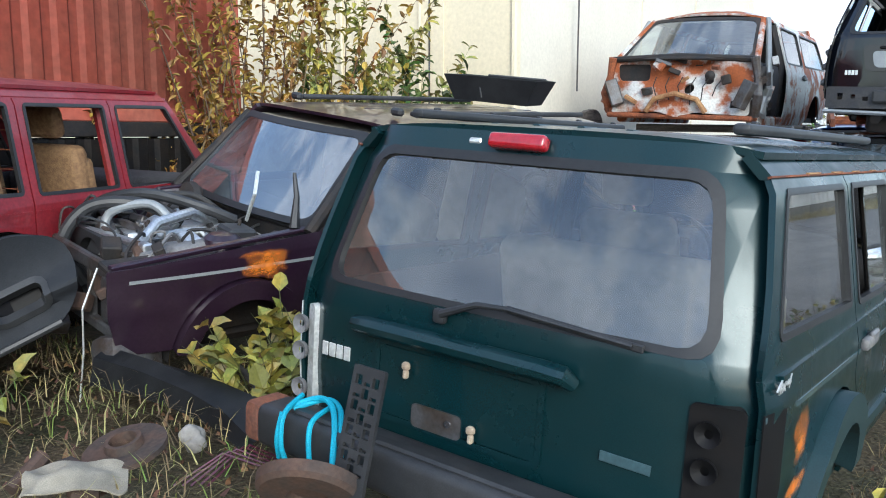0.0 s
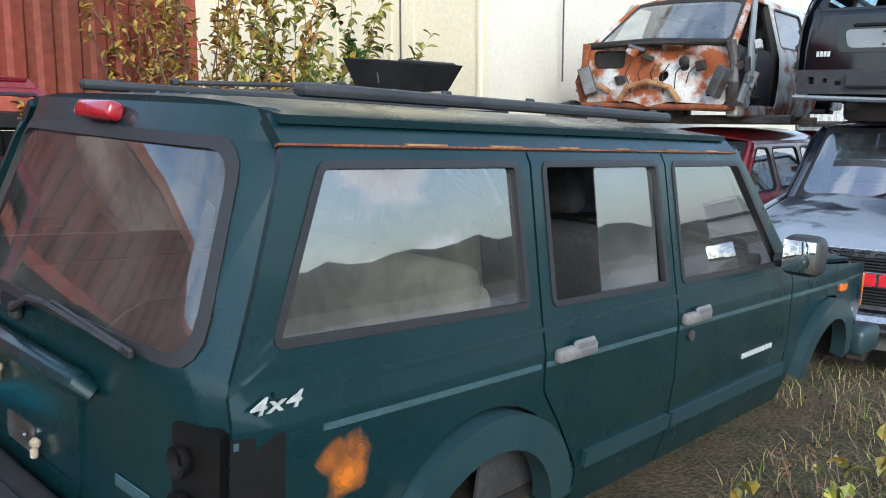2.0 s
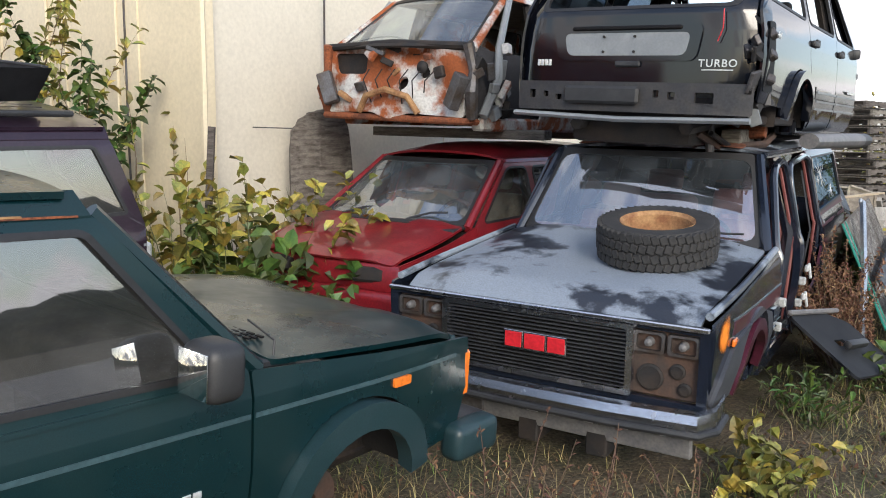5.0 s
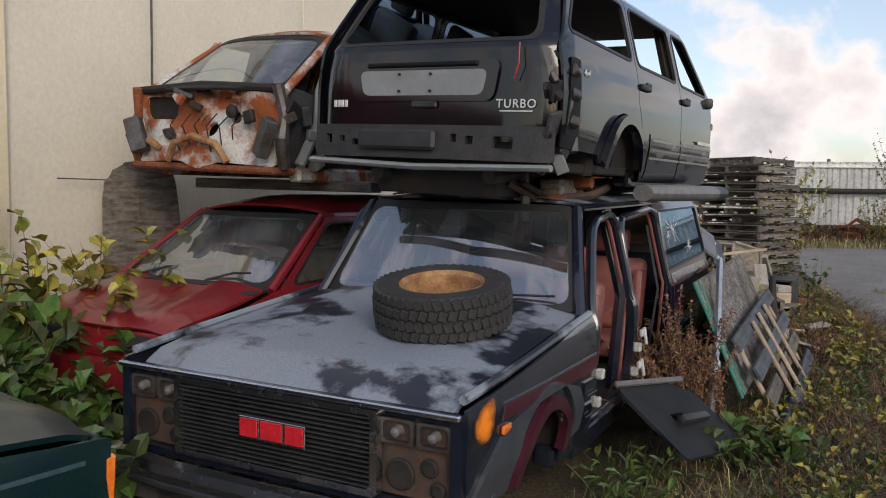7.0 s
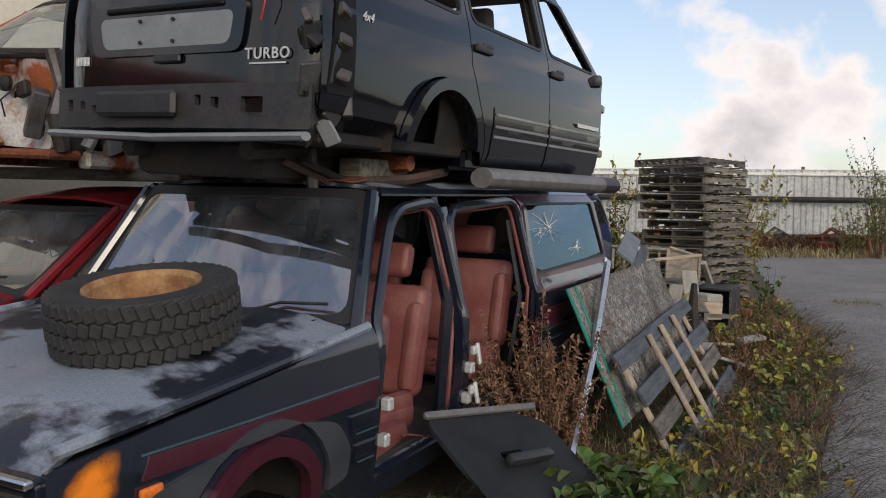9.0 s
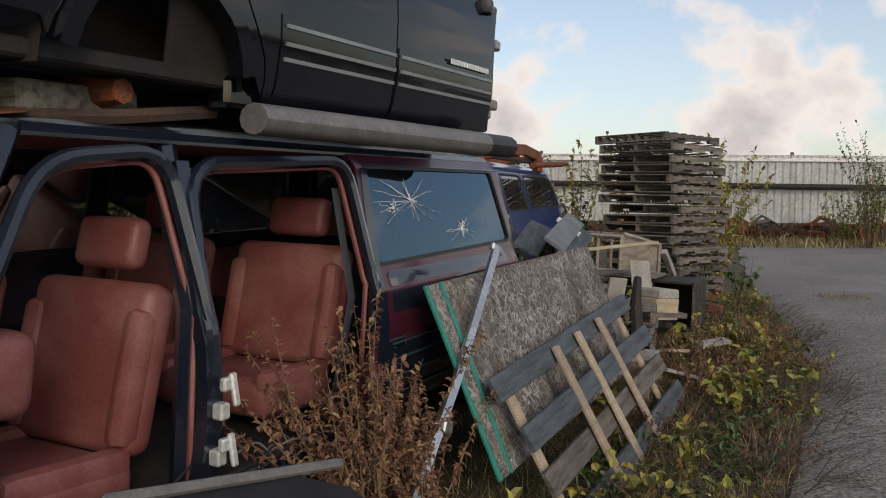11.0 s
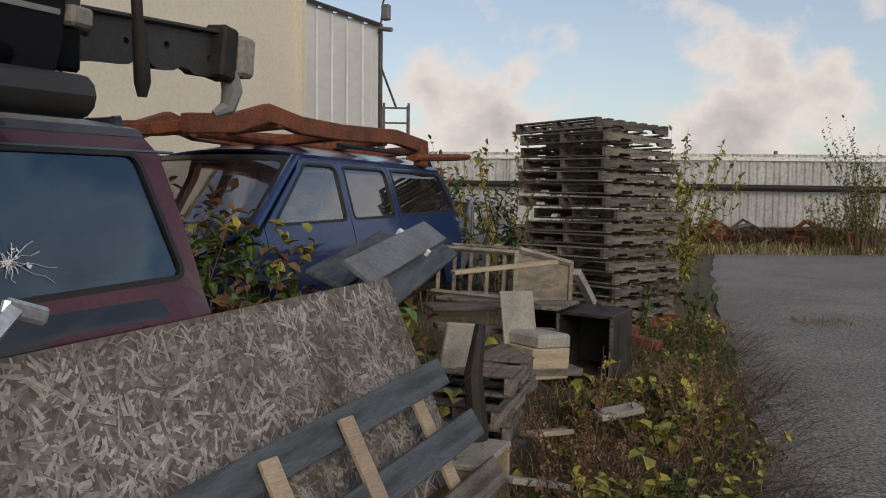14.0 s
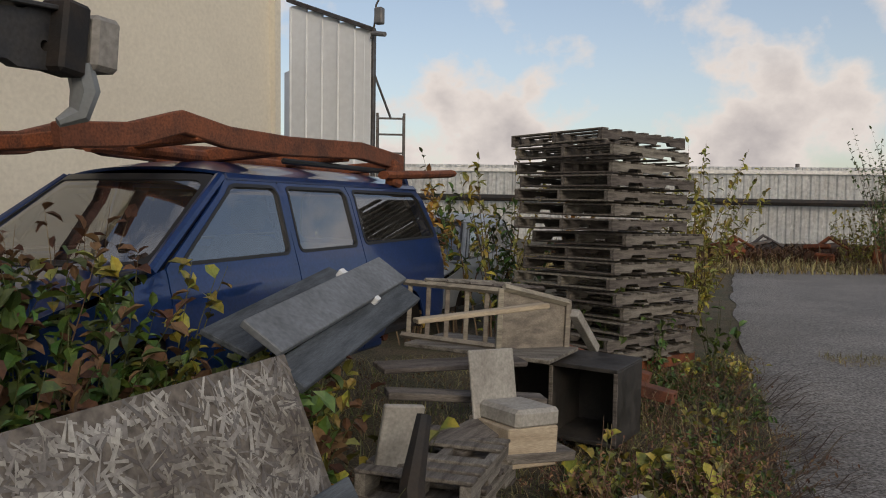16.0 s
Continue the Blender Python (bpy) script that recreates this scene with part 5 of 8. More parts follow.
for k in (-1, 1):
    part("wing_flange", box((0.05, 1.15, 0.025), (k * 0.74, 1.42, 0.985), (-4.2, 0, -k * 1.5), 0.006), PURPLE, plum)

# what is left of its nose
random.seed(15)
for i in range(16):
    x, z = rnd(-0.75, 0.5), rnd(0.42, 0.85)
    part("torn_bracket", box((rnd(0.05, 0.2), rnd(0.02, 0.1), rnd(0.04, 0.16)), (x, 1.9 + rnd(-0.05, 0.12), z), (rnd(-30, 30), rnd(-40, 40), rnd(-40, 40)), 0.008), (STEEL, GREYP, DARK, BROWN)[i % 4], plum)
part("crumpled_wing_tip", box((0.2, 0.3, 0.22), (-0.72, 1.9, 0.48), (10, 20, 15), 0.05, seg=2), STEEL, plum)
part("white_fan_shroud", box((0.05, 0.05, 0.35), (0.35, 1.75, 0.85), (10, 12, 0), 0.02), WHITE_LETTER, plum)
part("radiator_top", box((0.7, 0.06, 0.05), (-0.15, 1.72, 0.93), (0, 3, 6), 0.01), ALU, plum)
part("washer_tank", box((0.24, 0.34, 0.2), (-0.48, 1.45, 0.86), (0, 8, 10), 0.05, seg=3), GREYP, plum)
part("torn_cable", tube([(-0.5, 1.95, 0.88), (-0.56, 2.05, 0.7), (-0.48, 2.02, 0.45), (-0.52, 2.06, 0.2)], 0.005, 5), WHITE_LETTER, plum)

# bumper cover standing in front of it, airbox tray on its roof
cover = thing("bumper_cover", pose(-2.28, 3.72, 0.55, 4, -24, 16), "loose dark grey plastic bumper cover with a lamp hole", "bumper")
cmap = lambda u, v: Vector((u, 0.30 * u * u + 0.10 * math.sin(v * 5.5) - 0.09 * math.exp(-((v - 0.14) / 0.05) ** 2), v))
hole = rounded([(0.26, 0.09), (0.50, 0.09), (0.50, 0.21), (0.26, 0.21)], 0.05)
part("shell", sheet(rounded([(-0.70, -0.02), (0.52, -0.02), (0.66, 0.12), (0.66, 0.34), (0.48, 0.46), (-0.55, 0.44), (-0.72, 0.3)], 0.08), cmap, [hole], frange(-0.68, 0.64, 16), frange(0, 0.44, 12), 0.02, (0, -1, 0)), COVER, cover)
part("lamp_rim", sheet(shrink(hole, -0.025), lambda u, v: cmap(u, v) + Vector((0, -0.012, 0)), [shrink(hole, 0.004)], [], [], 0.06, (0, -1, 0)), PLASTIC, cover)
part("lamp_bucket", sheet(shrink(hole, -0.01), lambda u, v: cmap(u, v) + Vector((0, 0.1, 0)), [], [], [], 0.02, (0, -1, 0)), RECESS_SHADE, cover)
part("lower_lip", tube(smooth_path([cmap(u, -0.015) for u in frange(-0.66, 0.5, 8)], 2), 0.02, 8), PLASTIC, cover)
tray = thing("plastic_tray", plum.matrix_basis @ pose(-0.05, -1.37, 1.69, 0, 0, 20), "black moulded plastic housing lying on a wreck's roof", "plastic housing")
b = sheet(rect(-0.3, 0.3, -0.17, 0.17), lambda u, v: Vector((u, v, 0.015)), [], [], [], 0.012, (0, 0, 1))
part("base", b, PLASTIC, tray)
for (u0, v0, u1, v1) in ((-0.3, -0.17, 0.3, -0.17), (0.3, -0.17, 0.3, 0.17), (0.3, 0.17, -0.3, 0.17), (-0.3, 0.17, -0.3, -0.17)):
    bm = bmesh.new()
    q = [bm.verts.new(c) for c in ((u0, v0, 0.0), (u1, v1, 0.0), (u1 * 1.28, v1 * 1.3, 0.19), (u0 * 1.28, v0 * 1.3, 0.19))]
    bm.faces.new(q)
    bmesh.ops.solidify(bm, geom=list(bm.faces), thickness=0.014)
    part("side", bm, PLASTIC, tray, smooth=0)
part("partition", box((0.012, 0.4, 0.14), (0.08, 0, 0.1), (0, 12, 0), 0.003), PLASTIC, tray)
part("flange", box((0.5, 0.05, 0.02), (-0.05, -0.24, 0.19), (12, 0, 0), 0.006), PLASTIC, tray)

# red stripped off-roader
redsuv, rw = car("red_suv", pose(-2.80, 5.65, 0.37, 1.0, 2.5, heading(15)), "red stripped off-roader with no glass and woven seats", {**XJ, "zb": 0.96, "no_handles": True, "skip": ("front_door_glass", "rear_door_glass", "quarter_glass", "windscreen", "hood", "R_flare", "L_flare"), "mats": {"b_pillar": RED, "moulding": RED, "pinstripe": RED}, "seats": WICKER}, RED)
for i in range(9):
    part("mesh_wire", tube([(-0.6 + 0.15 * i, -0.85, 0.85), (-0.6 + 0.15 * i, -0.85, 1.5)], 0.004, 4), ORANGE if i % 2 else RUST, redsuv)
for i in range(6):
    part("mesh_wire", tube([(-0.65, -0.85, 0.9 + 0.11 * i), (0.65, -0.85, 0.9 + 0.11 * i)], 0.004, 4), RUST, redsuv)

# red van under the white shell
redvan, vw = car("red_van", pose(3.38, 10.05, -0.03, 0, -1.0, heading(33, False)), "red minivan with a dusty windscreen under another wreck", {**VAN, "seats": BEIGE, "mats": {"screen": GLASS_SCREEN, "cowl": PLASTIC}}, RED)
part("front_panel", box((1.5, 0.1, 0.22), (0, 2.2, 0.66), (10, 0, 0), 0.04, seg=2), RED, redvan)
part("front_bumper", box((1.6, 0.22, 0.25), (0, 2.2, 0.44), None, 0.06, seg=3), RED, redvan)
for k in (-1, 1):
    part("headlamp_opening", box((0.4, 0.08, 0.12), (k * 0.52, 2.22, 0.68), (10, 0, -k * 12), 0.02), DARK, redvan)
    part("indicator", box((0.12, 0.2, 0.08), (k * 0.76, 2.08, 0.72), (0, 0, -k * 20), 0.02), AMBER, redvan, "amber front indicator")
    part("wiper_arm", tube([(0.1 + k * 0.35, 1.5, 1.03), (k * 0.35 - 0.1, 1.42, 1.09), (k * 0.35 - 0.25, 1.4, 1.1)], 0.01, 6), PLASTIC, redvan)

# white shell, cut off at the bulkhead
WP = {**VAN, "skip": ("hood", "fender", "front_clip", "front_door", "underbody"), "mats": {"screen": GLASS_DUSTY, "screen_frame": DARK}, "short": 0.9, "yc": 1.3}
white, ww = car("white_wreck", pose(3.43, 10.52, 1.47, 0, -2.5, heading(35, False)), "white van shell with its front cut off, streaked with rust", WP, WHITEP)


def bulkhead(u, v):
    return Vector((u, 1.38 + 0.05 * math.sin(u * 9) * math.sin(v * 8) + 0.12 * (0.75 - v) * (v < 0.75) + 0.1 * math.exp(-((u - 0.1) ** 2 + (v - 0.5) ** 2) * 14), v))


b = sheet(rounded([(-0.78, 0.40), (-0.2, 0.42), (0.0, 0.36), (0.2, 0.42), (0.8, 0.40), (0.82, 0.98), (0.3, 1.0), (-0.8, 1.0)], 0.04), bulkhead,
          [rounded(rect(0.36, 0.74, 0.76, 0.95), 0.05), rounded(rect(-0.66, -0.56, 0.48, 0.56), 0.01), arch(-0.32, 0.78, 0.05, 0, 330, 10), arch(-0.12, 0.68, 0.06, 0, 330, 10)], frange(-0.8, 0.8, 22), frange(0.4, 1.0, 12), 0.03, (0, 1, 0))
part("bulkhead", b, WHITEP, white, "cut bulkhead panel, white and orange with rust")
part("top_rail", tube([(-0.8, 1.4, 1.0), (0, 1.46, 1.03), (0.82, 1.4, 1.0)], 0.035, 8), DARK, white)
for k in (-1, 1):
    part("torn_hinge_pillar", tube([(k * 0.83, 1.38, 0.40), (k * 0.86, 1.45, 0.62), (k * 0.84, 1.40, 0.8), (k * 0.80, 1.44, 1.02)], [0.05, 0.06, 0.04, 0.05], 8), RUST if k > 0 else STEEL, white)
    part("torn_flange", box((0.14, 0.1, 0.3), (k * 0.74, 1.5, 0.62), (10, k * 20, k * 30), 0.01), STEEL, white)
part("brake_servo", lathe([(0.0, 0.0), (0.05, 0.01), (0.055, 0.04), (0.03, 0.06), (0.0, 0.065)], 20, close=False), DARK, white, m=pose(-0.35, 1.44, 0.82, -90))
part("bracket", box((0.1, 0.05, 0.1), (-0.52, 1.45, 0.78), (0, 15, 0), 0.01), DARK, white)
for i in range(6):
    part("wire", tube([(-0.5 + 0.15 * i, 1.48, 0.8), (-0.45 + 0.14 * i, 1.56, 0.7), (-0.4 + 0.12 * i, 1.5, 0.6 - 0.05 * (i % 3))], 0.006, 5), DARK, white)
random.seed(61)
for k in (-1, 1):
    part("door_aperture_post", tube([(k * 0.84, 1.22, 0.42), (k * 0.87, 1.05, 0.75), (k * 0.83, 1.0, 1.02), (k * 0.70, 0.66, 1.5)], [0.045, 0.04, 0.035, 0.03], 8), SILVER, white, "torn pale inner pillar")
    for i in range(12):
        part("torn_flange", box((rnd(0.02, 0.08), rnd(0.05, 0.18), rnd(0.05, 0.2)), (k * rnd(0.80, 0.90), rnd(0.75, 1.42), rnd(0.42, 1.02)), (rnd(-35, 35), rnd(-25, 25), rnd(-35, 35)), 0.006), (SILVER, STEEL, WHITEP, DARK)[i % 4], white)
for i in range(10):
    part("torn_flange", box((rnd(0.06, 0.2), rnd(0.02, 0.06), rnd(0.03, 0.1)), (rnd(-0.8, 0.8), 1.46 + rnd(-0.02, 0.05), rnd(0.42, 1.0)), (rnd(-30, 30), rnd(-35, 35), rnd(-20, 20)), 0.006), (RUST_ORANGE, WHITEP, DARK, STEEL, TAN_RUST)[i % 5], white)
part("tunnel_lip", tube([(-0.34, 1.50, 0.42), (-0.24, 1.53, 0.56), (0.0, 1.55, 0.62), (0.24, 1.53, 0.56), (0.34, 1.50, 0.42)], 0.03, 8), TAN_RUST, white, "rusted edge of the gearbox tunnel")
part("sill_edge", box((1.66, 0.25, 0.06), (0, 1.36, 0.37), None, 0.02), RUST, white)
for i, (dx, w) in enumerate(((0.0, 1.9), (0.1, 1.7))):
    ob = solid("timber_beam", box((w, 0.16, 0.09), bevel=0.008), (OLDWOOD, NEWWOOD)[i], "rough timber beam laid across a van's roof", "beam", redvan.matrix_basis @ pose(dx, 0.35 - 1.6 * i, 1.74, 0, 0, 2 - 3 * i), "beams between the wrecks")

# navy wagon
SP = {**SUBURBAN, "seats": None, "no_handles": True, "no_lining": True, "skip": ("L_front_door", "L_rear_door", "L_quarter_glass"),
      "mats": {"hood": NAVY_WORN, "L_quarter": MAROON, "roof": NAVY_WORN, "b_pillar": NAVY, "screen": GLASS_SCREEN, "headliner": REDSEAT, "lining": REDSEAT, "roof_edge": NAVY, "dash": REDSEAT},
      "labels": {"hood": "navy bonnet with large patches of bare grey primer"}, "hood_crown": 0.05, "hood_drop": 0.085}
GM_POSE = pose(4.97, 8.512, 0.015, -0.8, -1.0, heading(30.5, False))
gmc, mw = car("navy_wagon", GM_POSE, "navy and maroon full-size wagon with worn paint and no doors", SP, NAVY)
# nose: grille, lamp boxes, bumper
FY = 2.64
frame_b = sheet(rounded(rect(-0.95, 0.95, 0.36, 0.80), 0.03), lambda u, v: Vector((u, FY, v)), [rect(-0.50, 0.50, 0.44, 0.73), rect(-0.90, -0.56, 0.40, 0.76), rect(0.56, 0.90, 0.40, 0.76)], [], [], 0.04, (0, 1, 0))
part("nose_panel", frame_b, NAVY, gmc)
fr = sheet(rounded(rect(-0.57, 0.57, 0.40, 0.775), 0.02), lambda u, v: Vector((u, FY + 0.03, v)), [rounded(rect(-0.535, 0.535, 0.43, 0.75), 0.02)], [], [], 0.05, (0, 1, 0))
grille = part("grille_frame", fr, CHROME, gmc, "dulled chrome grille surround")
part("grille_back", box((1.09, 0.02, 0.34), (0, FY - 0.03, 0.59), None, 0.002), DARK, grille)
for i in range(15):
    part("grille_bar", box((1.08, 0.03, 0.008), (0, FY + 0.015, 0.440 + i * 0.0212), None, 0.002), PLASTIC, grille)
bars_badge("badge", gmc, pose(-0.03, FY + 0.05, 0.605, 90, 0, 180), (0.10, 0.12, 0.10), RED_LETTER, 0.085, 0.018, "red maker's badge with pale edge")
bars_badge("badge_edge", gmc, pose(-0.03, FY + 0.046, 0.605, 90, 0, 180), (0.115, 0.135, 0.115), CHROME, 0.1, 0.003)
part("bonnet_strip", box((1.9, 0.03, 0.025), (0, FY + 0.015, 0.795), None, 0.006), CHROME, gmc, "bright strip along the bonnet's edge")
for k in (-1, 1):
    box_part = part("lamp_box", box((0.36, 0.12, 0.36), (k * 0.73, FY - 0.1, 0.58), None, 0.01), BROWN, gmc, "empty rusty headlamp box")
    for j in (-1, 1):
        b = sheet(rounded(rect(-0.08, 0.08, -0.055, 0.055), 0.02), lambda u, v: Vector((u, 0, v)), [rounded(rect(-0.065, 0.065, -0.042, 0.042), 0.02)], [], [], 0.05, (0, 1, 0))
        part("lamp_ring", b, STEEL, box_part, m=pose(k * 0.73 + j * 0.088, FY - 0.01, 0.69))
        part("bulb_socket", lathe([(0.0, 0.05), (0.02, 0.04), (0.026, 0.0), (0.0, 0.0)], 12, close=False), GREYP, box_part, m=pose(k * 0.73 + j * 0.088, FY - 0.035, 0.69, -90))
    for x, z, r in ((-0.06, 0.55, 0.03), (0.08, 0.5, 0.06), (-0.1, 0.46, 0.025)):
        part("hole_rim", lathe([(r, 0.0), (r + 0.012, 0.006), (r + 0.012, -0.004), (r, -0.01)], 14), DARK, box_part, m=pose(k * 0.73 + x, FY - 0.035, z, 90))
        part("hole", lathe([(0.0, 0.0), (r, 0.0), (r, -0.006), (0.0, -0.006)], 14, close=False), DARK, box_part, m=pose(k * 0.73 + x, FY - 0.036, z, 90))
    part("orange_mark", side_patch(rect(2.33, 2.6, 0.64, 0.84), mw, k, 0.006, frange(2.3, 2.6, 4), [0.75], 0.0), SPRAY, gmc, "orange spray-paint mark")
    part("side_marker", box((0.02, 0.09, 0.04), (k * (mw(2.3, 0.66) + 0.01), 2.28, 0.665), None, 0.012, seg=2), AMBER, gmc, "amber side marker lamp")
    outl = strip_outline(arch(1.75, 0.31, 0.375, 178, 2, 16), -0.07)
    part("arch_trim", side_patch(outl, mw, k, 0.03, [], frange(0.4, 0.85, 5), 0.05), MAROON, gmc, "maroon wheel arch trim")
    for y0, y1 in ((0.96, 2.26),):
        part("maroon_band", side_patch([(y0, 0.665), (y1 + 0.05, 0.705), (y1 + 0.02, 0.775), (y0, 0.752)], mw, k, 0.004, frange(y0, y1, 6), [0.66], 0.004), MAROON, gmc, "maroon side band")
        part("pinstripe", side_patch([(y0, 0.757), (y1 + 0.05, 0.781), (y1 + 0.05, 0.788), (y0, 0.764)], mw, k, 0.004, frange(y0, y1, 6), [], 0.003), STRIPE_OR_GLINT, gmc)
    flare_out = [(2.56, 0.36), (2.50, 0.50), (2.30, 0.655), (1.98, 0.70), (1.55, 0.70), (1.30, 0.64), (1.20, 0.52), (1.17, 0.36)]
    part("wheel_flare", side_patch(rounded(flare_out, 0.05) + arch(1.75, 0.31, 0.44, 5, 175, 14)[::-1], mw, k, 0.02, frange(1.2, 2.5, 8), frange(0.4, 0.7, 5), 0.035), NAVY_FLARE, gmc, "faded blue-grey wheel flare")
    for z, y1 in ((0.53, 1.17), (0.39, 1.12)):
        part("moulding", side_patch([(0.97, z), (y1, z + 0.01), (y1 + 0.02, z + 0.10), (0.97, z + 0.09)], mw, k, 0.012, [], [], 0.014), NAVY, gmc)
        part("moulding_line", side_patch([(0.985, z + 0.012), (y1 - 0.01, z + 0.02), (y1, z + 0.028), (0.985, z + 0.020)], mw, k, 0.026, [], [], 0.003), STRIPE_OR_GLINT, gmc)
    part("fender_edge", tube([(k * (mw(y, 0.9) - 0.035), y, 0.985 - 0.083 * (y - 0.96)) for y in frange(0.98, 2.58, 10)], 0.022, 8), NAVY_WORN, gmc)
prof_b = [(-0.99, 2.38), (-1.0, 2.62), (-0.94, 2.74), (-0.5, 2.79), (0.0, 2.80), (0.5, 2.79), (0.94, 2.74), (1.0, 2.62), (0.99, 2.38)]
b = bmesh.new()
rows = [[b.verts.new((x * k2, y + dy, z)) for x, y in prof_b] for z, dy, k2 in ((0.25, -0.03, 0.99), (0.26, 0.0, 1.0), (0.30, 0.012, 1.0), (0.345, 0.02, 1.0), (0.385, 0.0, 0.995), (0.39, -0.06, 0.98))]
for r0, r1 in zip(rows, rows[1:]):
    for i in range(len(prof_b) - 1):
        b.faces.new((r0[i], r0[i + 1], r1[i + 1], r1[i]))
bmesh.ops.solidify(b, geom=list(b.faces), thickness=0.008)
bumper = part("front_bumper", b, CHROME, gmc, "dented chrome front bumper")
b = tube([(x * 1.008, y + 0.018, 0.29) for x, y in prof_b], 0.02, 8)
part("rub_strip", b, PLASTIC, bumper)
part("valance", box((1.8, 0.04, 0.13), (0, 2.66, 0.19), (-12, 0, 0), 0.01), GREYP, gmc, "grey weathered valance panel")
part("plate_bracket", box((0.34, 0.02, 0.16), (0.42, 2.74, 0.20), (-10, 0, 6), 0.01), STEEL, gmc)
for x in (-0.4, 0.0, 0.45):
    part("frame_horn", box((0.12, 0.25, 0.14), (x, 2.55, 0.10), None, 0.01), DARK, gmc)
part("rust_cowl", box((1.5, 0.1, 0.02), (0, 1.06, 1.0), None, 0.005), DARK, gmc)
for k in (-1, 1):
    part("wiper_arm", tube([(k * 0.3, 1.08, 1.0), (k * 0.3 - 0.2, 1.02, 1.06), (k * 0.3 - 0.45, 1.0, 1.07)], 0.008, 6), PLASTIC, gmc)
part("roof_rust", sheet(rounded(rect(-0.62, 0.62, 0.42, 0.60), 0.06), lambda u, v: Vector((u, v, 1.676 - 0.05 * abs(u / 0.76) ** 2.6 - (v - 0.42) * 0.13)), [], frange(-0.6, 0.6, 10), frange(0.42, 0.6, 3), 0.006, (0, 0, 1)), RUST_ORANGE, gmc, "rusted strip above the windscreen")
# open doorways: frames with a red rubber edge
for y0, y1 in ((0.04, 0.90), (-1.10, -0.02)):
    front = y1 > 0.5
    loop = [(y1 if not front else y1 - 0.02, 0.26), (y1 if not front else y1 - 0.02, 0.95), (y1 - (0.34 if front else 0.03), 1.46), (y0 + 0.06, 1.50), (y0, 1.0), (y0, 0.26)]
    loop = rounded(loop, [0.03, 0.1, 0.14, 0.1, 0.05, 0.03], 5)
    pts = [(-(mw(y, z) - 0.05), y, z) for y, z in loop]
    part("door_seal", tube(pts, 0.013, 6), REDSEAT, gmc, "perished red door rubber")
    pts = [(-(mw(y, z) - 0.015), y, z) for y, z in [(a[0], a[1]) for a in shrink(loop, -0.03)]]
    part("door_frame", tube(pts, 0.028, 8), NAVY, gmc)
part("b_post", side_patch([(-0.03, 0.24), (0.05, 0.24), (0.05, 0.98), (0.03, 1.5), (-0.03, 1.5)], mw, -1, -0.01, [], frange(0.24, 1.5, 8), 0.05), NAVY, gmc)
part("sill_step", side_patch(rect(-1.12, 1.12, 0.16, 0.26), mw, -1, 0.0, frange(-0.9, 1.1, 4), [], 0.08), NAVY, gmc)
for y in (-0.02, 0.5):
    for z in (0.45, 0.62):
        part("hinge", box((0.05, 0.05, 0.06), (-(mw(y, z) + 0.01), 0.0 if y < 0 else 0.89, z), None, 0.008), WHITE_LETTER, gmc)
for x in (-0.46, 0.46):
    seat(gmc, REDSEAT, (x, 0.42, 0.30), 0.62, 0.62, True, 14)
for x in (-0.44, 0.44):
    seat(gmc, REDSEAT, (x, -0.80, 0.38), 0.66, 0.60, True, 14)
for x in (-0.46, 0.46):
    for dx2 in (-0.13, 0.0, 0.13):
        part("seat_pleat", box((0.10, 0.035, 0.34), (x + dx2, 0.135, 0.76), (14, 0, 0), 0.016, seg=2), REDSEAT, gmc)
        part("seat_pleat", box((0.10, 0.035, 0.34), (x * 0.957 + dx2, -1.08, 0.84), (14, 0, 0), 0.016, seg=2), REDSEAT, gmc)
    part("armrest", box((0.09, 0.34, 0.1), (x + (0.33 if x < 0 else -0.33), 0.30, 0.72), (30, 0, 0), 0.035, seg=2), REDSEAT, gmc)
part("seat_belt", tube([(-(mw(-1.0, 1.3) - 0.09), -1.02, 1.40), (-(mw(-1.0, 0.9) - 0.08), -1.0, 0.9), (-(mw(-1.0, 0.4) - 0.10), -0.92, 0.42)], 0.024, 6, flat=0.15), PLASTIC, gmc)
for z in (0.50, 0.72):
    b = box((0.03, 0.07, 0.05), (0, 0, 0), None, 0.008)
    box((0.02, 0.03, 0.12), (-0.02, -0.01, -0.02), (0, 10, 0), 0.006, b)
    part("door_hinge", b, WHITE_LETTER, gmc, "bare white door hinge", pose(-(mw(0.0, z) + 0.03), -0.01, z))
part("sill_plate", side_patch(rect(-1.05, 0.86, 0.255, 0.268), mw, -1, -0.10, frange(-1.0, 0.8, 4), [], 0.1), ALU, gmc, "scuffed alloy sill plate")
part("floor_trim", box((0.3, 0.5, 0.16), (-0.72, 0.62, 0.34), (6, 0, 8), 0.05, seg=2), REDSEAT, gmc)
random.seed(71)
for i in range(8):
    p0 = Vector((-0.8 + rnd(-0.1, 0.05), rnd(-0.7, 0.7), 0.31))
    part("loose_wire", tube(smooth_path([p0, p0 + Vector((-0.05, rnd(-0.15, 0.15), rnd(0.02, 0.12))), p0 + Vector((-0.12, rnd(-0.25, 0.25), rnd(-0.05, 0.04)))], 4), 0.005, 5), (DARK, GREYP, REDSEAT)[i % 3], gmc)
steering_wheel(gmc, (-0.42, 0.72, 0.95), -60)
part("floor_carpet", box((1.75, 3.6, 0.02), (0, -0.7, 0.285), None, 0.005), REDSEAT, gmc)
part("rear_lining", side_patch(rect(-2.6, -1.0, 0.3, 0.96), mw, 1, -0.1, [], frange(0.3, 0.96, 3), 0.01), REDSEAT, gmc)
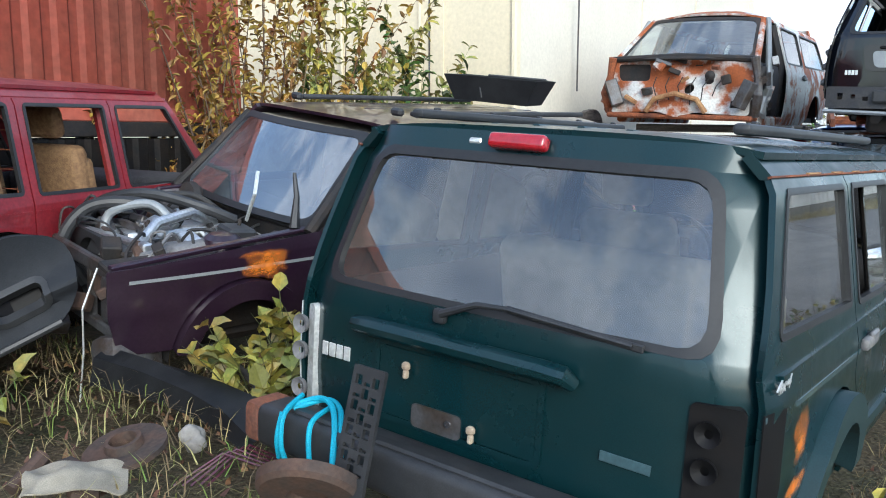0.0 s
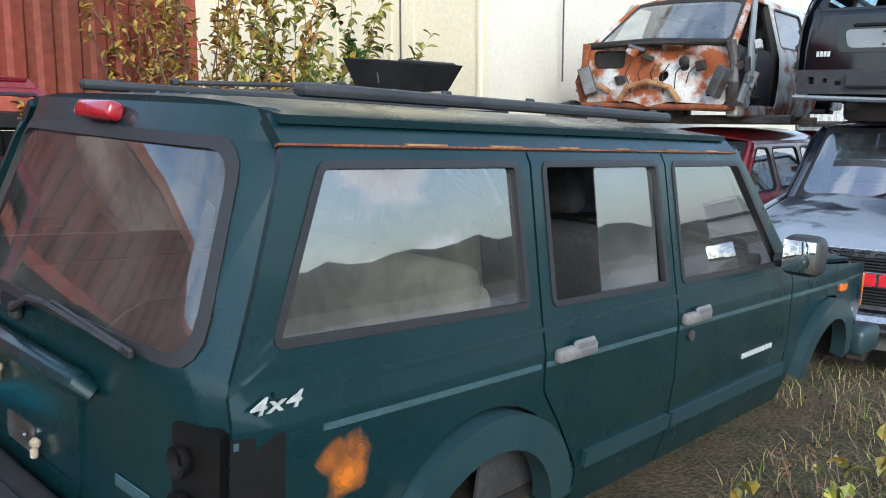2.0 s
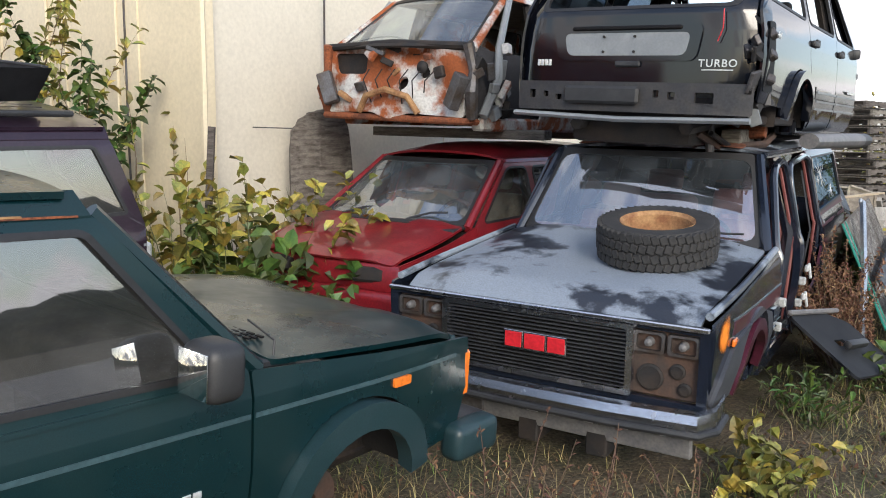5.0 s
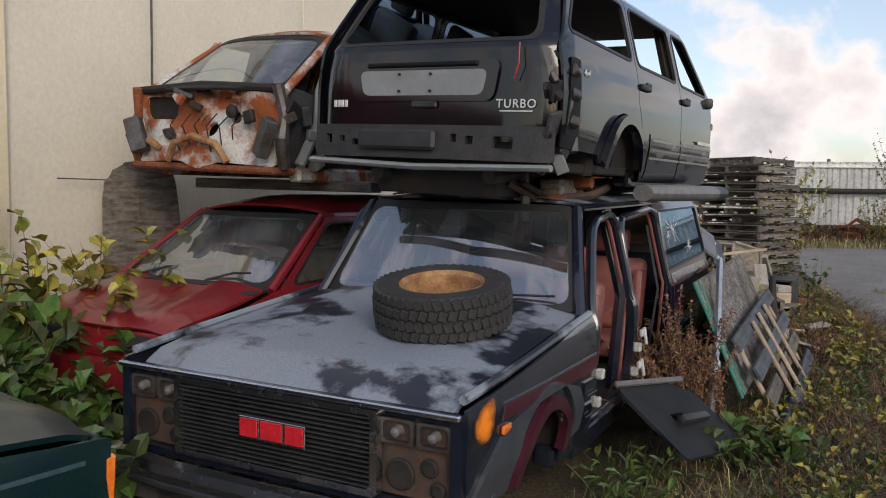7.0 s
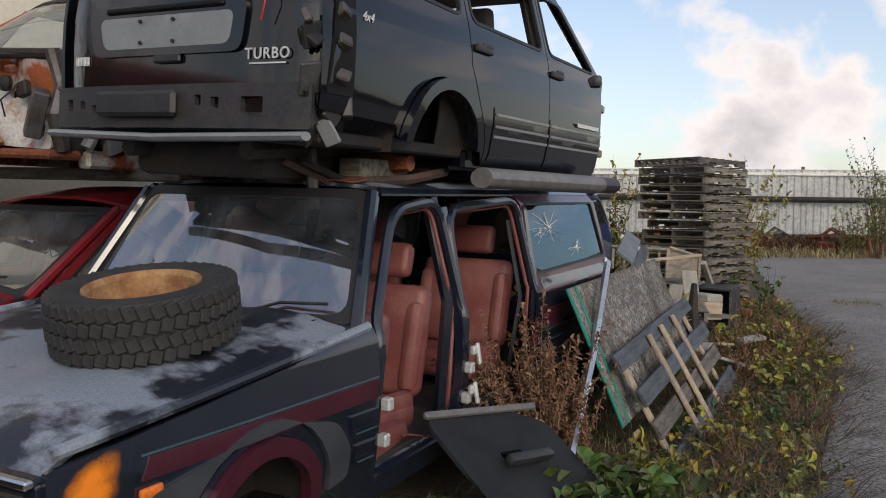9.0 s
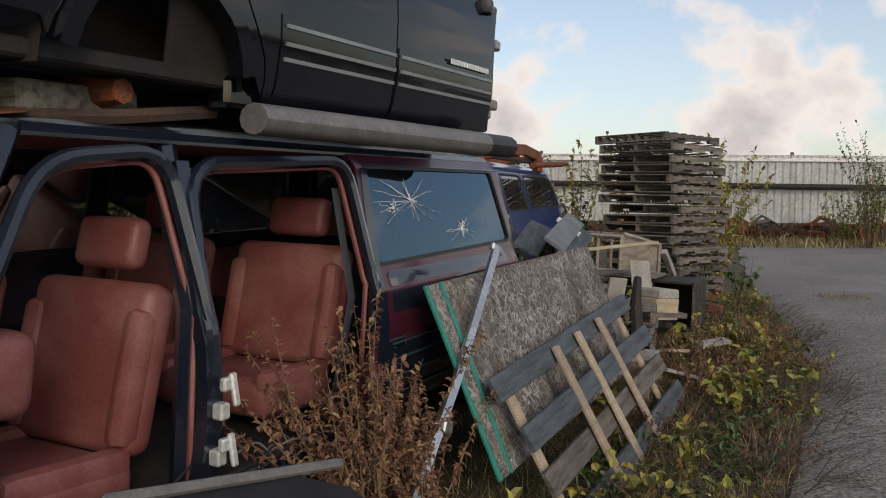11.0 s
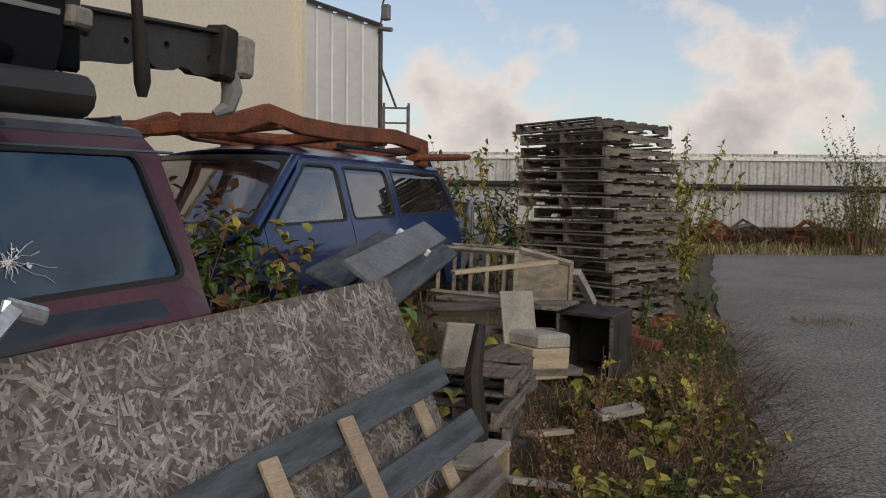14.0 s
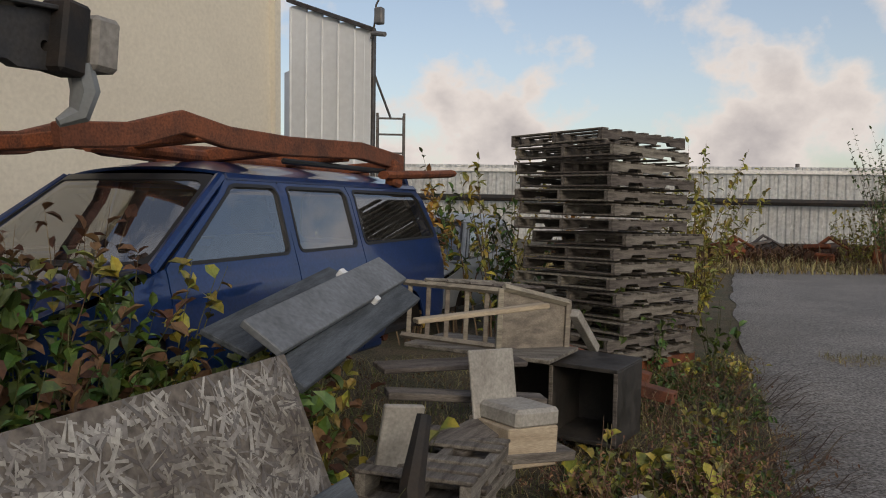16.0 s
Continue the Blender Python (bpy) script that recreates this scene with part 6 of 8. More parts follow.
# rear side window and stripes
part("window_band", side_patch(rounded([(-2.80, 0.80), (-1.24, 0.80), (-1.24, 1.0), (-2.76, 1.0)], 0.03), mw, -1, 0.004, frange(-2.8, -1.2, 6), [0.88, 0.95], 0.004), NAVY, gmc)
for z in (0.36, 0.44, 0.52, 0.58):
    part("moulding", side_patch(rect(-1.34 if z < 0.5 else -1.5, -1.15, z, z + 0.045), mw, -1, 0.01, [], [], 0.012), NAVY, gmc)
part("lower_panel", side_patch(rect(-1.36, -1.14, 0.26, 0.66), mw, -1, 0.004, [], [0.4, 0.5, 0.6], 0.004), NAVY, gmc)
part("door_shut", side_patch([(-1.20, 0.26), (-1.10, 0.26), (-1.10, 1.0), (-1.16, 1.50), (-1.215, 1.50), (-1.18, 1.0)], mw, -1, 0.006, [], frange(0.3, 1.48, 8), 0.02), NAVY, gmc, "black door shut with a worn edge")
part("door_striker", lathe([(0.0, 0.02), (0.02, 0.02), (0.026, 0.0), (0.0, 0.0)], 12, close=False), STEEL, gmc, m=pose(-(mw(-1.13, 0.5) + 0.03), -1.14, 0.5, 0, -90))
for z in (0.30, 0.40, 0.49, 0.57):
    part("flank_panel", side_patch(rect(-2.3, -1.38, z, z + 0.075), mw, -1, 0.008, frange(-2.3, -1.4, 4), [], 0.01), NAVY, gmc)
    part("flank_stripe", side_patch(rect(-2.3, -1.22, z + 0.075, z + 0.083), mw, -1, 0.014, frange(-2.3, -1.2, 4), [], 0.005), STRIPE_OR_GLINT, gmc)
part("plaque", side_patch(rect(-1.31, -1.24, 0.93, 0.965), mw, -1, 0.008, [], [], 0.006), GREYP, gmc, "small grey plaque with dark print")
part("roof_side_trim", side_patch(rect(-2.95, -1.2, 1.515, 1.522), mw, -1, 0.006, frange(-2.9, -1.2, 5), [], 0.006), STRIPE_OR_GLINT, gmc)
part("pinstripe", side_patch(rect(-1.36, -1.14, 0.665, 0.672), mw, -1, 0.005, [], [], 0.003), STRIPE_OR_GLINT, gmc)
qw = rounded([(-2.88, 1.065), (-1.175, 1.04), (-1.185, 1.505), (-2.76, 1.505)], 0.045)
pane = part("cracked_pane", side_patch(shrink(qw, 0.004), mw, -1, -0.01, frange(-2.7, -1.2, 4), frange(1.05, 1.5, 3), 0.0), GLASS_DARK, gmc, "dark tinted side window with blue sky sheen in its colour and star cracks")
pane.visible_shadow = False
random.seed(11)
cracks = bmesh.new()
for cy, cz2, n2, rr in ((-1.62, 1.34, 26, 0.26), (-2.2, 1.17, 22, 0.16), (-1.42, 1.30, 10, 0.1)):
    for i in range(n2):
        a = rnd(0, 6.28)
        L3 = rr * rnd(0.25, 1.0) * (1.5 if abs(math.cos(a)) > 0.7 else 0.8)
        pts = []
        for t in frange(0, 1, 4):
            y, z = cy + math.cos(a) * L3 * t + rnd(-0.008, 0.008), cz2 + math.sin(a) * L3 * 0.6 * t + rnd(-0.006, 0.006)
            z = min(1.46, max(1.05, z))
            pts.append((-(mw(y, z) - 0.004), y, z))
        tube(pts, 0.0011, 3, cracks, False)
    for i in range(14):
        a, d = rnd(0, 6.28), rnd(0.005, 0.05)
        y, z = cy + math.cos(a) * d * 1.5, cz2 + math.sin(a) * d
        box((0.001, rnd(0.004, 0.016), rnd(0.003, 0.01)), (-(mw(y, z) - 0.004), y, z), (rnd(0, 90), 0, 0), 0, cracks)
part("crack", cracks, SHEET, gmc, "white star-shaped cracks in the glass", smooth=0)

# spare wheel on the bonnet
tyre_m = GM_POSE @ pose(-0.38, 1.70, 0.985, -9, -1, 0)
spare = thing("spare_wheel", tyre_m, "worn mud-terrain tyre on a rusty steel rim on a bonnet", "wheel")
R, Wd = 0.36, 0.235
part("tyre", lathe([(0.215, 0.02), (0.25, 0.0), (0.33, 0.005), (0.350, 0.03), (0.353, Wd / 2), (0.350, Wd - 0.03), (0.33, Wd - 0.005), (0.25, Wd), (0.215, Wd - 0.02)], 56), RUBBER, spare)
lug = mesh_of("tread_block", box((0.032, 0.044, 0.05), bevel=0.004), RUBBER)
N = 46
for i in range(N):
    for j, z in enumerate((0.035, 0.088, 0.147, 0.2)):
        ob = new("tread_block", lug)
        ob.parent = spare
        a = 360 / N * (i + 0.5 * (j % 2))
        ob.matrix_basis = pose(0, 0, 0, 0, 0, a) @ pose(0.351 - 0.006 * (j in (0, 3)), 0, z, 18 * (1 if j % 2 else -1), 0, 0)
part("rim", lathe([(0.05, 0.10), (0.12, 0.115), (0.17, 0.08), (0.195, 0.08), (0.205, Wd - 0.03), (0.225, Wd - 0.008), (0.228, Wd - 0.02), (0.212, Wd - 0.05), (0.2, 0.06), (0.05, 0.08)], 40), TAN_RUST, spare, "rust-covered steel rim")

# black shell on top of it
ZP = {**ZJ, "yr": -2.27, "skip": ("tailgate_glass", "R_quarter_glass", "R_rear_door_glass", "R_front_door_glass", "L_front_door_glass", "windscreen", "fender", "R_fender", "L_fender", "hood", "front_clip"), "short": 0.9, "seats": BLACKSEAT, "mats": {"flare": BLACKP, "lining": DARK, "headliner": DARK, "L_quarter_glass": GLASS_DARK, "L_rear_door_glass": GLASS_DARK}, "handle": PLASTIC}
ZJ_TURN = pose(0.05, -2.27, 0, 0, 0, -4.3) @ pose(-0.05, 2.27, 0)
ZJ_POSE = pose(5.449, 9.496, 1.42, 0.5, 2.5, heading(29.5)) @ ZJ_TURN
zj, zw = car("black_suv", ZJ_POSE, "black off-roader shell with broken windows on another wreck's roof", ZP, BLACKP)
rec = sheet(rounded([(-0.52, 0.80), (0.46, 0.80), (0.50, 1.04), (-0.56, 1.04)], 0.06), lambda u, v: Vector((u, -2.285, v)), [rounded([(-0.45, 0.835), (0.39, 0.835), (0.42, 0.985), (-0.48, 0.985)], 0.05)], [], [], 0.03, (0, -1, 0))
part("plate_surround", rec, BLACKP, zj)
part("plate_field", box((0.9, 0.01, 0.17), (-0.03, -2.278, 0.91), None, 0.004), SILVER, zj, "dull silver plate recess")
# the slot's inner shade is painted on as a near-black block
part("pull_slot", box((0.78, 0.03, 0.03), (-0.03, -2.285, 1.015), None, 0.01), RECESS_SHADE, zj)
part("latch", box((0.18, 0.02, 0.04), (0.0, -2.285, 0.78), None, 0.01), PLASTIC, zj)
for x in (-0.18, 0.04):
    for z in (0.86, 0.96):
        part("bolt", lathe([(0.0, 0), (0.009, 0), (0.009, 0.01), (0.0, 0.01)], 8, close=False), DARK, zj, m=pose(x, -2.287, z, 90))
words("TURBO", 0.068, WHITE_LETTER, zj, pose(0.60, gate_y(ZP, 0.60, 0.785, 0.008), 0.785, 90, 0, 3), space=1.15)
part("badge_line", box((0.2, 0.004, 0.008), bevel=0.001), WHITE_LETTER, zj, m=pose(0.60, gate_y(ZP, 0.60, 0.745, 0.006), 0.745, 0, 0, 3))
bars_badge("badge", zj, pose(-0.64, gate_y(ZP, -0.64, 0.79, 0.006), 0.79, 90, 0, -3), (0.022, 0.024, 0.024, 0.024), WHITE_LETTER, 0.045, 0.006)
words("4x4", 0.06, WHITE_LETTER, zj, pose(zw(-1.92, 0.99) + 0.004, -1.92, 0.99, 90, 0, 90), shear=0.25)
# bare rear beam and body seam
b = sheet(rounded(rect(-0.84, 0.84, 0.46, 0.66), 0.02), lambda u, v: Vector((u, -2.30 + 0.1 * abs(u) ** 4, v)), [rounded(rect(x, x + w, z, z + h), 0.008) for x, w, z, h in ((-0.74, 0.05, 0.54, 0.06), (-0.62, 0.04, 0.55, 0.04), (-0.52, 0.05, 0.53, 0.04), (0.2, 0.04, 0.56, 0.05), (0.30, 0.05, 0.55, 0.05), (0.48, 0.12, 0.53, 0.07))], frange(-0.8, 0.8, 10), [0.56], 0.03, (0, -1, 0))
part("rear_beam", b, DARK_STEEL, zj, "bare dark steel bumper beam")
part("beam_pad", box((0.55, 0.04, 0.12), (-0.16, -2.33, 0.57), None, 0.02), PLASTIC, zj)
part("lower_flange", tube([(-0.84, -2.28, 0.43), (0, -2.36, 0.41), (0.84, -2.28, 0.43)], 0.04, 8, flat=0.5), SILVER, zj)
for k in (-1, 1):
    # near-black patch paints the shade inside the missing tail lamp
    b = side_patch(rounded([(-2.20, 0.62), (-2.02, 0.62), (-2.0, 1.06), (-2.14, 1.06)], 0.02), zw, k, 0.003, [], [0.75, 0.9], 0.006)
    op = part("tail_lamp_opening", b, RECESS_SHADE, zj, "empty tail lamp opening with painted-in shade and torn metal")
    for z in (0.7, 0.85, 0.98):
        part("bracket", box((0.05, 0.07, 0.06), (k * (zw(-2.1, z) + 0.0), -2.1, z), (20, 30, z * 200), 0.008), STEEL, op)
    for z in (0.54, 0.60, 0.67):
        for y0, y1 in ((-0.60, 0.19), (0.24, 1.23)):
            if y1 - y0 > 0.1:
                part("cladding_stripe", side_patch(rect(y0, y1, z, z + 0.016), zw, k, 0.016, frange(y0, y1, 4), [], 0.014), SILVER, zj)
    for y0, y1 in ((-0.62, 0.195), (0.225, 1.245)):
        part("door_cladding", side_patch(rect(y0, y1, 0.40, 0.72), zw, k, 0.006, frange(y0, y1, 4), [0.45, 0.62], 0.012), BLACKP, zj)
bars_badge("model_badge", zj, pose(zw(0.93, 0.73) + 0.02, 0.93, 0.725, 90, 0, 90), (0.03,) * 5 + (0.012,) + (0.03,) * 7, WHITE_LETTER, 0.03, 0.006)
random.seed(41)
for i in range(22):
    x, y, z = rnd(0.72, 0.87), rnd(-2.28, -2.0), rnd(0.42, 1.08)
    part("torn_flange", box((rnd(0.02, 0.09), rnd(0.02, 0.12), rnd(0.03, 0.14)), (x, y, z), (rnd(-40, 40), rnd(-40, 40), rnd(-40, 40)), 0.006), (DARK_STEEL, STEEL, SILVER, DARK)[i % 4], zj)
for i in range(7):
    x, y = rnd(-0.6, 0.6), rnd(-2.1, -1.2)
    part("hanging_pipe", tube([(x, y, 0.34), (x + rnd(-0.1, 0.1), y + 0.3, 0.24), (x + rnd(-0.3, 0.3), y + 0.7, 0.27), (x + rnd(-0.3, 0.3), y + 1.2, 0.33)], rnd(0.015, 0.035), 6), (DARK, STEEL, BROWN)[i % 3], zj)
part("fuel_tank", box((0.9, 0.6, 0.2), (-0.05, -1.75, 0.34), None, 0.05, seg=2), DARK, zj)
part("red_wire", tube([(0.62, -2.3, 1.12), (0.63, -2.32, 1.0), (0.6, -2.31, 0.92)], 0.004, 5), RED_LETTER, zj)
part("rear_strut", tube([(0.42, -1.75, 0.5), (0.45, -1.72, 0.1)], [0.035, 0.03], 8), STEEL, zj)
part("roof_rib", tube([(-0.5, -1.7, 1.665), (-0.5, 0.2, 1.68)], 0.02, 6), PLASTIC, zj)
# chassis leg, crash can and damper that stick out where the front was cut away
FRONT = ZJ_TURN.inverted()
scallop = [(1.75, 0.50), (2.05, 0.55), (2.22, 0.56), (2.26, 0.585), (2.34, 0.59), (2.38, 0.565), (2.50, 0.57), (2.54, 0.595), (2.60, 0.59), (2.64, 0.57), (2.86, 0.575), (2.88, 0.80), (2.70, 0.80), (2.66, 0.775), (1.75, 0.735)]
leg = sheet(scallop, lambda u, v: Vector((0.33, u, v)), [arch(2.2, 0.66, 0.016, 0, 330, 8), arch(2.45, 0.68, 0.02, 0, 330, 8), arch(2.75, 0.66, 0.02, 0, 330, 8)], [], [], 0.06, (1, 0, 0))
leg_part = part("chassis_leg", leg, DARK_STEEL, zj, "dark pressed steel chassis leg", FRONT)
part("leg_flange", box((0.11, 1.1, 0.018), (0.31, 2.32, 0.775), (3.2, 0, 0), 0.004), DARK_STEEL, leg_part)
part("leg_bracket", box((0.13, 0.13, 0.27), (0.33, 2.83, 0.70), (-6, 0, 6), 0.015), DARK, leg_part)
part("crash_can", box((0.13, 0.13, 0.21), (0.33, 2.98, 0.70), (-3, 0, 0), 0.02), CONCRETE, zj, "dusty grey crash can", FRONT)
part("tow_hook", tube([(0.33, 2.90, 0.62), (0.33, 2.93, 0.52), (0.31, 2.92, 0.43), (0.28, 2.85, 0.39)], [0.05, 0.055, 0.045, 0.02], 8), SILVER, zj, "", FRONT)
part("shock_absorber", tube([(0.55, 2.02, 1.0), (0.55, 2.05, 0.70), (0.55, 2.06, 0.68), (0.55, 2.08, 0.46), (0.55, 2.08, 0.40)], [0.024, 0.024, 0.034, 0.036, 0.02], 12), DARK, zj, "", FRONT)
random.seed(43)
for i in range(26):
    x, z = rnd(-0.7, 0.75), rnd(0.42, 1.08)
    part("torn_flange", box((rnd(0.03, 0.14), rnd(0.02, 0.2), rnd(0.03, 0.13)), (x, 1.30 + rnd(-0.02, 0.16), z), (rnd(-40, 40), rnd(-40, 40), rnd(-40, 40)), 0.008), (DARK, DARK_STEEL, STEEL, RECESS_SHADE)[i % 4], zj)
for k in (-1, 1):
    part("hinge_pillar", box((0.07, 0.1, 0.74), (k * 0.80, 1.30, 0.76), (2, k * 3, 0), 0.012), BLACKP, zj)
    for z in (0.55, 0.9):
        part("door_hinge", box((0.05, 0.09, 0.06), (k * 0.86, 1.31, z), (0, 0, k * 12), 0.01), (CONCRETE, SILVER)[z > 0.6], zj)
part("bulkhead", sheet(rounded(rect(-0.76, 0.76, 0.40, 1.14), 0.05), lambda u, v: Vector((u, 1.30 + 0.04 * math.sin(u * 8) * math.sin(v * 9), v)), [arch(0.3, 0.8, 0.07, 0, 330, 10), arch(-0.25, 0.7, 0.05, 0, 330, 10)], frange(-0.7, 0.7, 10), frange(0.45, 1.1, 6), 0.02, (0, 1, 0)), DARK, zj)
for i in range(9):
    p0 = Vector((rnd(-0.6, 0.7), 1.32, rnd(0.5, 1.0)))
    part("wire", tube(smooth_path([p0, p0 + Vector((rnd(-0.1, 0.1), 0.12, -0.05)), p0 + Vector((rnd(-0.15, 0.15), 0.15, rnd(-0.4, -0.15)))], 4), 0.006, 5), DARK, zj)
part("wing_mirror_stub", box((0.08, 0.1, 0.09), (0.86, 1.17, 1.10), (0, 0, 20), 0.02, seg=2), PLASTIC, zj)
# sill tube that lies on the roof below
st = thing("sill_cover", ZJ_POSE @ pose(0.96, 0.05, 0.30, 0, 0, -3), "grey plastic sill cover lying along the wagon's roof edge", "sill cover")
part("shell", tube([(0, -0.85, 0), (0, 0, 0.0), (0, 0.86, 0.0)], [0.075, 0.08, 0.08], 12, flat=0.8), GREYP, st)
part("end_cap", tube([(0, 0.86, 0), (0, 1.15, 0.0)], 0.078, 12, flat=0.8), PLASTIC, st)
for i, (x, y) in enumerate(((-0.5, 0.2), (0.45, 0.2), (-0.45, -1.2), (0.45, -1.3))):
    solid("timber_block", box((0.14, 0.5, 0.1), bevel=0.008), OLDWOOD, "short grey timber block between two wrecks", "wood block", GM_POSE @ pose(x, y, 1.70, 0, 0, 5 * i), "blocks under the wrecks")

# blue wagon
BP = {**VAN, "yb": 0.15, "zb": 1.05, "zt": 1.50, "zr": 1.68, "seats": BLACKSEAT, "glass": GLASS_CLEAR, "mats": {"b_pillar": NAVY, "roof_edge": BLUE}, "round": 0.05, "no_handles": True}
blue, bw = car("blue_wagon", pose(7.10, 14.45, 0.14, 0, 0, heading(27, False)), "blue wagon overgrown with vines under a rusty frame", BP, BLUE)

# ---- pallets ----
board_cache = {}


def board(parent, size, at, material=OLDWOOD, rot=(0, 0, 0), name="slat"):
    key = tuple(round(s, 2) for s in size) + (material.name,)
    if key not in board_cache:
        board_cache[key] = mesh_of(name, box(size, bevel=0.004), material)
    ob = new(name, board_cache[key])
    ob.parent = parent
    ob.matrix_basis = pose(*at, *rot)
    return ob


def notched_mesh(L):
    """A pallet stringer with its two fork notches."""
    key = ("stringer", round(L, 2))
    if key not in board_cache:
        a, n = L / 2, 0.044
        out = [(-a, -n), (-a * 0.62, -n), (-a * 0.58, -0.008), (-a * 0.30, -0.008), (-a * 0.26, -n), (a * 0.26, -n), (a * 0.30, -0.008), (a * 0.58, -0.008), (a * 0.62, -n), (a, -n), (a, n), (-a, n)]
        board_cache[key] = mesh_of("stringer", sheet(out, lambda u, v: Vector((u, 0.022, v)), [], [], [], 0.045, (0, 1, 0)), OLDWOOD, 0)
    return board_cache[key]


def pallet(m, label, L=1.5, W=1.36, group="", missing=()):
    p = thing("pallet", m, label, "pallet", group)
    for y in (-W / 2 + 0.03, 0, W / 2 - 0.03):
        p_str = new("stringer", notched_mesh(L))
        p_str.parent = p
        p_str.matrix_basis = pose(0, y, 0.063)
    for i in range(7):
        if i not in missing:
            board(p, (0.095, W, 0.018), (-L / 2 + 0.05 + i * (L - 0.1) / 6, 0, 0.117))
    for i in range(4):
        board(p, (0.095, W, 0.018), (-L / 2 + 0.05 + i * (L - 0.1) / 3, 0, 0.010))
    return p


random.seed(3)
for i in range(16):
    drift = 0.10 * (i % 5 == 3) - 0.05 * (i % 4 == 1)
    pallet(pose(10.86 + rnd(-0.05, 0.05) - 0.010 * i + drift, 17.62 + rnd(-0.05, 0.05) + drift * 0.6, -0.05 + i * 0.1505, rnd(-0.7, 0.7), 0.8 + rnd(-0.6, 0.6), 37 + rnd(-3.5, 3.5)), "weathered grey wooden pallet in a tall stack", L=1.42, W=1.30, group="stacked pallets")
board(thing("base_timber", pose(10.86, 17.62, -0.12, 0, 0, 37), "charred timber under the pallet stack", "beam"), (1.6, 0.14, 0.12), (0, -0.5, 0), RUST, name="beam")
board(thing("base_timber", pose(10.86, 17.62, -0.12, 0, 0, 37), "charred timber under the pallet stack", "beam"), (1.6, 0.14, 0.12), (0, 0.5, 0), OLDWOOD, name="beam")

# chipboard sheet, pallet and pole that lean on the wagon
OSB = mat("chipboard_flakes", (0.13, 0.115, 0.10), 0.9, 0.0, (0.12, 0.105, 0.09), 5, fine=28, bump=0.004, stretch=(1, 1, 1), fine_amount=0.3)
FLAKE = mat("wood_flake", (0.27, 0.26, 0.245), 0.8, 0.0, (0.12, 0.105, 0.09), 2.5, rand=0.55, island=True, fine=60, bump=0.001)
osb = thing("chipboard_sheet", GM_POSE @ pose(-1.33, -2.70, 0.49, 0, 0, -90) @ pose(0, 0, 0, -25, -0.5, 0), "weathered grey chipboard sheet with a teal edge leaning on a wagon", "board")
part("core", box((2.76, 0.014, 1.0), bevel=0.003), OSB, osb)
random.seed(8)
vs, fs = [], []
for i in range(5600):
    x, z = rnd(-1.36, 1.36), rnd(-0.48, 0.48)
    a = rnd(0, math.pi)
    L, w = rnd(0.025, 0.10), rnd(0.004, 0.02)
    ca, sa = math.cos(a), math.sin(a)
    k = len(vs)
    y = -0.0075 - rnd(0, 0.0025)
    for u, v in ((-L / 2, -w / 2), (L / 2, -w / 2 * rnd(0.3, 1)), (L / 2, w / 2 * rnd(0.3, 1)), (-L / 2, w / 2)):
        px, pz = x + u * ca - v * sa, z + u * sa + v * ca
        vs.append((max(-1.378, min(1.378, px)), y - 0.003 * rnd(0, 1), max(-0.498, min(0.498, pz))))
    fs.append((k, k + 1, k + 2, k + 3))
cloud("flake_layer", vs, fs, FLAKE, "", "", parent=osb)
part("teal_edge", box((0.03, 0.02, 1.0), (-1.375, -0.004, 0), None, 0.004), TEAL, osb, "teal painted edge strip")
part("teal_edge", box((0.03, 0.012, 1.0), (-1.24, -0.014, 0), (0, 1.5, 0), 0.003), TEAL, osb, "teal painted edge strip")
lp = thing("leaning_pallet", GM_POSE @ pose(-1.66, -2.72, 0.14, 0, 0, -90) @ pose(0, 0, 0, -32, -2.5, 0), "broken pallet with charred rails leaning on a chipboard sheet", "pallet")
for i, z in enumerate((0.40, 0.12, -0.12, -0.36)):
    board(lp, (2.6, 0.03, 0.13), (0.02 * i, -0.02 - 0.025 * (i % 2), z), BLUEWOOD if i != 2 else OLDWOOD, name="rail")
for i, x in enumerate((-1.15, -0.5, -0.08, 0.38, 1.0)):
    board(lp, (0.085, 0.022, 0.95), (x, 0.015 if i in (0, 4) else -0.06, -0.05), NEWWOOD, (0, 6, 0))
pole = thing("metal_pole", GM_POSE @ pose(0, 0, 0), "bare aluminium angle strip leaning on a wagon", "metal strip")
part("strip", tube([(-1.42, -0.50, -0.06), (-1.34, -1.24, 0.5), (-1.22, -1.985, 1.08)], 0.026, 4), ALU, pole)
part("hook", box((0.03, 0.14, 0.05), (-1.20, -2.03, 1.07), (20, 0, 0), 0.01), ALU, pole)
part("bracket", box((0.02, 0.09, 0.06), (-1.39, -1.05, 0.34), (20, 0, 0), 0.008), ALU, pole)

# fallen door panel and dry weeds at the doorway
dx = Vector((-0.22, -0.96, -0.14)).normalized()
dz = Vector((0.80, -0.1, 0.55))
dz = (dz - dx * dz.dot(dx)).normalized()
dp = thing("door_panel", GM_POSE @ pose(-1.36, 0.12, 0.22) @ Matrix((dx, dz.cross(dx), dz)).transposed().to_4x4(), "dark moulded door panel lying in the weeds", "door panel")
part("panel", sheet(rounded([(-0.5, -0.3), (0.5, -0.3), (0.5, 0.2), (0.2, 0.34), (-0.5, 0.3)], 0.06), lambda u, v: Vector((u, 0.03 * math.cos(u * 3) * math.cos(v * 4), v)), [rounded(rect(-0.1, 0.1, 0.0, 0.06), 0.02)], frange(-0.5, 0.5, 6), frange(-0.3, 0.3, 4), 0.02, (0, -1, 0)), COVER, dp)
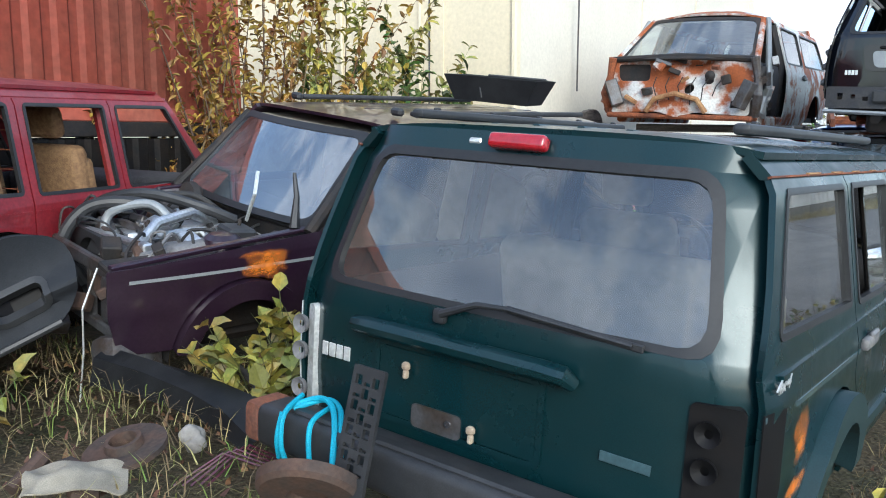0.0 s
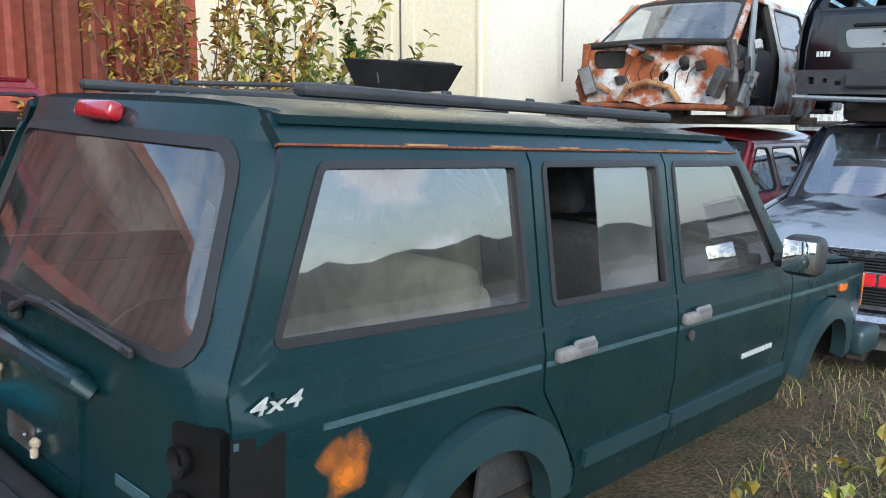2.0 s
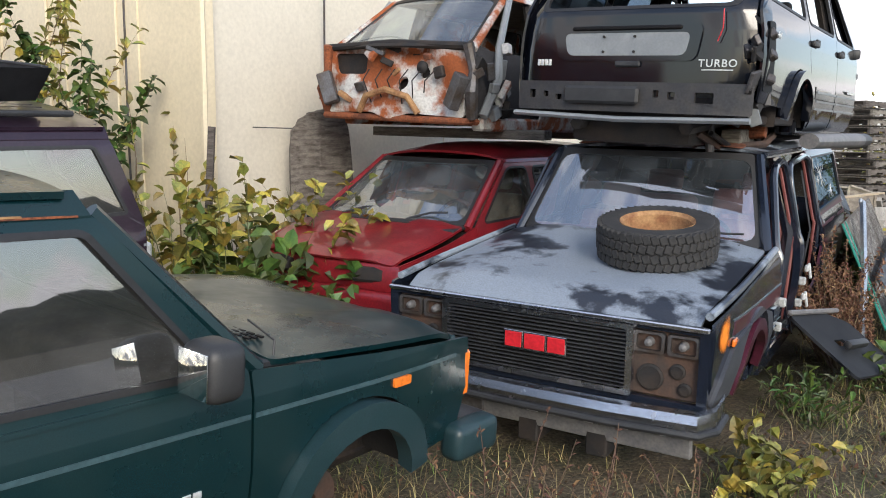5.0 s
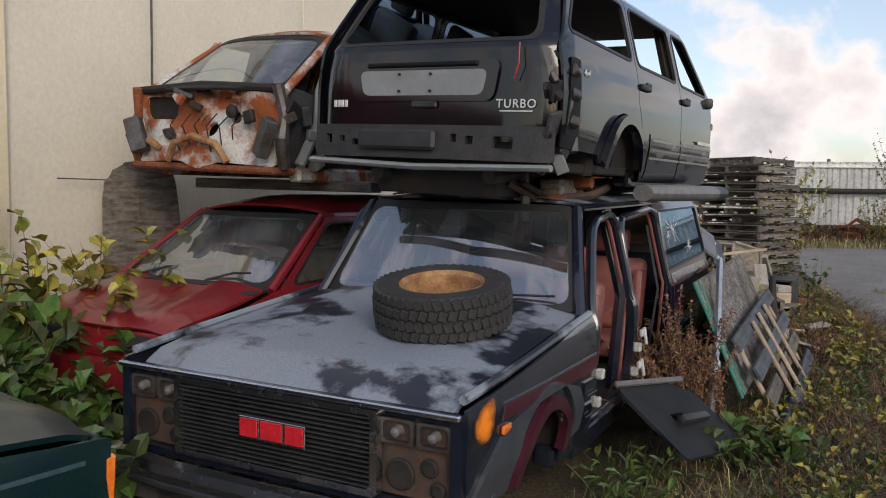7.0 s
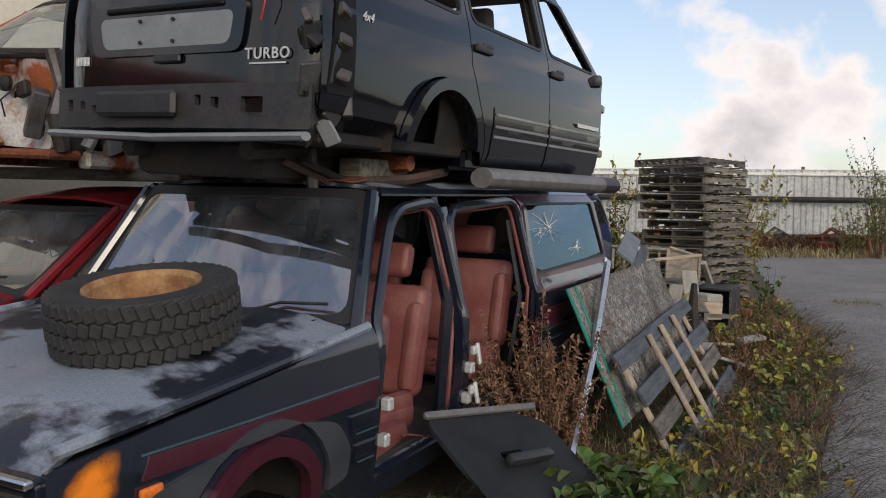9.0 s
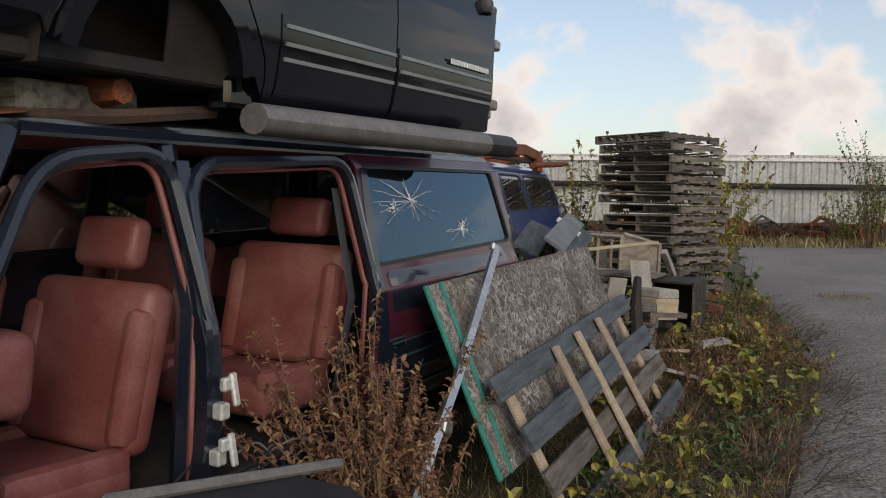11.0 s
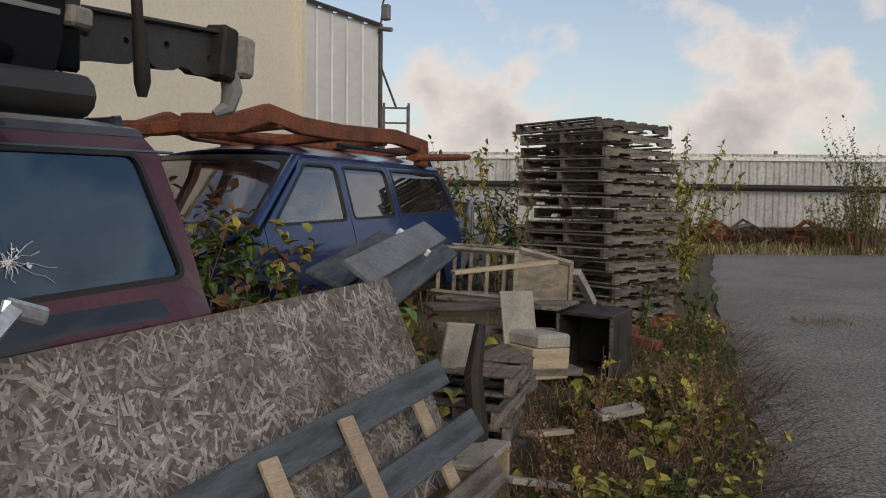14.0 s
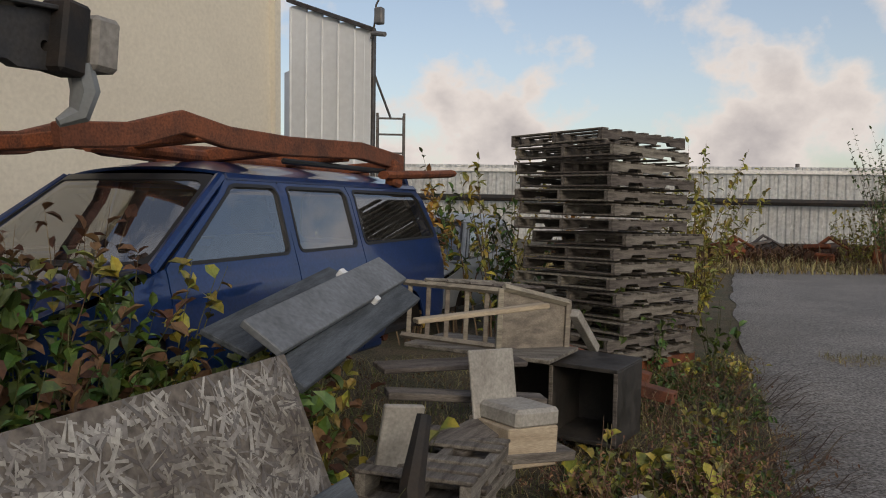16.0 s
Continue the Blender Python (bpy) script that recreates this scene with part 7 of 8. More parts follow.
part("edge_strip", box((1.0, 0.04, 0.04), (0, -0.01, 0.32), None, 0.012), GREYP, dp)
part("armrest", box((0.4, 0.06, 0.06), (0, -0.04, -0.05), None, 0.02, seg=2), PLASTIC, dp)

# ---- junk pile between the wagon and the pallets ----
def gz(x, y):
    return hills(x, y)


def plank(size, p, rot, material=OLDWOOD, label="loose weathered grey plank in a scrap heap", name="plank", cat="plank"):
    return solid(name, box(size, bevel=0.005), material, label, cat, pose(*p, *rot), "planks in the heap")


GREYBOARD = mat("grey_painted_board", (0.17, 0.185, 0.20), 0.6, 0.1, (0.12, 0.13, 0.14), 4, fine=40, bump=0.001)
BLACKBOARD = mat("black_cabinet_board", (0.02, 0.019, 0.018), 0.4, 0.0, (0.045, 0.04, 0.035), 6, rough2=0.7)
WHITEBOARD = mat("pale_board", (0.33, 0.315, 0.28), 0.7, 0.0, (0.22, 0.205, 0.18), 5)
plank((1.55, 0.21, 0.035), (8.12, 12.65, 1.07), (36, -6.5, 70), GREYBOARD, "wide grey painted board with a hinge leaning on a heap")
plank((0.05, 0.265, 0.045), (8.21, 12.92, 1.10), (36, -6.5, 70), SHEET, "pale batten across a grey board", "batten", "batten")
plank((1.5, 0.17, 0.04), (8.22, 12.6, 0.93), (34, -8, 70), BLUEWOOD, "dark charred board leaning under a grey one")
plank((1.6, 0.25, 0.03), (7.88, 12.95, 1.0), (24, -6, 74), BLUEWOOD, "dark charred board leaning under a grey one")
plank((0.9, 0.09, 0.03), (8.95, 13.6, 0.88), (0, -4, 20), NEWWOOD, "pale bare batten laid across a scrap heap")
plank((1.0, 0.14, 0.03), (8.75, 13.3, 0.62), (10, 3, 30), OLDWOOD)
plank((0.9, 0.12, 0.04), (8.8, 13.0, 0.50), (4, 5, 12), OLDWOOD)
plank((0.8, 0.2, 0.03), (8.9, 12.7, 0.42), (12, -4, 50), OLDWOOD)
plank((0.7, 0.15, 0.05), (9.0, 12.6, 0.30), (5, 6, 30), OLDWOOD)
plank((0.9, 0.14, 0.12), (10.25, 15.75, 0.16), (0, 14, -28), RUST_ORANGE, "rust-brown timber lying beside a pallet stack")
plank((0.9, 0.14, 0.10), (10.4, 15.5, 0.03), (0, 8, -38), RUST_ORANGE, "rust-brown timber lying beside a pallet stack")
plank((0.32, 0.13, 0.04), (9.55, 12.6, 0.02), (5, -6, 15), WHITEBOARD, "pale offcut lying in the weeds")
plank((0.36, 0.12, 0.03), (8.95, 12.0, 0.06), (-8, 8, 40), NEWWOOD, "pale offcut lying in the weeds")
plank((0.4, 0.13, 0.03), (8.75, 11.35, 0.0), (-6, 16, 30), WHITEBOARD, "pale offcut lying in the weeds")

# slatted crate with a panel side
cr = thing("slatted_crate", pose(9.13, 14.6, 0.54, 0, 2, 4), "broken pale wooden crate with slatted front and panel side", "crate")
part("panel", sheet([(0, 0), (0.62, -0.06), (0.62, 0.30), (0.0, 0.42)], lambda u, v: Vector((0.02 + u * 0.85, -0.25 + u * 0.35, v)), [], [], [], 0.02, (0, -1, 0)), FADEDWOOD, cr)
part("panel_rail", tube([(0.02, -0.26, 0.43), (0.56, -0.04, 0.31)], 0.028, 4), FADEDWOOD, cr)
part("panel_post", box((0.04, 0.04, 0.44), (0.0, -0.25, 0.2), None, 0.004), FADEDWOOD, cr)
part("panel_post", box((0.04, 0.04, 0.38), (0.56, -0.04, 0.14), None, 0.004), FADEDWOOD, cr)
for i in range(5):
    part("slat", box((0.035, 0.02, 0.40), (-0.08 - 0.13 * i, -0.16 + 0.09 * i, 0.19), None, 0.004), FADEDWOOD, cr)
for z in (0.40, 0.0):
    part("rail", tube([(0.0, -0.25, z), (-0.65, 0.22, z)], 0.024, 4), FADEDWOOD, cr)
for i in range(4):
    part("top_slat", tube([(-0.05 - 0.15 * i, -0.2 + 0.1 * i, 0.43), (0.4 - 0.1 * i, 0.1 + 0.12 * i, 0.40)], 0.018, 4), OLDWOOD, cr)
part("bottom_board", box((1.1, 0.7, 0.03), (0.0, -0.05, -0.03), (0, 0, -33), 0.005), OLDWOOD, cr)
lg = plank((0.07, 0.5, 0.07), (9.86, 14.72, 0.60), (-40, 0, -38), WHITEBOARD, "white table leg lying on a cabinet", "table_leg", "table leg")

# black cabinet with two bays
cab = thing("black_cabinet", pose(9.66, 14.55, -0.10, 2, 1, -36), "low black cabinet with two open bays among scrap wood", "cabinet")
for z in (0.02, 0.54):
    part("shelf", box((1.02, 0.5, 0.03), (0, 0, z), None, 0.004), BLACKBOARD, cab)
for x in (-0.5, 0.02, 0.5):
    part("side_panel", box((0.025, 0.5, 0.52), (x, 0, 0.28), None, 0.004), BLACKBOARD, cab)
    part("edge_strip", box((0.03, 0.012, 0.5), (x, -0.255, 0.28), None, 0.003), OLDWOOD, cab)
part("back_panel", box((1.0, 0.012, 0.52), (0, 0.245, 0.28), None, 0.002), BLACKBOARD, cab)
# pale boxes and boards
bx = thing("open_box", pose(9.0, 12.72, 0.24, 0, 4, 30), "pale wooden box with its lid standing open", "box")
part("body", box((0.32, 0.34, 0.2), (0, 0, 0.1), None, 0.006), NEWWOOD, bx)
part("lid", box((0.34, 0.02, 0.36), (-0.02, 0.16, 0.36), (-12, 0, 10), 0.006), WHITEBOARD, bx)
part("tray", box((0.3, 0.3, 0.1), (0.02, -0.02, 0.24), (0, 0, 4), 0.02), WHITEBOARD, bx)
solid("pale_tile", box((0.18, 0.03, 0.3), bevel=0.006), WHITEBOARD, "pale upright board in a scrap heap", "board", pose(8.42, 12.0, 0.55, 8, 6, 20))
# low heap of broken pallets
for i in range(5):
    pallet(pose(8.5 + 0.03 * i, 12.15 + 0.03 * i, -0.22 + i * 0.13, 2 - i % 3, 3 - i % 2 * 5, 66 + 5 * (i % 3)), "broken grey pallet in a low heap", L=0.95, W=0.5, group="pallets in the low heap", missing=(1, 4) if i % 2 else (3,))
stool = thing("wood_frame", pose(8.42, 11.4, -0.22, 0, 0, 62), "small open timber frame at the foot of a heap", "wood frame")
for x in (-0.2, 0.2):
    part("side", box((0.03, 0.3, 0.36), (x, 0, 0.18), None, 0.005), NEWWOOD, stool)
for z in (0.02, 0.36):
    part("board", box((0.46, 0.3, 0.03), (0, 0, z), None, 0.005), WHITEBOARD, stool)
b = tube([(0, 0, 0), (0.02, 0.05, 0.3), (-0.03, 0.0, 0.6), (0.0, 0.08, 0.85)], [0.05, 0.06, 0.05, 0.03], 8)
solid("charred_log", b, DARK, "upright charred black log in a scrap heap", "log", pose(8.45, 11.5, -0.1, -6, 4, 0))

# rusty chassis frame on the blue wagon
rf = thing("chassis_frame", blue.matrix_basis @ pose(-0.15, -0.4, 1.63, 0, 2, 0), "rusty orange vehicle chassis frame lying on a blue wagon's roof", "chassis frame")


def rail(pts, w, h, name, material=RUST_ORANGE):
    """A box-section rail along pts."""
    bm = bmesh.new()
    rings = []
    for i, p in enumerate(pts):
        p = Vector(p)
        d = (Vector(pts[min(i + 1, len(pts) - 1)]) - Vector(pts[max(i - 1, 0)])).normalized()
        s = Vector((d.y, -d.x, 0)).normalized()
        u = s.cross(d)
        rings.append([bm.verts.new(p + s * a * w / 2 + u * c * h / 2) for a, c in ((-1, -1), (1, -1), (1, 1), (-1, 1))])
    for r0, r1 in zip(rings, rings[1:]):
        for k in range(4):
            bm.faces.new((r0[k], r0[(k + 1) % 4], r1[(k + 1) % 4], r1[k]))
    bm.faces.new(rings[0])
    bm.faces.new(rings[-1][::-1])
    bmesh.ops.recalc_face_normals(bm, faces=bm.faces)
    bmesh.ops.bevel(bm, geom=list(bm.edges), offset=0.008, segments=1, affect="EDGES")
    return part(name, bm, material, rf)


for k in (-1, 1):
    rail([(k * 0.38, 2.15, 0.06), (k * 0.40, 1.7, 0.10), (k * 0.44, 1.35, 0.20), (k * 0.48, 1.0, 0.14), (k * 0.5, 0.4, 0.13), (k * 0.5, -0.6, 0.17), (k * 0.46, -1.4, 0.12)], 0.07, 0.13, "side_rail")
for y, z, w in ((1.9, 0.08, 0.8), (1.2, 0.14, 0.95), (0.5, 0.1, 1.0), (-0.4, 0.12, 1.0), (-1.35, 0.1, 0.95)):
    rail([(-w / 2, y, z), (0, y + 0.05, z - 0.02), (w / 2, y, z)], 0.12, 0.08, "crossmember", RUST)
for k in (-1, 1):
    part("spring_hanger", box((0.1, 0.16, 0.22), (k * 0.5, -1.2, 0.02), (10, 0, 0), 0.02), RUST, rf)
part("lower_arm", tube([(-0.5, -1.0, 0.0), (-0.62, -1.7, 0.03), (-0.6, -2.2, 0.06)], 0.06, 8, flat=0.6), RUST, rf)
part("propeller_shaft", tube([(0.0, 1.6, 0.08), (0.05, -1.7, 0.05)], 0.045, 10), RUST, rf)
for k in (-1, 1):
    part("roof_bar", box((0.03, 1.7, 0.04), (k * 0.58, -0.9, 1.685), None, 0.012), PLASTIC, blue)

# ---- loose parts near the green wreck ----
b = bmesh.new()
pts = [(-1.60, 3.82), (-1.35, 3.72), (-1.05, 3.48), (-0.82, 3.22), (-0.66, 3.0)]
prev = None
for i, (x, y) in enumerate(pts):
    z = gz(x, y) + 0.01
    row = [b.verts.new((x + dx, y + dy, z + dz)) for dx, dy, dz in ((-0.07, -0.07, 0.0), (-0.05, -0.05, 0.13 - 0.02 * i), (0.0, 0.0, 0.17 - 0.025 * i), (0.06, 0.06, 0.10))]
    if prev:
        for k in range(3):
            b.faces.new((prev[k], prev[k + 1], row[k + 1], row[k]))
    prev = row
bmesh.ops.solidify(b, geom=list(b.faces), thickness=0.012)
solid("bumper_trim", b, PLASTIC, "long black plastic bumper trim lying in dead grass", "bumper")
x0, y0 = -0.42, 2.42
solid("brake_drum", lathe([(0.0, 0.02), (0.06, 0.025), (0.07, 0.0), (0.155, 0.0), (0.17, 0.015), (0.175, 0.05), (0.165, 0.05), (0.15, 0.02), (0.0, 0.04)], 40, close=False), BROWN, "rusty brake drum lying against the bumper", "brake drum", pose(x0, y0, gz(x0, y0) + 0.16, -48, 8, 0))
solid("brake_disc", lathe([(0.05, 0.0), (0.15, 0.0), (0.15, 0.02), (0.07, 0.02), (0.065, 0.05), (0.05, 0.05)], 36), BROWN, "rusty brake disc lying in dead grass", "brake disc", pose(-1.15, 2.85, gz(-1.15, 2.85) + 0.05, 12, -8, 0))
b = bmesh.new()
bmesh.ops.create_icosphere(b, subdivisions=3, radius=0.05)
for v in b.verts:
    v.co *= 1 + 0.6 * noise.noise(v.co * 22)
solid("stone", b, CONCRETE, "rough pale stone on the ground", "stone", pose(-0.97, 3.05, gz(-0.97, 3.05) + 0.02))
b = tube([(-1.42, 2.70, 0.46), (-1.3, 2.72, 0.49), (-1.15, 2.66, 0.46)], [0.035, 0.05, 0.035], 10)
tube([(-1.45, 2.62, 0.46), (-1.40, 2.75, 0.53)], 0.03, 8, b)
box((0.1, 0.08, 0.07), (-1.2, 2.6, 0.46), (10, 5, 30), 0.02, b, 2)
solid("axle_stub", b, BROWN, "rusty stub axle and bracket in dead grass", "axle part")
solid("rag", sheet(rounded(rect(-0.16, 0.16, -0.1, 0.1), 0.04), lambda u, v: Vector((u, v, 0.04 * noise.noise((u * 12, v * 12, 1)) + 0.05 * math.exp(-(u * u + v * v) * 60))), [], frange(-0.16, 0.16, 12), frange(-0.1, 0.1, 8), 0.006, (0, 0, 1)), BEIGE, "dirty tan rag lying over axle parts", "rag", pose(-1.22, 2.6, 0.50, 5, 5, 20))
solid("exhaust_pipe", tube([(-1.15, 3.95, 0.60), (-0.9, 3.75, 0.50), (-0.72, 3.5, 0.42), (-0.68, 3.3, 0.38)], 0.022, 8), STEEL, "thin rusty exhaust pipe poking from under a wreck", "pipe")
b = bmesh.new()
random.seed(21)
for i in range(5):
    tube([(-0.95 + 0.03 * i, 2.75, 0.42), (-0.8 + 0.02 * i, 2.85 + 0.02 * i, 0.5), (-0.62, 2.8 + 0.03 * i, 0.46), (-0.5 + 0.02 * i, 2.7, 0.36)], 0.005, 5, b)
solid("wire_loom", b, MAROON, "tangle of dark red wires on the ground", "wires")
for i, (x, y, s) in enumerate(((3.75, 5.2, 0.16), (3.95, 5.35, 0.12), (4.2, 5.05, 0.10))):
    b = bmesh.new()
    bmesh.ops.create_icosphere(b, subdivisions=3, radius=s)
    for v in b.verts:
        v.co = Vector((v.co.x * 1.3, v.co.y, v.co.z * 0.5)) * (1 + 0.3 * noise.noise(v.co * 9 + Vector((i, 0, 0))))
    solid("stone", b, CONCRETE, "flat pale stone in dead grass", "stone", pose(x, y, gz(x, y) + 0.04))
# tree stump board by the wall
stp = sheet(rounded([(-0.42, 0), (0.38, 0), (0.36, 1.3), (0.26, 2.05), (0.05, 2.2), (-0.3, 2.12), (-0.44, 1.9)], 0.12), lambda u, v: Vector((u, -0.16 * math.cos(u * 2.6) + 0.015 * noise.noise((u * 18, v * 1.5, 0)), v)), [], frange(-0.42, 0.38, 22), frange(0, 2.2, 6), 0.08, (0, -1, 0))
solid("slab_log", stp, OLDWOOD, "tall split grey log slab standing against the shed wall", "log", pose(1.78, 10.55, gz(1.78, 10.55), 0, 0, 45))
plank((0.06, 0.05, 1.9), (0.95, 9.2, 0.8), (0, 4, 0), OLDWOOD, "thin grey post standing by the shed wall", "post", "post")

# ---- far end of the yard ----
random.seed(31)
for i in range(9):
    x = 17.0 + i * 1.3 + rnd(-0.4, 0.4)
    b = box((rnd(0.8, 1.8), rnd(0.5, 1.0), rnd(0.3, 0.8)), (0, 0, 0.3), (rnd(-12, 12), rnd(-15, 15), rnd(0, 90)), 0.05)
    box((rnd(0.8, 1.6), 0.15, 0.15), (rnd(-0.4, 0.4), 0, 0.7), (rnd(-20, 20), rnd(-20, 20), rnd(0, 180)), 0.03, b)
    tube([(-0.5, 0.2, 0.4), (0.2, 0.1, 1.0), (0.8, -0.2, 0.6)], 0.06, 6, b)
    solid("scrap_part", b, (RUST, BROWN, RUST, STEEL)[i % 4], "rusty red-brown scrap part before the far fence", "scrap", pose(x, 36.2 + rnd(-0.8, 0.8) - 0.16 * (x - 17), -0.25), "scrap along the far fence")
for i, x in enumerate((24.0, 25.6)):
    b = tube([(-1.4, 0, 0.25), (1.4, 0, 0.25)], 0.28, 14)
    solid("black_pipe", b, PLASTIC, "large black plastic pipe lying before the far fence", "pipe", pose(x + 2, 34.3, -0.2 + 0.0 * i, 0, 0, -5 + 3 * i))
far_car, fw = car("pale_van", pose(9.1, 21.5, -0.2, 0, 0, heading(20, False)), "pale blue van half hidden by weeds far off", {**VAN, "seats": None}, SILVER)

# ---- plants ----
random.seed(77)


def put_plant(name, x, y, label, leaf_mat, stem_mat, **k):
    return plant(name, pose(x, y, gz(x, y) - 0.02, 0, 0, rnd(0, 360)), label, "plant" if name != "shrub" else "shrub", leaf_mat, stem_mat, **k)


W_YG = "weed with broad yellow-green leaves among the wrecks"
W_BR = "dead brown weed with dry seed stalks"
W_GR = "leafy green weed in dead grass"
# around the green wreck
for x, y, h in ((-0.92, 3.75, 0.40), (-0.78, 3.62, 0.34), (-0.70, 3.9, 0.46), (-1.9, 3.1, 0.25), (-2.1, 3.3, 0.4)):
    put_plant("weed", x, y, W_YG, LEAF_YELLOW, STALK_GREEN, stems=9, height=h, spread=0.22, leaf=(0.11, 0.085), per=8, droop=0.6)
for x, y, h in ((1.72, 2.55, 0.42), (1.9, 2.85, 0.36), (2.05, 3.0, 0.42), (2.35, 3.2, 0.3), (2.75, 3.75, 0.3), (3.1, 4.05, 0.3)):
    put_plant("weed", x, y, W_YG, LEAF_YELLOW, STALK_GREEN, stems=8, height=h, spread=0.2, leaf=(0.075, 0.055), per=7, droop=0.5)
for x, y, h in ((1.45, 2.25, 0.5), (3.35, 4.7, 0.75), (3.5, 4.5, 0.6), (3.3, 4.25, 0.55), (3.7, 4.9, 0.6), (3.9, 5.1, 0.4), (0.2, 1.75, 0.45), (4.3, 5.4, 0.4), (2.5, 3.45, 0.4)):
    put_plant("dead_weed", x, y, W_BR, LEAF_BROWN, STALK, stems=7, height=h, spread=0.3, leaf=(0.03, 0.014), per=12, droop=0.5, lift=0.4)
# vines between the plum wreck, the shed and the red van
for x, y, h, n in ((1.15, 8.2, 1.5, 16), (1.5, 8.0, 1.35, 16), (1.75, 8.5, 1.5, 16), (2.0, 8.2, 1.0, 14), (1.3, 8.8, 1.7, 14), (2.25, 9.0, 1.6, 12), (1.35, 7.4, 0.9, 14), (1.75, 7.5, 0.9, 14), (2.15, 7.55, 0.75, 14), (2.5, 7.3, 0.7, 12), (2.8, 7.1, 0.65, 12), (1.9, 7.1, 0.6, 12)):
    put_plant("vine", x, y, "tangle of vines with broad green and yellowing leaves", LEAF_GREEN if h < 1.45 else LEAF_YELLOW, STALK_GREEN, stems=n, height=h, spread=0.45, leaf=(0.15, 0.11), per=20, droop=0.25, base=0.3)
# autumn bushes before the container and the shed
for x, y, h, mt, n, lf, sp in ((-1.95, 8.2, 4.2, LEAF_ORANGE, 16, (0.075, 0.035), 0.9), (-1.6, 8.6, 3.9, LEAF_ORANGE, 14, (0.075, 0.035), 0.8), (-1.25, 8.9, 3.4, LEAF_YELLOW, 10, (0.085, 0.035), 0.7), (-2.6, 8.0, 4.0, LEAF_ORANGE, 9, (0.07, 0.035), 0.9), (-0.75, 8.9, 3.3, LEAF_YELLOW, 8, (0.10, 0.04), 0.55), (-0.45, 9.1, 2.6, LEAF_GREEN, 12, (0.10, 0.05), 0.6), (-0.3, 8.7, 2.1, LEAF_GREEN, 12, (0.10, 0.05), 0.6), (-1.0, 8.4, 2.3, LEAF_YELLOW, 14, (0.09, 0.045), 0.7)):
    put_plant("shrub", x, y, "tall thin autumn shrub with yellow and orange leaves", mt, STALK, stems=n, height=h, spread=sp, leaf=(lf[0] * 1.35, lf[1] * 1.5), per=85, droop=0.25, lift=0.25, base=0.4)
for x, y, h in ((0.35, 8.9, 3.2), (0.8, 9.1, 2.6)):
    put_plant("sapling", x, y, "single tall bare stalk with a few broad leaves", LEAF_YELLOW, STALK, stems=2, height=h, spread=0.3, leaf=(0.12, 0.07), per=14, droop=0.3, lift=0.3)
# by the navy wagon
gmp = lambda x, y: (GM_POSE @ Vector((x, y, 0))).xy
for lx, ly, h, mt, leaf in ((-1.25, 1.15, 0.42, LEAF_GREEN, (0.09, 0.03)), (-1.2, 0.85, 0.4, LEAF_GREEN, (0.09, 0.03)), (-1.3, 2.3, 0.35, LEAF_YELLOW, (0.09, 0.065)), (-1.2, 2.55, 0.3, LEAF_YELLOW, (0.09, 0.065)), (-1.75, -0.1, 0.34, LEAF_GREEN, (0.12, 0.09)), (-1.9, -0.35, 0.3, LEAF_GREEN, (0.12, 0.09)), (-1.8, -0.9, 0.3, LEAF_YELLOW, (0.08, 0.05))):
    x, y = gmp(lx, ly)
    put_plant("weed", x, y, W_GR, mt, STALK_GREEN, stems=10, height=h, spread=0.22, leaf=leaf, per=9, droop=0.7)
for lx, ly, h in ((-1.16, -0.78, 1.05), (-1.25, -0.62, 0.98), (-1.3, -0.95, 0.75), (-1.14, -0.95, 0.95), (-1.42, -0.75, 0.6)):
    x, y = gmp(lx, ly)
    plant("dead_weed", pose(x, y, gz(x, y), 0, 0, 0), "dense dead brown weed leaning in an open doorway", "plant", DEAD_RED, STALK, stems=20, height=h * 1.05, spread=0.36, leaf=(0.036, 0.018), per=80, droop=0.35, lift=0.25, lean=(-0.12, 0.1, 0))
# vines over the blue wagon's front
for i in range(40):
    x, y = 6.15 + rnd(0, 1.75), 11.5 + rnd(0, 1.5)
    put_plant("vine", x, y, "dense dark green vines over the front of a wreck", (LEAF_GREEN, LEAF_BROWN, LEAF_YELLOW, LEAF_GREEN, LEAF_GREEN)[i % 5], STALK_GREEN, stems=13, height=1.5 - 0.45 * (x > 7.1), spread=0.42, leaf=(0.10, 0.06), per=34, droop=0.4, base=0.3)
for i in range(12):
    x, y = 6.1 + rnd(0, 0.9), 12.2 + rnd(0, 1.0)
    put_plant("dead_vine", x, y, "dead brown vine with round seed heads", LEAF_BROWN, STALK, stems=8, height=1.75, spread=0.5, leaf=(0.08, 0.055), per=14, droop=0.6, lift=0.45)
for x, y, h in ((8.0, 11.2, 0.75), (8.1, 11.5, 0.85), (8.25, 11.9, 0.8), (7.95, 10.95, 0.6), (8.35, 12.3, 0.85)):
    put_plant("vine", x, y, "vine with round pale yellow leaves on a scrap heap", LEAF_YELLOW, STALK_GREEN, stems=6, height=h, spread=0.3, leaf=(0.095, 0.085), per=8, droop=0.8)
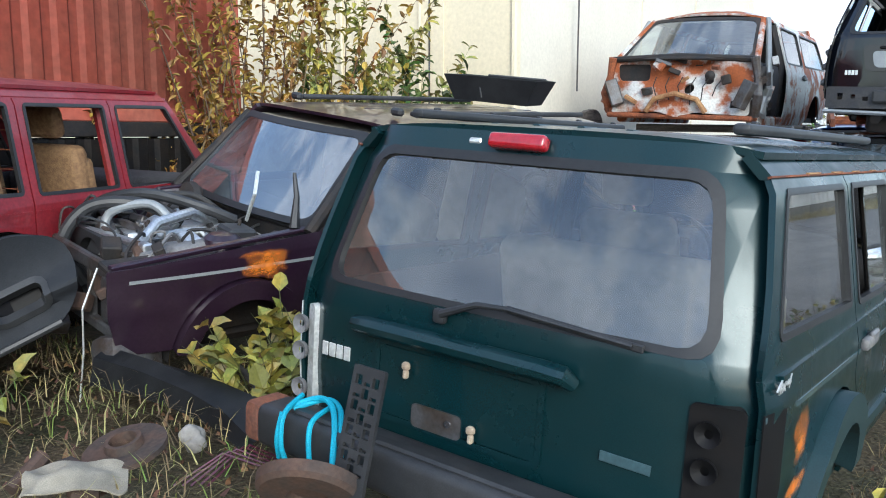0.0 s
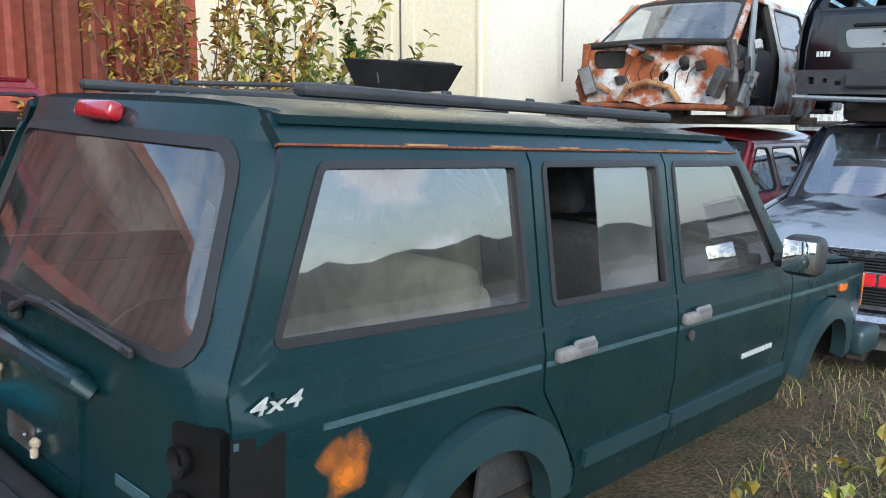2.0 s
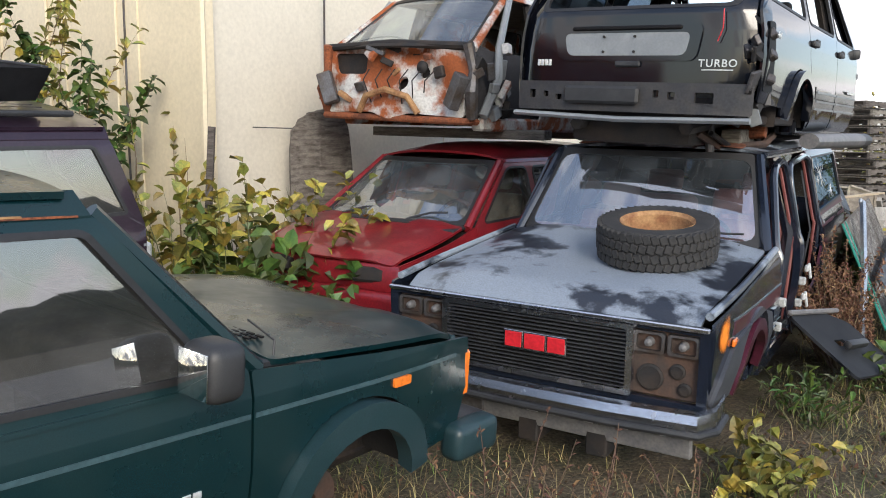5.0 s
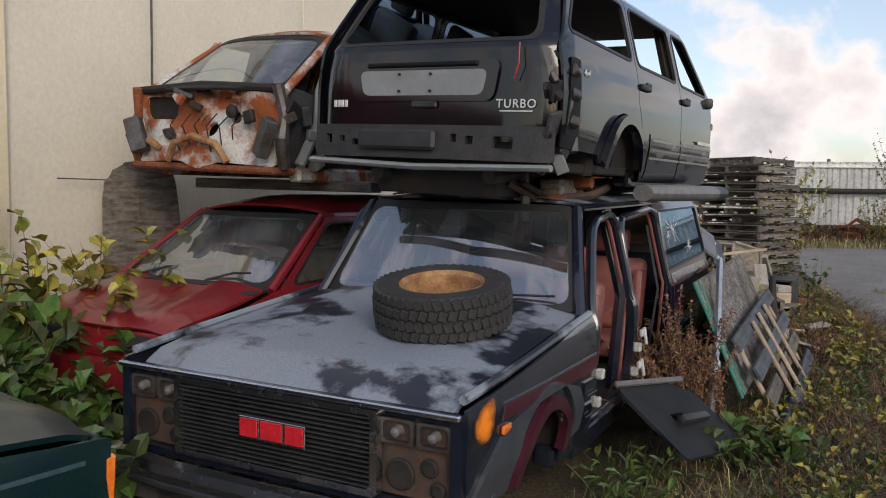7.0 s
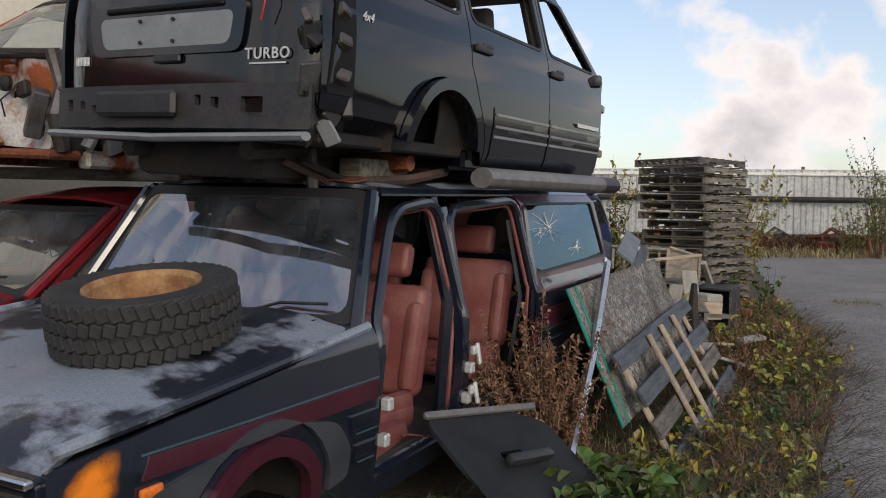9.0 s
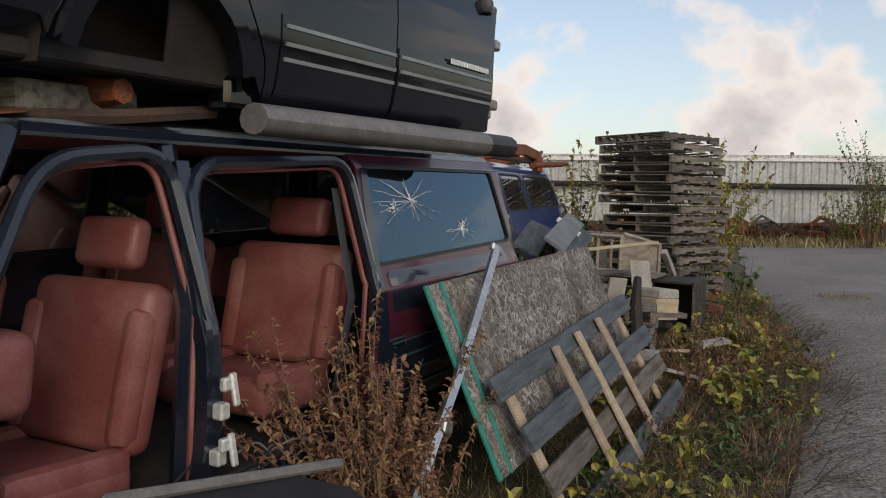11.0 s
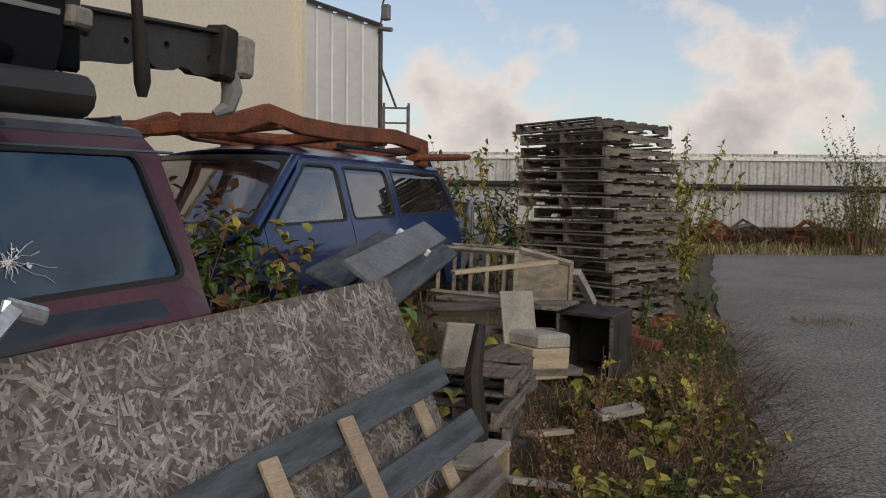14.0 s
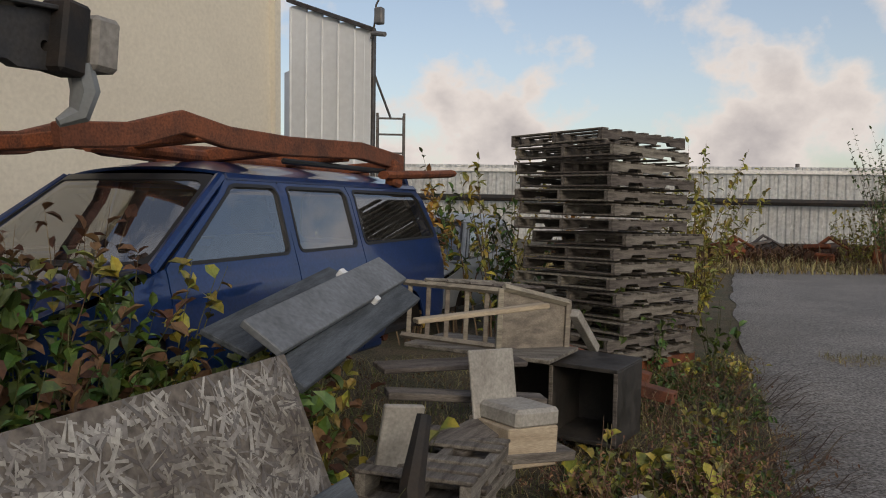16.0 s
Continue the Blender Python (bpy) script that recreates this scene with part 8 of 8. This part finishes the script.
# verge between the wrecks and the road
for i in range(260):
    y = rnd(6.0, 17.0)
    e = road_edge(y)
    x = e - abs(random.gauss(0, 0.75)) - 0.12
    if x < lerp_profile([(6, 5.6), (8, 6.5), (10.7, 8.0), (12.5, 9.1), (17, 10.6)], y):
        continue
    kind = random.random()
    if kind < 0.5:
        put_plant("dead_weed", x, y, "low dead brown weed on the road verge", LEAF_BROWN, STALK, stems=9, height=rnd(0.2, 0.45), spread=0.4, leaf=(0.03, 0.014), per=12, droop=0.9)
    elif kind < 0.86:
        put_plant("weed", x, y, "low green weed on the road verge", LEAF_GREEN, STALK_GREEN, stems=8, height=rnd(0.12, 0.3), spread=0.3, leaf=(0.06, 0.03), per=9, droop=0.9)
    else:
        put_plant("weed", x, y, "low yellow-leaved weed on the road verge", LEAF_YELLOW, STALK_GREEN, stems=7, height=rnd(0.2, 0.4), spread=0.25, leaf=(0.06, 0.05), per=7, droop=0.7)
for i in range(26):
    y = rnd(10.6, 13.6)
    x = lerp_profile([(10.6, 8.35), (12.0, 9.1), (13.6, 9.9)], y) + rnd(-0.15, 0.75)
    if i % 3:
        put_plant("dead_weed", x, y, "tall dry seeded weed before a scrap heap", DEAD_RED, STALK, stems=10, height=rnd(0.35, 0.6), spread=0.35, leaf=(0.03, 0.014), per=22, droop=0.5, lift=0.3)
    else:
        put_plant("weed", x, y, "weed with large round yellow leaves before a scrap heap", LEAF_YELLOW, STALK_GREEN, stems=6, height=rnd(0.3, 0.5), spread=0.3, leaf=(0.09, 0.08), per=8, droop=0.8)
# saplings and bushes further back
for x, y, h, mt, n, sp in ((9.3, 20.0, 2.6, LEAF_GREEN, 9, 0.6), (10.0, 21.0, 2.9, LEAF_YELLOW, 10, 0.7), (8.6, 19.0, 2.2, LEAF_ORANGE, 9, 0.6), (9.9, 19.2, 1.9, LEAF_GREEN, 9, 0.6), (12.9, 20.8, 2.5, LEAF_YELLOW, 24, 0.8), (13.3, 22.0, 2.9, LEAF_YELLOW, 24, 0.9), (12.4, 19.9, 1.5, LEAF_YELLOW, 14, 0.6), (11.2, 20.5, 3.0, LEAF_ORANGE, 7, 0.6), (22.8, 31.5, 4.3, LEAF_GREEN, 24, 1.3), (23.6, 32.2, 3.6, LEAF_YELLOW, 22, 1.3), (22.4, 32.6, 2.0, LEAF_YELLOW, 22, 1.1), (9.6, 17.6, 2.45, LEAF_YELLOW, 3, 0.3)):
    put_plant("shrub", x, y, "thin leafy sapling at the far end of the yard", mt, STALK, stems=n, height=h, spread=sp, leaf=(0.12, 0.06), per=34, droop=0.3, lift=0.2, base=0.25)
for x, y in ((10.2, 17.2), (10.5, 17.0), (11.2, 17.05), (11.9, 17.3)):
    put_plant("vine", x, y, "vine climbing the side of a pallet stack", LEAF_GREEN, STALK_GREEN, stems=7, height=rnd(0.5, 1.2), spread=0.25, leaf=(0.10, 0.07), per=8, droop=0.4)


def inside_car(x, y):
    for c, hw2, a, b2 in ((gmc, 0.98, -2.95, 2.7), (green, 0.86, -2.15, 2.05), (plum, 0.86, -2.1, 1.9), (redvan, 0.85, -2.2, 2.2)):
        p = c.matrix_basis.inverted() @ Vector((x, y, 0))
        if abs(p.x) < hw2 - 0.12 and a + 0.15 < p.y < b2 - 0.15:
            return True
    return False


def grass(name, n, region, length, width, material, label, flat=0.6, toward=None, test=None, least=0.25):
    """Many bent blades as one mesh."""
    vs, fs = [], []
    x0, x1, y0, y1 = region
    while n > 0:
        n -= 1
        x, y = rnd(x0, x1), rnd(y0, y1)
        if test and not test(x, y):
            continue
        z = gz(x, y) - 0.01
        L, w, a = rnd(*length), rnd(*width), rnd(0, 6.283)
        d = Vector((math.cos(a), math.sin(a), 0))
        if toward and random.random() < 0.6:
            d = (Vector(toward) + d * 0.5).normalized()
        s = Vector((-d.y, d.x, 0)) * w
        lie = rnd(least, 1.0) * flat
        p = Vector((x, y, z))
        m1 = p + d * L * 0.45 * lie + Vector((0, 0, L * 0.5 * (1.15 - lie)))
        tip = p + d * L * (0.35 + 0.65 * lie) + Vector((0, 0, L * 0.75 * (1.05 - lie) + 0.012))
        k = len(vs)
        vs.extend([tuple(p - s), tuple(p + s), tuple(m1 + s * 0.7), tuple(m1 - s * 0.7), tuple(tip)])
        fs.extend([(k, k + 1, k + 2, k + 3), (k + 3, k + 2, k + 4)])
    return cloud(name, vs, fs, material, label, "grass")


def verge(x, y):
    return x < road_edge(y) - 0.02 + 0.25 * noise.noise((x * 2, y * 2, 9)) and not inside_car(x, y)


clump = lambda x, y, k: noise.noise((x * 1.3, y * 1.3, k)) > 0.05
grass("dead_grass", 85000, (-4, 12.5, 1.0, 18), (0.08, 0.28), (0.0015, 0.0035), GRASS, "dry straw-coloured grass over the yard", 0.9, test=verge)
grass("green_grass", 45000, (-4, 12.5, 1.0, 18), (0.05, 0.18), (0.0015, 0.0035), GRASS_GREEN, "patches of short green grass", 0.6, test=lambda x, y: verge(x, y) and clump(x, y, 4))
grass("leaf_litter", 50000, (-4, 12.5, 1.0, 18), (0.02, 0.06), (0.006, 0.014), LEAF_BROWN, "brown leaf litter over the yard", 1.0, test=verge)
grass("verge_grass", 42000, (5.5, 13, 5.5, 18), (0.08, 0.3), (0.0015, 0.0035), GRASS, "matted dry grass along the road verge", 0.95, test=lambda x, y: -1.5 < x - road_edge(y) < 0.06 + 0.3 * noise.noise((x * 3, y * 3, 2)) and not inside_car(x, y))
grass("verge_stalks", 15000, (5.5, 13, 5.5, 18), (0.1, 0.32), (0.002, 0.004), DARK_STALK, "dark dead stalks along the road verge", 0.95, least=0.5, test=lambda x, y: -1.4 < x - road_edge(y) < 0.0 and not inside_car(x, y))
grass("verge_green", 40000, (5.5, 13, 5.5, 18), (0.06, 0.2), (0.002, 0.004), GRASS_GREEN, "green grass in the road verge", 0.6, test=lambda x, y: -1.3 < x - road_edge(y) < -0.1 and clump(x, y, 7) and not inside_car(x, y))
grass("fallen_stalks", 9000, (6, 13, 6.5, 17), (0.3, 1.1), (0.003, 0.007), DARK_STALK, "dead stalks fallen from the verge onto the road", 1.0, (0.9, 0.1, 0), least=0.8, test=lambda x, y: -0.9 < x - road_edge(y) < 0.25)
grass("road_tuft", 700, (13.5, 14.3, 17.4, 18.1), (0.05, 0.2), (0.002, 0.005), GRASS, "tuft of dry grass growing through the road", 0.9)
grass("far_grass", 16000, (8, 40, 31.0, 38.5), (0.2, 0.8), (0.01, 0.025), GRASS, "tall dry grass before the far fence", 0.7)
grass("far_weeds", 9000, (14, 32, 34.0, 38.5), (0.5, 1.3), (0.02, 0.04), LEAF_BROWN, "tall brown weeds before the far fence", 0.5)
